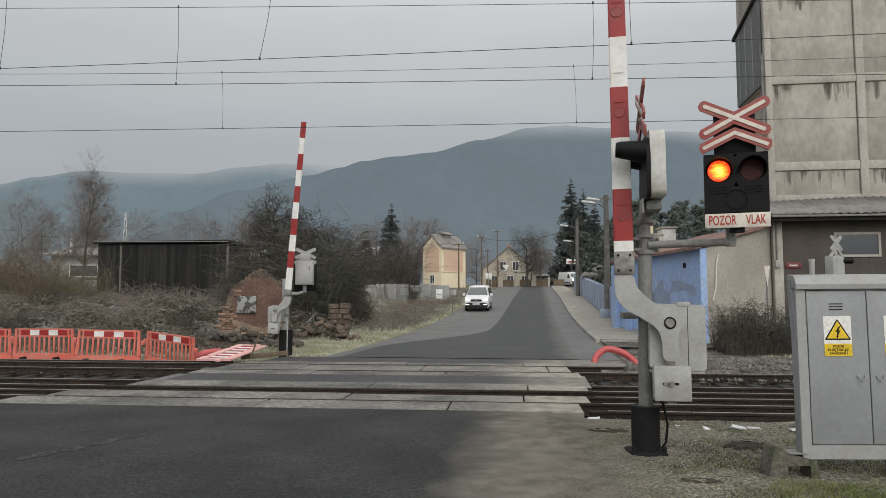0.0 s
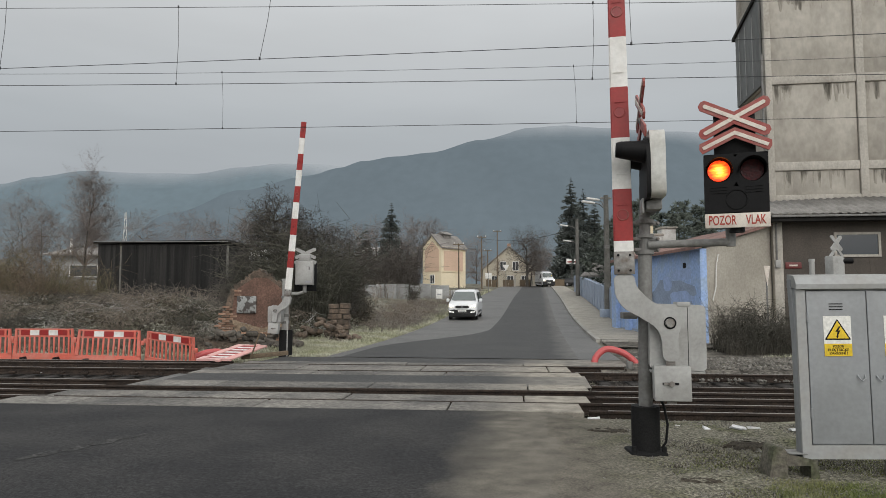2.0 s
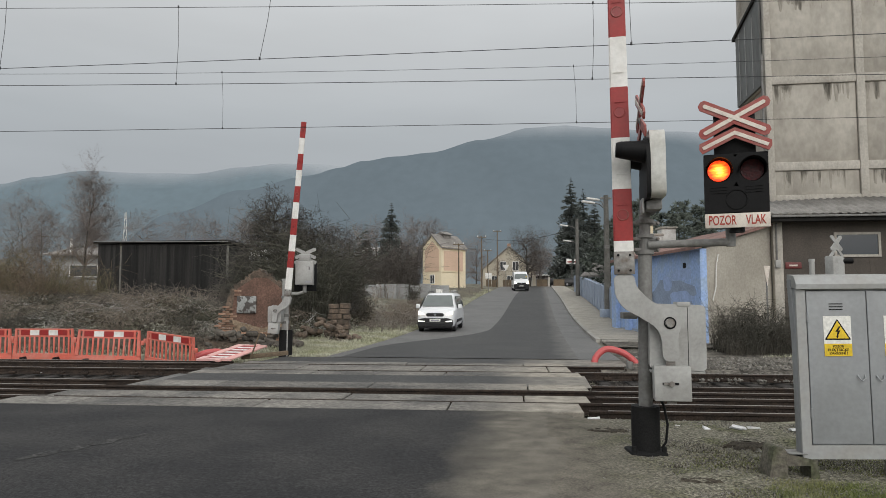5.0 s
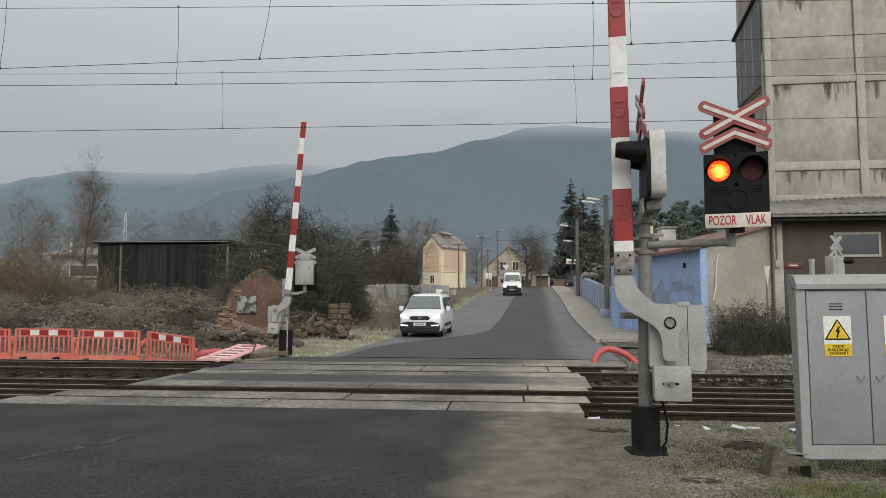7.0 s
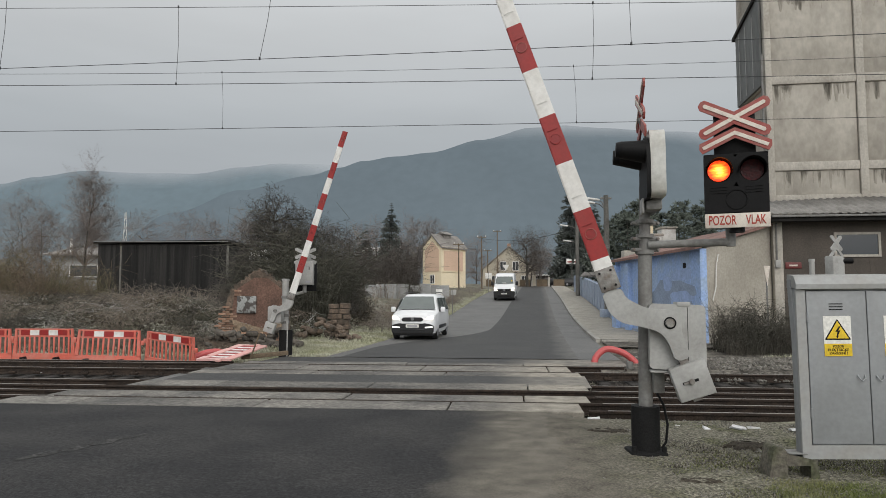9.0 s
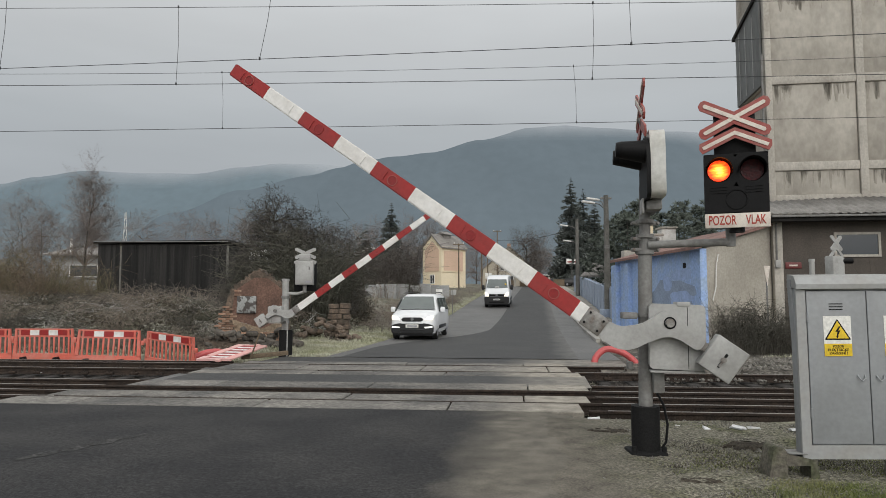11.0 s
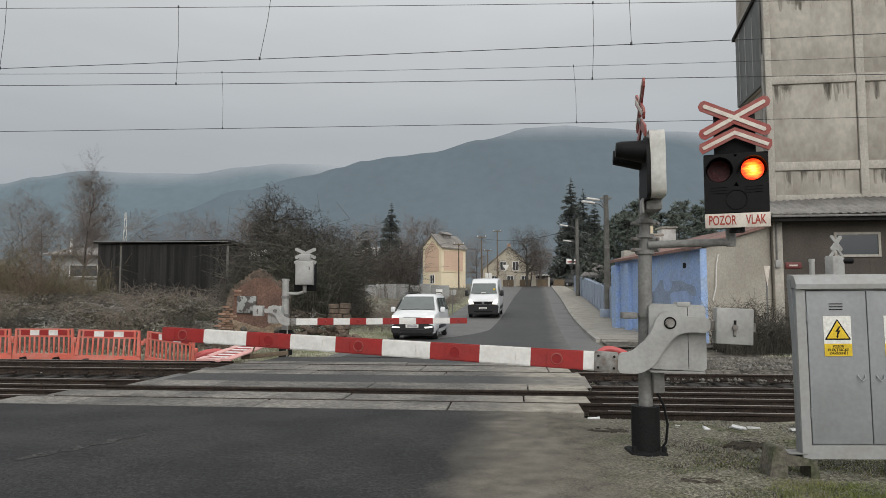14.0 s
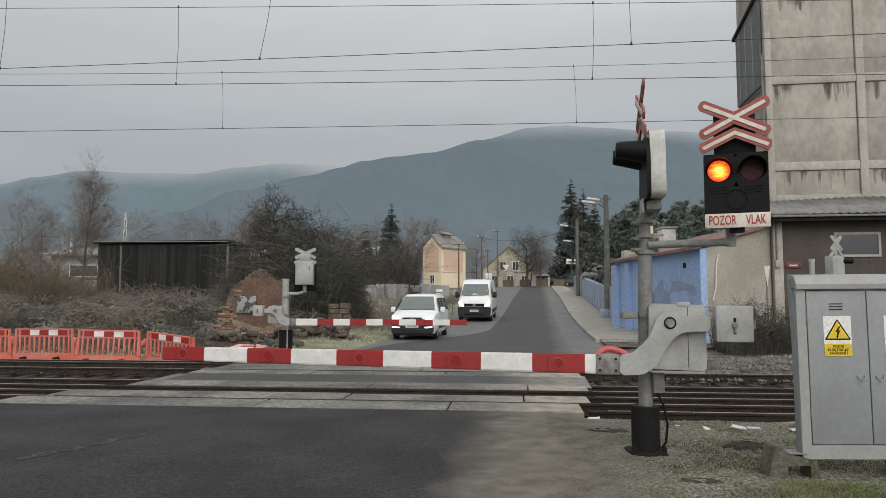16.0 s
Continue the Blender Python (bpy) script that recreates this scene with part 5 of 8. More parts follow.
def blue_patch(name, s, z, rs, rz, out, material, seed):
    rnd = random.Random(seed)
    bm = bmesh.new()
    k = 22
    rim = []
    for i in range(k):
        a = 2 * math.pi * i / k
        c, si = math.cos(a), math.sin(a)
        q = (abs(c) ** 4 + abs(si) ** 4) ** -0.25
        j = rnd.uniform(0.78, 1.08)
        rim.append(on_blue(s + rs * c * q * j, out, z + rz * si * q * j))
    v0 = [bm.verts.new(p) for p in rim]
    bm.faces.new(v0)
    part(name, bm, material, blue, smooth_angle=None)


blue_patch("bare_render", 6.9, 1.6, 2.3, 0.85, 0.006, GREY_BLUE, 1)
blue_patch("bare_render", 4.7, 1.0, 0.5, 0.9, 0.006, GREY_BLUE, 5)
blue_patch("flaking_paint", 7.9, 1.65, 1.1, 0.32, 0.011, PALE_BLUE, 2)
blue_patch("flaking_paint", 8.0, 2.6, 1.0, 0.22, 0.009, PALE_BLUE, 3)
blue_patch("flaking_paint", 6.6, 2.3, 0.5, 0.3, 0.009, PALE_BLUE, 4)
blue_patch("flaking_paint", 4.6, 2.9, 0.35, 0.4, 0.009, PALE_BLUE, 6)
bm = bmesh.new()
tube(bm, [(9.9, 24.92, 1.6), (10.05, 24.98, 2.1), (10.1, 25.02, 2.9), (10.2, 25.07, 3.3)], 0.02, 5)
part("crack_filler", bm, WHITE, blue)
# chimneys behind it
chimney = thing("chimney", pose(11.2, 36.0, 3.4), "flaking white rendered chimney stack", "chimney", "roof stacks")
boxpart("stack", chimney, WHITE, (-0.5, 0.35, -0.4, 0.4, 0.0, 1.6), 0.03)
boxpart("cap", chimney, CONCRETE, (-0.58, 0.43, -0.48, 0.48, 1.6, 1.72), 0.02)
tubepart("flue", chimney, CREAM, [(-0.1, 0, 1.7), (-0.1, 0, 2.5)], 0.12, 12)
stack2 = thing("chimney", pose(12.1, 36.6, 3.4), "flaking white rendered chimney stack", "chimney", "roof stacks")
boxpart("stack", stack2, WHITE, (-0.35, 0.4, -0.4, 0.4, 0.0, 2.05), 0.03)
boxpart("cap", stack2, CONCRETE, (-0.43, 0.48, -0.48, 0.48, 2.05, 2.15), 0.02)
stack3 = thing("chimney", pose(9.9, 36.2, 3.3), "grey rendered chimney stack", "chimney", "roof stacks")
boxpart("stack", stack3, CONCRETE, (-0.3, 0.3, -0.3, 0.3, 0.0, 0.95), 0.05)

# ---- the pavement and the blue fence ----
for v0, v1 in ((26.6, 140),):
    strip("pavement", [2.38, 4.45], spread([(26.6, 2), (140, 4)]), 0.1, PAVER, "paved footway beside the blue fence", "pavement")
kerb = thing("kerb", pose(0, 0, 0), "pale concrete kerb stones along the road", "kerb", kind="structure")
v = 26.6
while v < 110:
    bm = bmesh.new()
    a, b = rise(v), rise(v + 1.0)
    vs8 = [bm.verts.new(ROAD @ Vector((u, vv, z))) for vv, z0 in ((v, a), (v + 0.985, b)) for z in (z0 - 0.2, z0 + 0.115) for u in (2.2, 2.376)]
    for f in ((0, 1, 3, 2), (4, 6, 7, 5), (0, 4, 5, 1), (2, 3, 7, 6), (0, 2, 6, 4), (1, 5, 7, 3)):
        bm.faces.new([vs8[i] for i in f])
    part("kerb_stone", bm, KERB, kerb, smooth_angle=None)
    v += 1.0
for i in range(6):
    bm = bmesh.new()
    rbox(bm, 2.4 + i * 1.0, 3.385 + i * 1.0, 26.42, 26.58, -0.2, 0.115, 0.012, ROAD)
    part("kerb_stone", bm, KERB, kerb)
strip("forecourt", [2.4, 5, 8.4], [23.6, 25.0, 26.42], 0.03, GRAVEL_DIRT, "gritty broken asphalt before the outbuilding", "ground")

fence = thing("blue_fence", pose(0, 0, 0), "long faded blue rendered fence with grey posts", "fence")
v = 36.0
while v < 84:
    bm = bmesh.new()
    pts = [ROAD @ Vector((u, vv, z)) for vv, g in ((v, rise(v)), (v + 2.34, rise(v + 2.34))) for z in (g - 0.2, g + 1.95) for u in (4.5, 4.62)]
    q = [bm.verts.new(p) for p in pts]
    for f in ((0, 1, 3, 2), (4, 6, 7, 5), (0, 4, 5, 1), (2, 3, 7, 6), (0, 2, 6, 4), (1, 5, 7, 3)):
        bm.faces.new([q[i] for i in f])
    part("fence_panel", bm, BLUE_FENCE, fence, smooth_angle=None)
    bm = bmesh.new()
    g = rise(v)
    rbox(bm, 4.46, 4.68, v - 0.09, v + 0.02, g - 0.2, g + 2.05, 0.02, ROAD)
    part("fence_post", bm, BLUE_FENCE, fence)
    v += 2.36


# ---- poles and street lamps ----
POLE_GREY = mat("dark_concrete_pole", (0.17, 0.165, 0.15), 0.9, other=(0.11, 0.105, 0.095), scale=2, amount=0.8, fine=15, fine_amount=0.2)
def pole(x, y, top, r, label, group="utility poles"):
    z = zat(x, y)
    ob = thing("utility_pole", pose(x, y, z), label, "pole", group)
    tubepart("shaft", ob, POLE_GREY if r > 0.1 else TIMBER, [(0, 0, -0.2), (0, 0, top - z)], r * 1.2, 10, r * 0.8)
    return ob, top - z


def lamp_head(ob, z, dx, dy, up):
    tubepart("lamp_arm", ob, GREY_POST, [(0, 0, z), (dx * 0.5, dy * 0.5, z + up * 0.8), (dx, dy, z + up)], 0.035, 6)
    bm = bmesh.new()
    m = Matrix.Translation((dx, dy, z + up))
    rbox(bm, -0.75, 0.1, -0.16, 0.16, -0.09, 0.05, 0.05, m @ pose(0, 0, 0, 0, 8, 0))
    part("lamp_head", bm, WHITE, ob, "pale street lamp head")


p1, t1 = pole(10.42, 43.0, 8.3, 0.19, "grey concrete utility pole beside the blue fence")
boxpart("crossarm", p1, GREY_POST, (-0.35, 0.35, -0.06, 0.06, t1 - 0.25, t1 - 0.12), 0.01)
boxpart("footing", p1, BLUE_FENCE, (-0.45, 0.3, -0.35, 0.35, -0.2, 0.6), 0.05)
tubepart("collar", p1, GREY_POST, [(0, 0, t1 - 3.4), (0, 0, t1 - 3.2)], 0.2, 10)
lamp_head(p1, 6.9, -0.85, -0.2, 0.45)
lamp_head(p1, 6.75, -0.4, 0.5, 0.9)
p2, t2 = pole(13.9, 70.0, 10.0, 0.2, "grey concrete street lamp pole by the footway")
lamp_head(p2, 7.0, -1.0, 0, 0.35)
lamp_head(p2, 5.4, -0.7, 0, 0.35)
for x, y, top in ((1.95, 84, 8.7), (5.6, 98, 10.9), (7.8, 118, 10.4), (9.0, 112, 13.2)):
    ob, t = pole(x, y, top, 0.09 if y < 90 else 0.1, "slim dark timber line pole by the road")
    boxpart("crossarm", ob, TIMBER, (-0.7, 0.7, -0.05, 0.05, t - 0.2, t - 0.08))
    boxpart("insulator", ob, WHITE, (-0.62, -0.5, -0.06, 0.06, t - 0.08, t + 0.08))
    boxpart("insulator", ob, WHITE, (0.5, 0.62, -0.06, 0.06, t - 0.08, t + 0.08))
cable = thing("phone_cable", pose(0, 0, 0), "sagging dark line cable between poles", "cable")
for a, b, s in (((1.95, 84, 8.5), (5.6, 98, 10.6), 1.0), ((5.6, 98, 10.6), (14.0, 70, 9.2), 0.8), ((5.6, 98, 10.7), (9.0, 112, 12.8), 1.2)):
    bm = bmesh.new()
    a, b = Vector(a), Vector(b)
    tube(bm, [a.lerp(b, i / 16) - Vector((0, 0, s * 4 * (i / 16) * (1 - i / 16))) for i in range(17)], 0.025, 4)
    part("cable_span", bm, WIRE, cable)


# ---- houses up the road ----
def gable_house(name, m, w, d, eave, ridge, wall, roof, label, over=0.4):
    """A house with its gable towards -y; origin at the middle of the gable's foot."""
    ob = thing(name, m, label, "house", "village houses")
    bm = bmesh.new()
    slab(bm, [(-w / 2, -1.5), (w / 2, -1.5), (w / 2, eave), (0, ridge), (-w / 2, eave)], 0, d)
    part("wall", bm, wall, ob, smooth_angle=None)
    k = (ridge - eave) / (w / 2)
    for s in (-1, 1):
        bm = bmesh.new()
        e = w / 2 + over
        slab(bm, [(0, ridge + 0.02), (s * e, ridge - k * e + 0.02), (s * e, ridge - k * e + 0.22), (0, ridge + 0.25)], -over, d + over)
        part("roof_slope", bm, roof, ob, smooth_angle=None)
    return ob


def house_window(ob, x, z, w, h, y=-0.02, side=None):
    win = new("window")
    win.parent = ob
    if side is not None:
        win.matrix_local = side
    boxpart("pane", win, GLASS_DARK, (x - w / 2, x + w / 2, y - 0.03, y + 0.01, z - h / 2, z + h / 2))
    bm = bmesh.new()
    for dims in ((x - w / 2 - 0.1, x - w / 2, z - h / 2 - 0.1, z + h / 2 + 0.1), (x + w / 2, x + w / 2 + 0.1, z - h / 2 - 0.1, z + h / 2 + 0.1),
                 (x - w / 2, x + w / 2, z - h / 2 - 0.1, z - h / 2), (x - w / 2, x + w / 2, z + h / 2, z + h / 2 + 0.1), (x - 0.04, x + 0.04, z - h / 2, z + h / 2)):
        box(bm, dims[0], dims[1], y - 0.06, y, dims[2], dims[3])
    part("window_frame", bm, WHITE, win)


# tall cream house: its corner towards the crossing
tall = gable_house("cream_house", pose(-1.55, 95.5, zat(-1.6, 95.5), 0, 0, -42), 3.6, 5.2, 6.0, 7.7, CREAM, ROOF_GREY, "tall narrow cream plastered house with grey roof", 0.25)
bm = bmesh.new()
slab(bm, [(-1.35, 2.6), (1.35, 2.6), (1.35, 5.6), (0, 6.9), (-1.35, 5.6)], -0.05, 0.02)
part("peach_panel", bm, PEACH, tall, "peach painted panel")
boxpart("peach_panel", tall, PEACH, (1.79, 1.84, 0.5, 4.6, 2.7, 5.5), 0.0, "peach painted panel")
boxpart("cornice", tall, CREAM, (1.79, 2.0, -0.1, 5.3, 5.85, 6.05))
boxpart("string_course", tall, CREAM, (1.79, 1.9, 0.3, 4.8, 2.5, 2.62))
boxpart("vent_turret", tall, ROOF_GREY, (-0.6, 0.6, 1.9, 3.3, 7.2, 8.0))
bm = bmesh.new()
slab(bm, [(-0.9, 7.95), (0.9, 7.95), (0, 8.4)], 1.7, 3.5)
part("turret_roof", bm, ROOF_GREY, tall)
house_window(tall, 0.1, 1.5, 0.7, 1.1)
# beige gable house
GABLE_BEIGE = mat("faded_beige_plaster", (0.50, 0.45, 0.36), 0.9, scale=0.5, amount=0.4, fine=8, fine_amount=0.1)
far_house = gable_house("gable_house", pose(12.1, 124, zat(12, 124) - 0.2, 0, 0, -6), 9.6, 9, 3.3, 7.4, GABLE_BEIGE, ROOF_GREY, "beige gable-fronted house behind a picket fence")
for x in (-1.1, 1.2):
    house_window(far_house, x, 3.9, 1.0, 1.5)
for x in (-2.6, 0.2, 2.8):
    house_window(far_house, x, 1.4, 1.1, 1.3)
boxpart("chimney", far_house, BRICK, (-0.3, 0.3, 2.0, 2.6, 7.0, 8.2))
# low dark garage and boards at the road's end
garage = thing("garage", pose(21.5, 150, zat(21, 150)), "low dark garages at the end of the road", "garage")
boxpart("wall", garage, BLACK_WOOD, (-5, 9, 0, 5, -1, 2.6))
boxpart("roof", garage, WHITE, (-5.5, 9.5, -0.5, 5.5, 2.6, 2.9), 0.0, "pale frosted flat roof")
boxpart("garage_door", garage, GREY_WALL, (-3.6, -0.6, -0.05, 0.01, -0.6, 2.1))
for x, y in ((21.2, 127), (23.6, 127.5)):
    bd = thing("notice_board", pose(x, y, zat(x, y)), "white notice board on two legs", "notice board", "notice boards")
    boxpart("panel", bd, WHITE, (-0.8, 0.8, -0.05, 0.05, 0.2, 1.3), 0.02)
    boxpart("unreadable_line", bd, PLATE_GREY, (-0.6, 0.6, -0.056, -0.051, 0.7, 0.85))
    for s in (-0.7, 0.7):
        boxpart("leg", bd, TIMBER, (s - 0.06, s + 0.06, -0.04, 0.06, -0.2, 0.3))
for x, y, z in ((23.6, 124, 3.6),):
    bd = thing("advert_sign", pose(x, y, zat(x, y)), "white oblong roadside sign on a post", "sign")
    boxpart("panel", bd, WHITE, (-1.0, 1.1, -0.05, 0.05, 4.0, 5.0), 0.02)
    boxpart("red_line", bd, SIGN_RED, (-0.8, 0.9, -0.058, -0.052, 4.3, 4.55))
    boxpart("leg", bd, GREY_POST, (-0.06, 0.06, -0.04, 0.06, -0.2, 4.0))
# pale tipped dormer house behind the fence
shed2 = gable_house("white_dormer_shed", pose(17.5, 68, zat(17.5, 68), 0, 0, 20), 2.4, 4, 2.4, 3.4, WHITE, ROOF_GREY, "small white gabled shed behind the blue fence")
# picket fence before the beige house
picket = thing("picket_fence", pose(0, 0, 0), "dark picket fence with stone posts", "fence")
for i in range(15):
    x = 6.5 + i * 0.95
    y = 117 - 0.1 * i
    boxpart("post" if i % 3 == 0 else "picket_panel", picket, CONCRETE if i % 3 == 0 else TIMBER,
            (x, x + (0.35 if i % 3 == 0 else 0.9), y, y + 0.12, zat(x, y) - 0.3, zat(x, y) + (1.6 if i % 3 == 0 else 1.2)))


# ---- trees ----
def twig_mesh(name, segments, material, sides=3):
    """Branches as thin tapered prisms, from (a, b, ra, rb)."""
    verts, faces = [], []
    for a, b, ra, rb in segments:
        d = (b - a)
        if d.length < 1e-5:
            continue
        d.normalize()
        s = d.orthogonal().normalized()
        t = d.cross(s)
        k = len(verts)
        n = sides if ra < 0.05 else 6
        for p, r in ((a, ra), (b, rb)):
            for i in range(n):
                w = 2 * math.pi * i / n
                verts.append(p + (s * math.cos(w) + t * math.sin(w)) * r)
        for i in range(n):
            faces.append((k + i, k + (i + 1) % n, k + n + (i + 1) % n, k + n + i))
    me = bpy.data.meshes.new(name)
    me.from_pydata([tuple(v) for v in verts], [], faces)
    me.materials.append(material)
    return me


def grow(rnd, segs, p, d, length, r, level, bend, split, droop):
    """Adds a limb and its forks to segs."""
    steps = 4 if level > 1 else 3
    q = p
    for i in range(steps):
        d = (d + Vector((rnd.gauss(0, bend), rnd.gauss(0, bend), rnd.gauss(0, bend) - droop))).normalized()
        nxt = q + d * (length / steps)
        ra, rb = r * (1 - 0.75 * i / steps), r * (1 - 0.75 * (i + 1) / steps)
        segs.append((q.copy(), nxt.copy(), ra, max(0.004, rb)))
        q = nxt
        if level > 0 and i >= 0:
            for _ in range(split if i else split - 1):
                side = d.orthogonal().normalized()
                side.rotate(Matrix.Rotation(rnd.random() * 6.283, 3, d))
                nd = (d * rnd.uniform(0.35, 0.9) + side * rnd.uniform(0.5, 1.0)).normalized()
                grow(rnd, segs, q, nd, length * rnd.uniform(0.4, 0.65), max(0.006, rb * rnd.uniform(0.45, 0.7)), level - 1, bend, split, droop)


def bare_tree(name, x, y, h, trunk_h, r, seed, label, level=3, bend=0.16, split=2, droop=0.0, limbs=5, spread_k=0.6, upright=0.5, material=None, group="bare trees", base=None):
    rnd = random.Random(seed)
    z = zat(x, y) if base is None else base
    ob = thing(name, pose(x, y, z), label, "tree", group)
    trunk, segs = [], []
    p, d = Vector((0, 0, -0.2)), Vector((0, 0, 1))
    n = 6
    for i in range(n):
        d = (d + Vector((rnd.gauss(0, 0.05), rnd.gauss(0, 0.05), 0.1))).normalized()
        q = p + d * (h * 0.8 / n)
        trunk.append((p.copy(), q.copy(), r * (1 - 0.85 * i / n), r * (1 - 0.85 * (i + 1) / n)))
        if q.z > trunk_h:
            for _ in range(limbs):
                a = rnd.random() * 6.283
                nd = Vector((math.cos(a), math.sin(a), rnd.uniform(upright * 0.3, upright * 1.6))).normalized()
                grow(rnd, segs, q, nd, h * spread_k * rnd.uniform(0.45, 0.8) * (1 - 0.45 * i / n), r * 0.45 * (1 - 0.6 * i / n), level - 1, bend, split, droop)
        p = q
    grow(rnd, segs, p, d, h * 0.22, r * 0.2, level - 1, bend, split, droop)
    for nm, s, m in (("trunk", trunk, BARK), ("crown", segs, material or TWIG)):
        o = new(nm, twig_mesh(nm, s, m))
        o.parent = ob
    return ob


def spray(verts, faces, p, d, length, width, droop, rnd):
    """A flat needle-covered spray along d from p, in ragged side twigs."""
    n = 5
    side = d.cross(Vector((0, 0, 1))).normalized()
    for i in range(n):
        f = (i + 0.4) / n
        c = p + d * length * f + Vector((0, 0, -droop * length * f * f))
        for s in (-1, 1):
            w = width * (1 - 0.65 * f) * rnd.uniform(0.6, 1.2)
            tip = c + side * s * w + d * w * 0.5 + Vector((0, 0, -w * rnd.uniform(0.2, 0.7)))
            k = len(verts)
            g = length * 0.1
            verts.extend((c - d * g + Vector((0, 0, g * 0.4)), c + d * g, tip, c + Vector((0, 0, -g * 1.6))))
            faces.extend(((k, k + 1, k + 2), (k, k + 2, k + 3)))


def spruce(x, y, h, r, seed, label, material=None, gaps=0.15, group="conifers", clear=0.04, droop=0.35):
    rnd = random.Random(seed)
    z = zat(x, y)
    ob = thing("spruce_tree", pose(x, y, z), label, "conifer", group)
    tubepart("trunk", ob, BARK, [(0, 0, -0.2), (0.02, 0, h * 0.5), (0, 0, h)], h * 0.014, 7, 0.01)
    verts, faces = [], []
    levels_n = int(h * 3.8)
    for i in range(levels_n):
        f = clear + (1 - clear) * (i + rnd.random()) / levels_n
        reach = r * (1 - f) ** 0.85 * rnd.uniform(0.65, 1.12) + 0.12
        for j in range(10):
            if rnd.random() < gaps:
                continue
            a = rnd.random() * 6.283
            d = Vector((math.cos(a), math.sin(a), 0.25 - 0.35 * (1 - f)))
            q = reach * rnd.uniform(0.7, 1.1)
            spray(verts, faces, Vector((0, 0, f * h)), d, q, q * 0.2 + 0.1, droop, rnd)
            if q > 0.8:
                spray(verts, faces, Vector((0, 0, f * h)) + d * q * 0.45, d, q * 0.6, q * 0.22, droop * 1.2, rnd)
    me = bpy.data.meshes.new("crown")
    me.from_pydata([tuple(v) for v in verts], [], faces)
    me.materials.append(material or NEEDLE)
    o = new("crown", me)
    o.parent = ob
    return ob


def pine(x, y, h, r, seed, label, material=None):
    """A pine with a rounded, clumpy crown."""
    rnd = random.Random(seed)
    z = zat(x, y)
    ob = thing("pine_tree", pose(x, y, z), label, "conifer", "dark pines")
    tubepart("trunk", ob, BARK, [(0, 0, -0.2), (0.1, 0, h * 0.5), (0, 0, h * 0.95)], h * 0.016, 7, 0.03)
    verts, faces = [], []
    for _ in range(int(150 * h / 8)):
        f = 0.04 + 0.95 * rnd.random()
        env = r * math.sin(math.pi * min(1, (1.02 - f) * 0.95)) ** 0.6 if f < 1 else 0.2
        a = rnd.random() * 6.283
        q = env * rnd.uniform(0.35, 1.05)
        c = Vector((math.cos(a) * q, math.sin(a) * q, f * h + rnd.uniform(-0.2, 0.3)))
        s = rnd.uniform(0.35, 0.7)
        for _ in range(20):
            v = Vector((rnd.gauss(0, 1), rnd.gauss(0, 1), abs(rnd.gauss(0, 0.8)) - 0.2)).normalized()
            e = v.orthogonal().normalized() * s * 0.16
            b = c + v * s * 0.25
            t = c + v * s * rnd.uniform(0.7, 1.2)
            k = len(verts)
            verts.extend((b - e, b + e, t))
            faces.append((k, k + 1, k + 2))
    me = bpy.data.meshes.new("crown")
    me.from_pydata([tuple(v) for v in verts], [], faces)
    me.materials.append(material or NEEDLE)
    o = new("crown", me)
    o.parent = ob
    return ob


# Haze put into the colour: paler, greyer needles for the far spruces.
NEEDLE_FAR = mat("haze_paled_needles", (0.125, 0.14, 0.128), 0.9, other=(0.095, 0.108, 0.102), scale=0.5, island=0.2, bump=0)
APPLE_TWIG = mat("dark_apple_twigs", (0.085, 0.075, 0.066), 0.95, other=(0.05, 0.046, 0.04), scale=1, amount=0.8, island=0.3, bump=0)
# the old apple tree behind the ruin
bare_tree("apple_tree", -8.3, 33.0, 7.0, 1.3, 0.2, 21, "gnarled leafless old apple tree with drooping twigs", 4, 0.26, 2, 0.09, 11, 0.46, 0.7, APPLE_TWIG)
bare_tree("apple_tree", -6.3, 34.0, 6.2, 0.8, 0.16, 33, "gnarled leafless old apple tree with drooping twigs", 4, 0.28, 2, 0.16, 11, 0.58, 0.5, APPLE_TWIG)
bare_tree("apple_tree", -11.0, 38.0, 3.3, 0.8, 0.13, 35, "gnarled leafless old apple tree with drooping twigs", 4, 0.28, 2, 0.1, 5, 0.75, 0.4)
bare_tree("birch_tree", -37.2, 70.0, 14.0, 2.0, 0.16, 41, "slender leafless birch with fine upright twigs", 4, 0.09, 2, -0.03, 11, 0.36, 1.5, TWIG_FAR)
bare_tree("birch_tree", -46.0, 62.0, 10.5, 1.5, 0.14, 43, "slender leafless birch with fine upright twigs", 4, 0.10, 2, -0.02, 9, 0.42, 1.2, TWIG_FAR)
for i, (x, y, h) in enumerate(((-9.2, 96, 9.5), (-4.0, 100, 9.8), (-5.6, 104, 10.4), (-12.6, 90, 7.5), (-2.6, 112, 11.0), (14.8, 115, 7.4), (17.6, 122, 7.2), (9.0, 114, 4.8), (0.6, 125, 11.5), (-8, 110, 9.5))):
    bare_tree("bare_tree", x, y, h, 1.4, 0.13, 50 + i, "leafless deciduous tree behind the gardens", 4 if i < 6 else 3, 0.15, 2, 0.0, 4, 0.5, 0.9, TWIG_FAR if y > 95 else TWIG)
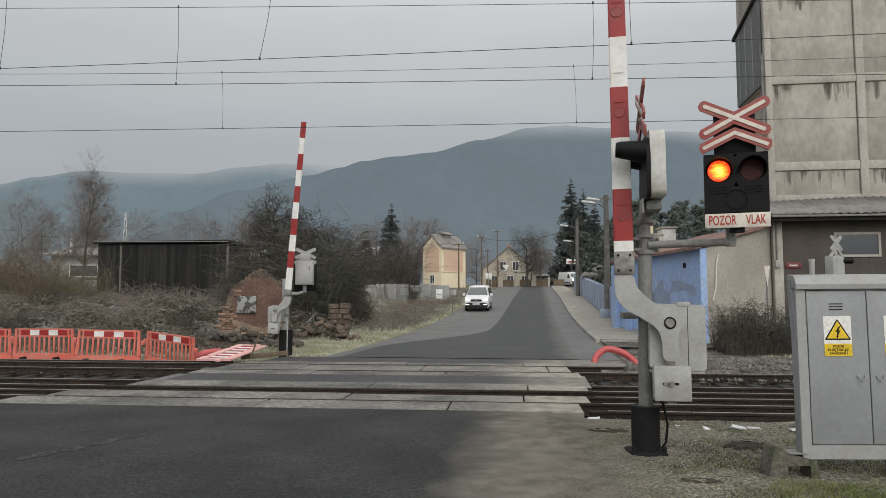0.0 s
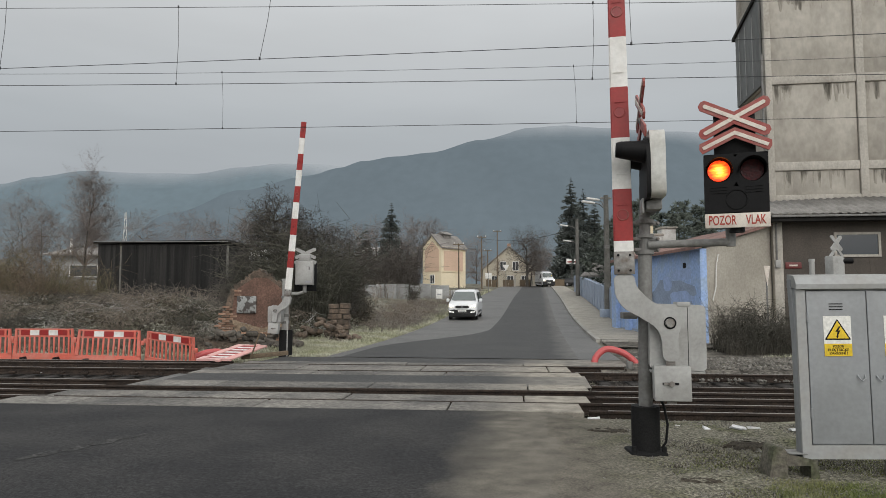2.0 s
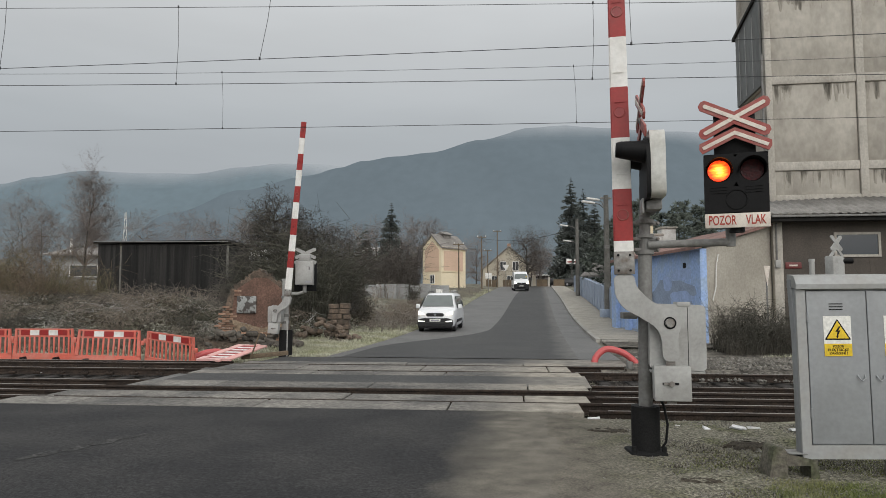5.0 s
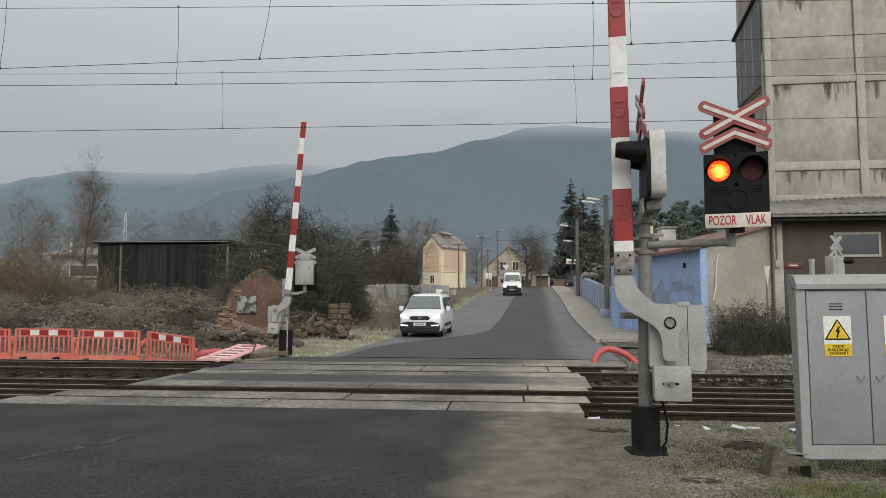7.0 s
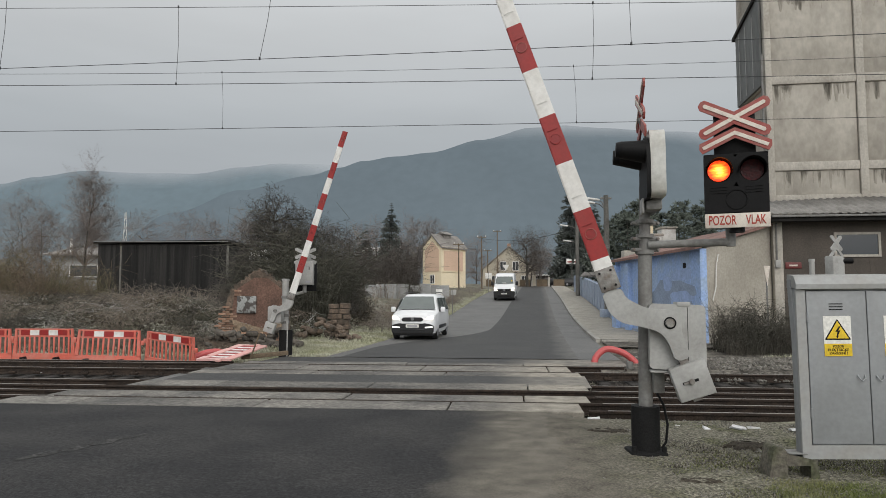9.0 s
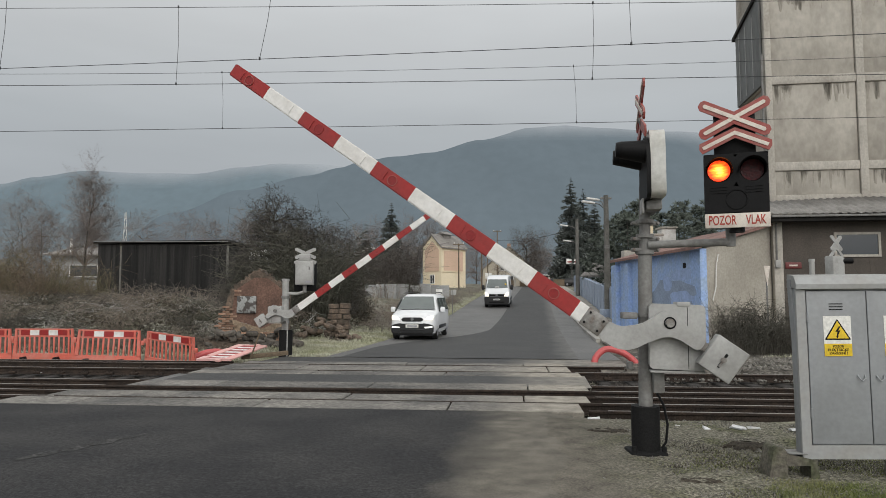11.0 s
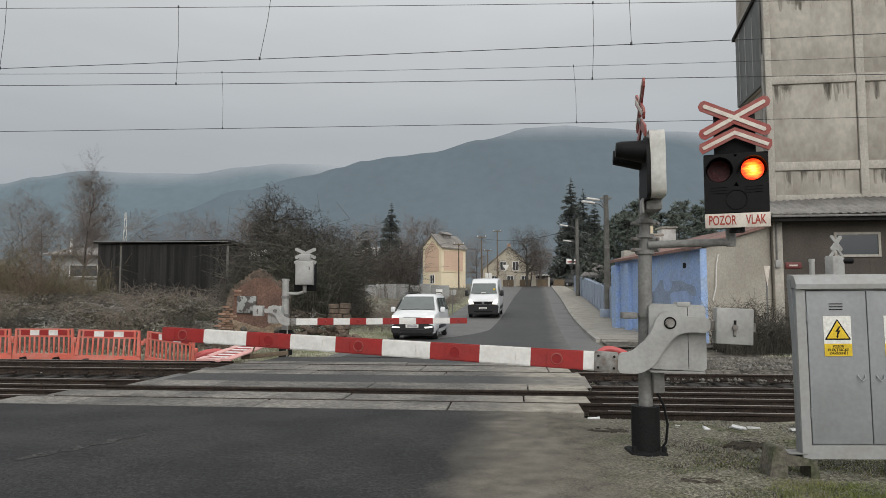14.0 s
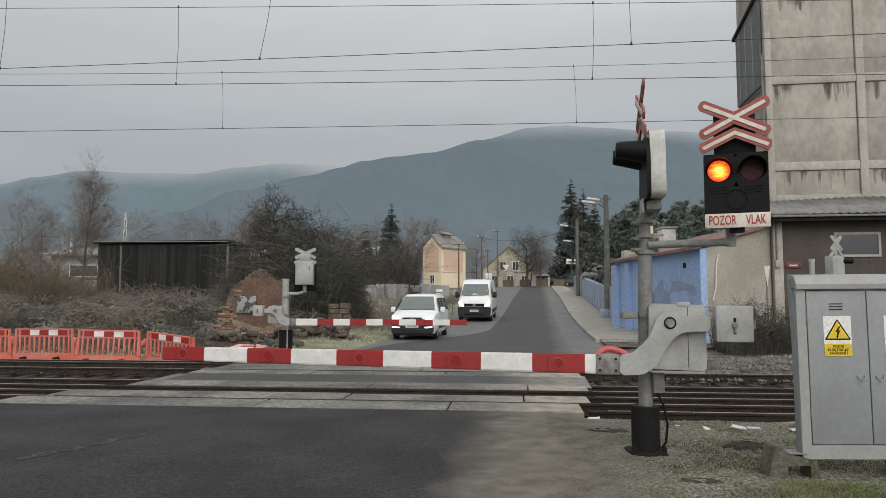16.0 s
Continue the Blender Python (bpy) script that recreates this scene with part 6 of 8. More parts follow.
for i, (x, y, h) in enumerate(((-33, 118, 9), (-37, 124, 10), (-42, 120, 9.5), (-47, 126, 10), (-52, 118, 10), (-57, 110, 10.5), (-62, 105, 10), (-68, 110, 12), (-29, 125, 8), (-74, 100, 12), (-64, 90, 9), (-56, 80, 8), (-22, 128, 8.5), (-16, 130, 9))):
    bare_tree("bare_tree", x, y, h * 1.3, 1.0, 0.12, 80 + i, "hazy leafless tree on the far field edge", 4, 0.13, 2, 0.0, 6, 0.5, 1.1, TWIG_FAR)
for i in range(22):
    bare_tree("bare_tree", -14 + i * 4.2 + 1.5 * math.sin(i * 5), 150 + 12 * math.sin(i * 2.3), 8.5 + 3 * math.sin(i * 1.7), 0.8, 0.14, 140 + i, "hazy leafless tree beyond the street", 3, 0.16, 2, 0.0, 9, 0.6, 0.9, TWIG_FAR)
bare_tree("garden_tree", 14.0, 113.0, 9.5, 1.6, 0.26, 77, "spreading leafless garden tree before the beige house", 4, 0.2, 2, 0.0, 6, 0.62, 0.7, TWIG)
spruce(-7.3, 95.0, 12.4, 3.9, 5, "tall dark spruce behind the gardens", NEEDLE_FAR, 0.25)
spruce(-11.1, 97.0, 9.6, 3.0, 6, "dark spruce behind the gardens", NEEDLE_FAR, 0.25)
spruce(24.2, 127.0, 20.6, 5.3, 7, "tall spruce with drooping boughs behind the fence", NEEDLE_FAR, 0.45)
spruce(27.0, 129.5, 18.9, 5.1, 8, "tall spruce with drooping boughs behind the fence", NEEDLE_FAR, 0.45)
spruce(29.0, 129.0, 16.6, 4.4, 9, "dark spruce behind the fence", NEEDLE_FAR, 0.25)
for i, (x, y, h) in enumerate(((17.2, 63, 7.6), (19.0, 66, 9.4), (21.0, 70, 9.8), (22.6, 68, 8.6), (24.4, 70, 9.2), (26.4, 74, 10.0), (28.4, 74, 9.6), (20.0, 75, 9.0), (30.5, 78, 10.4), (15.9, 66, 6.5), (18.1, 72, 8.0))):
    pine(x, y, h, 2.3, 60 + i, "dark dense pine beyond the outbuilding")


# ---- dead scrub, brambles and grass ----
def canes(name, material, label, category, region, count, h, arch, seed, r=0.008, steps=3, clump=1):
    """Arching dead stems over a stretch of the land; region gives (u, v, scale) or None. clump: stems that spring from one root."""
    rnd = random.Random(seed)
    segs = []
    for _ in range(count // clump):
        got = region(rnd)
        if not got:
            continue
        u0, v0, k = got
        size = rnd.uniform(0.55, 1.25)
        for _ in range(clump):
            u, v = (u0 + rnd.gauss(0, 0.22), v0 + rnd.gauss(0, 0.22)) if clump > 1 else (u0, v0)
            p = ROAD @ Vector((u, v, 0))
            p.z = ground_height(u, v) - 0.03
            a = rnd.random() * 6.283
            bow = arch * rnd.uniform(0.5, 1.5)
            out = Vector((math.cos(a), math.sin(a), 0))
            hh = h * k * size * rnd.uniform(0.5, 1.15)
            q = p
            for i in range(steps):
                f = (i + 1) / steps
                nxt = p + Vector((0, 0, hh * math.sin(f * (1.2 + bow)))) + out * hh * bow * f * f + Vector((rnd.gauss(0, 0.06), rnd.gauss(0, 0.06), rnd.gauss(0, 0.05))) * hh
                segs.append((q, nxt, r * (1 - 0.6 * i / steps), r * (1 - 0.6 * (i + 1) / steps)))
                for _ in range(2 if clump > 1 else 1):
                    if rnd.random() < 0.7:
                        b = nxt + Vector((rnd.gauss(0, 0.22), rnd.gauss(0, 0.22), rnd.gauss(0.02, 0.16))) * hh
                        segs.append((nxt, b, r * 0.6, r * 0.3))
                q = nxt
    return tagged(new(name, twig_mesh(name, segs, material)), label, category, kind="stuff")


def patch(u0, u1, v0, v1, tops=None, seed=0, keep=0.0):
    def region(rnd):
        u, v = rnd.uniform(u0, u1), rnd.uniform(v0, v1)
        k = 0.75 + 0.7 * noise.noise(Vector((u * 0.35, v * 0.35, seed)))
        return (u, v, max(0.25, k)) if k > keep else None
    return region


BRAMBLE_PALE = mat("frosted_dead_stems", (0.27, 0.25, 0.22), 0.95, other=(0.16, 0.13, 0.11), scale=0.6, amount=0.8, island=0.4, bump=0)
FROST = mat("hoar_frosted_stems", (0.46, 0.45, 0.43), 0.95, other=(0.3, 0.29, 0.26), scale=0.6, amount=0.8, island=0.3, bump=0)
BRAMBLE_DARK = mat("dark_bramble", (0.07, 0.066, 0.053), 0.95, other=(0.12, 0.108, 0.088), scale=0.6, amount=0.8, island=0.5, bump=0)
RUSSET = mat("russet_twigs", (0.17, 0.125, 0.095), 0.95, other=(0.15, 0.14, 0.07), scale=0.4, amount=0.8, island=0.4, bump=0)
canes("brambles", BRAMBLE, "brown tangled dead brambles on the bank", "brambles", patch(-40, -10, 24, 44, seed=1), 6500, 1.15, 0.9, 101, 0.010, 4, 26)
canes("brambles", BRAMBLE_DARK, "dark tangled dead brambles on the bank", "brambles", patch(-40, -10.2, 23.5, 42, seed=2, keep=0.5), 8000, 1.0, 0.9, 102, 0.012, 3, 30)
canes("brambles", BRAMBLE_PALE, "frost-whitened dead stems on the bank", "brambles", patch(-40, -9, 22, 46, seed=3, keep=0.45), 3200, 0.95, 1.0, 103, 0.009, 4, 14)
canes("brambles", FROST, "white hoar-frosted stems on the bank", "brambles", patch(-40, -9, 22, 46, seed=14, keep=0.6), 1300, 1.0, 1.1, 113, 0.007, 4, 8)
canes("brambles", BRAMBLE_DARK, "dark low brambles at the bank's foot", "brambles", patch(-30, -9.5, 21.5, 26, seed=15, keep=0.6), 3200, 0.6, 0.9, 114, 0.010, 3, 24)
canes("brambles", BRAMBLE, "brown dead brambles in the waste ground", "brambles", patch(-75, -12, 44, 66, seed=4), 3000, 1.5, 0.6, 104, 0.016)
canes("thicket", BRAMBLE_DARK, "dark overgrown thicket under the apple trees", "thicket", patch(-13.0, -9.6, 28.5, 36, seed=5), 3000, 2.1, 0.6, 105, 0.012)
canes("thicket", IVY, "dark evergreen thicket under the apple trees", "thicket", patch(-13.5, -9.3, 28.5, 37, seed=6), 3400, 3.2, 0.5, 106, 0.016)
canes("brambles", BRAMBLE, "brown dead brambles along the road verge", "brambles", patch(-10.5, -7.0, 33, 60, seed=7), 2200, 0.65, 0.9, 107, 0.012, 3, 20)
canes("brambles", BRAMBLE_PALE, "frost-whitened stems along the road verge", "brambles", patch(-10.0, -6.6, 30, 90, seed=8), 2800, 0.6, 0.9, 108, 0.010, 3, 10)
canes("bushes", RUSSET, "russet leafless bushes at the field edge", "bushes", patch(-46, -33, 40, 50, seed=9), 2600, 4.2, 0.35, 109, 0.016, 4)
canes("bushes", BRAMBLE_DARK, "dark leafless shrubs before the warehouse", "bushes", patch(5.7, 11.8, 21.4, 23.8, seed=10), 4200, 1.5, 0.3, 110, 0.008, 4)
canes("bushes", TWIG, "dense bare shrubs behind the wall", "bushes", patch(-21, -13, 66, 76, seed=12), 2200, 4.2, 0.4, 111, 0.025, 4)
canes("bushes", BRAMBLE_DARK, "dark creeper hanging over the old wall", "bushes", patch(-10.5, -10.1, 55, 57, seed=13), 120, 1.7, 0.5, 112, 0.02)


def leafy(name, material, label, category, region, count, wide, tall, leaves, leaf, seed):
    """Low domes of small dead and evergreen leaves over a stretch of the land."""
    rnd = random.Random(seed)
    verts, faces = [], []
    for _ in range(count):
        got = region(rnd)
        if not got:
            continue
        u, v, k = got
        c = ROAD @ Vector((u, v, 0))
        c.z = ground_height(u, v)
        w, t = wide * rnd.uniform(0.6, 1.3), tall * k * rnd.uniform(0.6, 1.25)
        for _ in range(leaves):
            d = Vector((rnd.gauss(0, 1), rnd.gauss(0, 1), abs(rnd.gauss(0, 1)))).normalized() * rnd.uniform(0.55, 1.05)
            p = c + Vector((d.x * w, d.y * w, d.z * t))
            a = Vector((rnd.gauss(0, 1), rnd.gauss(0, 1), rnd.gauss(0, 0.6))).normalized()
            b = a.orthogonal().normalized()
            b.rotate(Matrix.Rotation(rnd.random() * 6.283, 3, a))
            size = leaf * rnd.uniform(0.6, 1.5)
            i = len(verts)
            verts.extend((p - a * size, p + b * size * 0.45, p + a * size, p - b * size * 0.45))
            faces.append((i, i + 1, i + 2, i + 3))
    me = bpy.data.meshes.new(name)
    me.from_pydata([tuple(v) for v in verts], [], faces)
    me.materials.append(material)
    return tagged(new(name, me), label, category, kind="stuff")


DEAD_LEAF = mat("dark_bramble_leaves", (0.07, 0.068, 0.046), 0.9, other=(0.115, 0.092, 0.066), scale=0.5, amount=0.9, island=0.5, bump=0)
FROST_LEAF = mat("frosted_leaves", (0.30, 0.295, 0.245), 0.95, other=(0.17, 0.165, 0.11), scale=0.7, amount=0.9, island=0.4, bump=0)
RUSSET_LEAF = mat("russet_dead_growth", (0.17, 0.125, 0.10), 0.95, other=(0.11, 0.085, 0.068), scale=0.5, amount=0.9, island=0.4, bump=0)
leafy("brambles", DEAD_LEAF, "dark leafy bramble mass on the bank", "brambles", patch(-27, -9.6, 25.0, 36, seed=31, keep=0.35), 1150, 0.8, 1.05, 150, 0.06, 301)
leafy("brambles", RUSSET_LEAF, "russet dead growth on the bank", "brambles", patch(-44, -18, 27, 44, seed=32, keep=0.6), 420, 0.9, 0.9, 130, 0.07, 302)
leafy("brambles", FROST_LEAF, "frost-rimmed low growth at the bank's foot", "brambles", patch(-26, -9, 23.5, 33, seed=33, keep=0.55), 380, 0.6, 0.7, 90, 0.05, 303)
leafy("thicket", DEAD_LEAF, "dark creeper thicket under the apple trees", "thicket", patch(-14.0, -9.6, 30, 37, seed=34), 170, 0.9, 2.6, 420, 0.07, 304)


def blades(name, material, label, region, count, h, seed, w=0.006):
    rnd = random.Random(seed)
    verts, faces = [], []
    for _ in range(count):
        got = region(rnd)
        if not got:
            continue
        u, v, k = got
        p = ROAD @ Vector((u, v, 0))
        p.z = (ground_height(u, v) if v > 9 else -0.03) - 0.01
        for _ in range(4):
            a = rnd.random() * 6.283
            lean_v = Vector((math.cos(a), math.sin(a), 0)) * h * k * rnd.uniform(0.1, 0.9)
            s = Vector((-math.sin(a), math.cos(a), 0)) * w
            b = p + Vector((rnd.gauss(0, 0.03), rnd.gauss(0, 0.03), 0))
            i = len(verts)
            verts.extend((b - s, b + s, b + lean_v + Vector((0, 0, h * k * rnd.uniform(0.4, 1.0)))))
            faces.append((i, i + 1, i + 2))
    me = bpy.data.meshes.new(name)
    me.from_pydata([tuple(v) for v in verts], [], faces)
    me.materials.append(material)
    return tagged(new(name, me), label, "grass", kind="stuff")


MOSS = mat("moss_tufts", (0.15, 0.18, 0.055), 0.95, other=(0.20, 0.195, 0.09), scale=1.2, amount=0.9, island=0.35, bump=0)
DEAD_SHORT = mat("short_dead_grass", (0.40, 0.38, 0.315), 0.95, other=(0.19, 0.18, 0.12), scale=1.0, amount=0.9, island=0.45, bump=0)
SOIL_CRUMB = mat("dark_soil_crumbs", (0.05, 0.044, 0.035), 0.95, other=(0.12, 0.108, 0.088), scale=1.5, amount=0.8, island=0.4, bump=0)
blades("grass", DRY_GRASS, "frosty pale dry grass on the bank", patch(-30, -7.6, 20.6, 30, seed=21), 22000, 0.24, 201, 0.009)
blades("grass", DRY_GRASS, "long frosted grass behind the works", patch(-24, -8.0, 23.0, 26.0, seed=29, keep=0.4), 12000, 0.42, 209, 0.01)
blades("grass", DRY_GRASS, "short frosted grass over the road's edge", patch(-6.35, -5.75, 19.4, 60, seed=30, keep=0.5), 5000, 0.09, 210, 0.008)
blades("grass", DRY_GRASS, "frosty pale dry grass along the road", patch(-9.8, -6.05, 19.4, 34, seed=22), 17000, 0.24, 202, 0.008)
blades("grass", DRY_GRASS, "frosty pale dry grass along the road", patch(-10.5, -6.1, 34, 95, seed=23), 12000, 0.3, 203, 0.014)
blades("grass", MOSS, "low moss and grass tufts by the cabinet", patch(1.0, 5.5, 3.0, 8.2, seed=24, keep=0.62), 14000, 0.032, 204, 0.004)
blades("grass", MOSS, "bright green grass under the cabinet", patch(2.0, 4.6, 4.4, 6.6, seed=25), 9000, 0.06, 205, 0.004)
blades("grass", DEAD_SHORT, "short frosted dead grass on the verge", patch(0.75, 6.0, 3.5, 9.6, seed=27, keep=0.35), 15000, 0.028, 207, 0.005)
blades("grass", SOIL_CRUMB, "dark soil crumbs and dead stalks on the verge", patch(0.7, 6.0, 3.5, 9.6, seed=28, keep=0.5), 14000, 0.03, 208, 0.009)
blades("grass", DRY_GRASS, "dry grass tufts in the yard", patch(3.0, 12, 20.5, 24, seed=26, keep=0.7), 2500, 0.12, 206, 0.006)


EARTH = mat("dug_brown_earth", (0.10, 0.078, 0.06), 0.95, other=(0.055, 0.044, 0.035), scale=1.6, amount=0.9, fine=10, fine_amount=0.5, bump=1.0, bump_scale=14, specular=0.15)
setting("spoil_bank", sheet(spread([(-30, 0.35), (-8.4, 0.35)]), spread([(20.6, 0.25), (24.0, 0.25)]),
                            lambda u, v: ground_height(u, v) - 0.06 + (0.36 + 0.2 * noise.noise(Vector((u * 0.5, v * 0.5, 3)))) * smooth((v - 20.6) / 1.2) * smooth((24.0 - v) / 1.2) * smooth((-8.4 - u) / 1.5)
                            + 0.14 * noise.noise(Vector((u * 2.4, v * 2.4, 8))) * smooth((v - 20.7) / 0.5) * smooth((23.9 - v) / 0.5) * smooth((-8.5 - u) / 0.8)),
        EARTH, "low bank of dug brown earth behind the works barriers", "ground")


# ---- left of the road: wall, shed, low house ----
old_wall = thing("old_concrete_wall", pose(0, 0, 0), "leaning grey concrete panel wall with gaps", "wall")
rnd = random.Random(9)
x, y = -6.9, 60.0
while x < 0.3:
    w = rnd.uniform(0.75, 1.25)
    if not -3.9 < x < -3.3:
        z = zat(x, y)
        bm = bmesh.new()
        rbox(bm, 0, w - 0.03, -0.05, 0.05, -0.5, 1.75 + rnd.uniform(-0.12, 0.12) - 0.03 * (x + 7), 0.02, pose(x, y, z, rnd.uniform(-3, 3), rnd.uniform(-1.5, 1.5), 0))
        part("wall_panel", bm, GREY_WALL, old_wall)
    x += w
    y += w * 0.55
plate = thing("road_sign", pose(-0.35, 58, zat(-0.4, 58)), "small white road sign on a thin post", "road sign", "road signs")
boxpart("sign_plate", plate, WHITE, (-0.25, 0.3, -0.02, 0.0, 0.55, 1.35), 0.02)
boxpart("unreadable_line", plate, PLATE_GREY, (-0.15, 0.2, -0.024, -0.021, 0.85, 0.95))
tubepart("post", plate, GREY_POST, [(0, 0.03, -0.3), (0, 0.03, 1.4)], 0.03, 6)
post2 = thing("road_sign", pose(0.65, 47, zat(0.6, 47)), "thin grey sign post at the verge", "road sign", "road signs")
tubepart("post", post2, GREY_POST, [(0, 0, -0.3), (0, 0, 1.75)], 0.03, 6)
boxpart("sign_plate", post2, GREY_PAINT, (-0.12, 0.25, -0.02, 0.0, 1.4, 1.75), 0.01)
post3 = thing("road_sign", pose(5.7, 85, zat(5.7, 85)), "white square sign by the far verge", "road sign", "road signs")
tubepart("post", post3, GREY_POST, [(0, 0, -0.3), (0, 0, 2.6)], 0.04, 6)
boxpart("sign_plate", post3, WHITE, (-0.4, 0.4, -0.03, 0.0, 1.7, 2.4), 0.02)
post4 = thing("road_sign", pose(9.0, 97, zat(9, 97)), "pale triangular give-way sign seen from afar", "road sign", "road signs")
tubepart("post", post4, GREY_POST, [(0, 0, -0.3), (0, 0, 2.8)], 0.04, 6)
bm = bmesh.new()
slab(bm, [(-0.5, 3.5), (0.5, 3.5), (0, 2.65)], -0.03, 0.0)
part("sign_plate", bm, WHITE, post4)

shed = thing("board_shed", pose(-30.6, 60.0, zat(-25, 60)), "long blackened timber board shed with flat roof", "shed")
boxpart("core", shed, BLACK_WOOD, (0.1, 11.4, 0.06, 7, -1, 5.5))
rnd = random.Random(12)
x = 0.0
while x < 11.3:
    w = rnd.uniform(0.16, 0.3)
    boxpart("board", shed, BLACK_WOOD, (x, x + w - 0.015, 0.0, 0.05, rnd.uniform(-1, -0.8), 5.45))
    x += w
bm = bmesh.new()
slab(bm, [(-0.3, 5.5), (11.7, 5.66), (11.7, 5.84), (-0.3, 5.68)], -0.3, 7.4)
part("roof", bm, BLACK_WOOD, shed, "dark felted flat roof with pale edge", smooth_angle=None)
boxpart("roof_edge", shed, GREY_WALL, (-0.3, 11.6, -0.34, -0.305, 5.66, 5.72))
boxpart("pale_board", shed, POLE_GREY, (1.95, 2.1, -0.02, -0.003, -0.6, 5.3))
boxpart("pale_board", shed, POLE_GREY, (11.42, 11.6, -0.1, 0.05, 2.5, 5.3))
low = thing("low_house", pose(-51.0, 88.0, zat(-45, 88) + 1.2, 0, 0, 4), "long low grey house with a shallow roof", "house")
boxpart("wall", low, GREY_WALL, (0, 20, 0, 7, -1, 3.9))
bm = bmesh.new()
slab(bm, [(-0.8, 3.9), (0.7, 4.2), (7.6, 4.2 + 1.2), (7.6, 5.2), (-0.8, 3.75)], -0.9, 20.5, Matrix.Rotation(radians(90), 4, "Z") @ Matrix.Scale(-1, 4, (0, 1, 0)))
part("roof", bm, ROOF_GREY, low, smooth_angle=None)
for x in (4.2, 12.5):
    house_window(low, x, 1.8, 3.4, 1.4)
tubepart("flue", low, WHITE, [(1.8, 1.5, 4), (1.8, 1.5, 6.2)], 0.18, 8)
boxpart("fence_rail", low, BLACK_WOOD, (5, 14, -2, -1.9, 0.6, 0.75))
white_roof = thing("frosted_roof_hall", pose(-31.0, 105, zat(-31, 105)), "low hall with a frost-white roof", "hall")
boxpart("wall", white_roof, GREY_WALL, (0, 11, 0, 5, -1, 5.2))
bm = bmesh.new()
slab(bm, [(-0.5, 5.2), (11, 5.2), (10.4, 6.1), (0.4, 6.1)], -0.4, 5.4)
part("roof", bm, WHITE, white_roof, "frost-white sheet roof", smooth_angle=None)
white_roof2 = thing("frosted_roof_hall", pose(-13.6, 118, zat(-13, 118)), "distant house with a frost-white roof", "hall")
boxpart("wall", white_roof2, GREY_WALL, (0, 5, 0, 5, -1, 6.2))
boxpart("roof", white_roof2, WHITE, (-0.4, 5.4, -0.4, 5.4, 6.2, 6.9), 0.1, "frost-white sheet roof")
mast_far = thing("lattice_mast", pose(-66, 140, zat(-66, 140)), "distant white lattice mast", "mast")
for s in (-1, 1):
    tubepart("leg", mast_far, WHITE, [(s * 0.7, 0, 0), (s * 0.12, 0, 15.6)], 0.06, 4)
for i in range(7):
    tubepart("brace", mast_far, WHITE, [(-0.7 + 0.08 * i, 0, 2.2 * i), (0.65 - 0.08 * i, 0, 2.2 * i + 2.2)], 0.05, 4)


# ---- the ruined brick wall ----
SANDY = mat("sandy_plaster", (0.30, 0.23, 0.16), 0.95, other=(0.12, 0.09, 0.065), scale=2, amount=0.8, fine=20, fine_amount=0.3)
ruin = thing("ruined_wall", pose(-5.5, 23.9, 0.0, 0, 0, 2), "crumbling brick and plaster remnant of a wall", "ruin")
outline = [(0.05, -0.1), (0.05, 1.9), (-0.05, 2.05), (-0.12, 1.95), (-0.25, 2.25), (-0.45, 2.3), (-0.6, 2.5), (-0.8, 2.62), (-1.0, 2.68), (-1.2, 2.6), (-1.4, 2.45), (-1.55, 2.3), (-1.75, 2.2), (-1.95, 2.0),
           (-2.05, 1.8), (-2.1, 1.3), (-2.15, 1.0), (-2.35, 0.5), (-2.5, -0.1)]
rough_rnd = random.Random(17)
jagged = []
for (xa, za), (xb, zb) in zip(outline, outline[1:]):
    for f in (0.0, 0.33, 0.66):
        k = 0.0 if za < 0 or zb < 0 else 1.0
        jagged.append((xa + (xb - xa) * f + k * rough_rnd.uniform(-0.06, 0.06), za + (zb - za) * f + k * rough_rnd.uniform(-0.08, 0.06)))
jagged.append(outline[-1])
bm = bmesh.new()
slab(bm, jagged, 0.06, 0.42)
part("core", bm, RUIN_CORE, ruin)
bm = bmesh.new()
slab(bm, [(0.0, 0.9), (0.0, 1.75), (-0.3, 2.1), (-0.7, 2.4), (-1.15, 2.4), (-1.45, 2.2), (-1.8, 1.95), (-1.9, 1.3), (-1.85, 0.8), (-1.0, 0.55), (-0.3, 0.75)], 0.03, 0.062)
part("plaster", bm, RUIN_PLASTER, ruin, "peeling dark brown plaster")
bm = bmesh.new()
slab(bm, [(-0.2, 0.35), (-0.15, 0.95), (-0.8, 0.62), (-1.3, 0.75), (-1.9, 0.95), (-1.75, 0.4), (-1.0, 0.5)], 0.02, 0.06)
part("plaster_patch", bm, SANDY, ruin, "paler sandy plaster patch")
TIN = mat("rusty_flaking_tin", (0.30, 0.31, 0.30), 0.6, other=(0.07, 0.06, 0.055), scale=5, amount=1.0, fine=25, fine_amount=0.2, low=0.5, high=0.56)
tin = boxpart("tin_box", ruin, TIN, (-1.72, -1.05, -0.06, 0.03, 1.15, 1.75), 0.02, "rusty grey tin meter box")
boxpart("tin_lid", tin, TIN, (-1.69, -1.08, -0.075, -0.061, 1.18, 1.72), 0.005)
brick_me = None
rnd = random.Random(7)
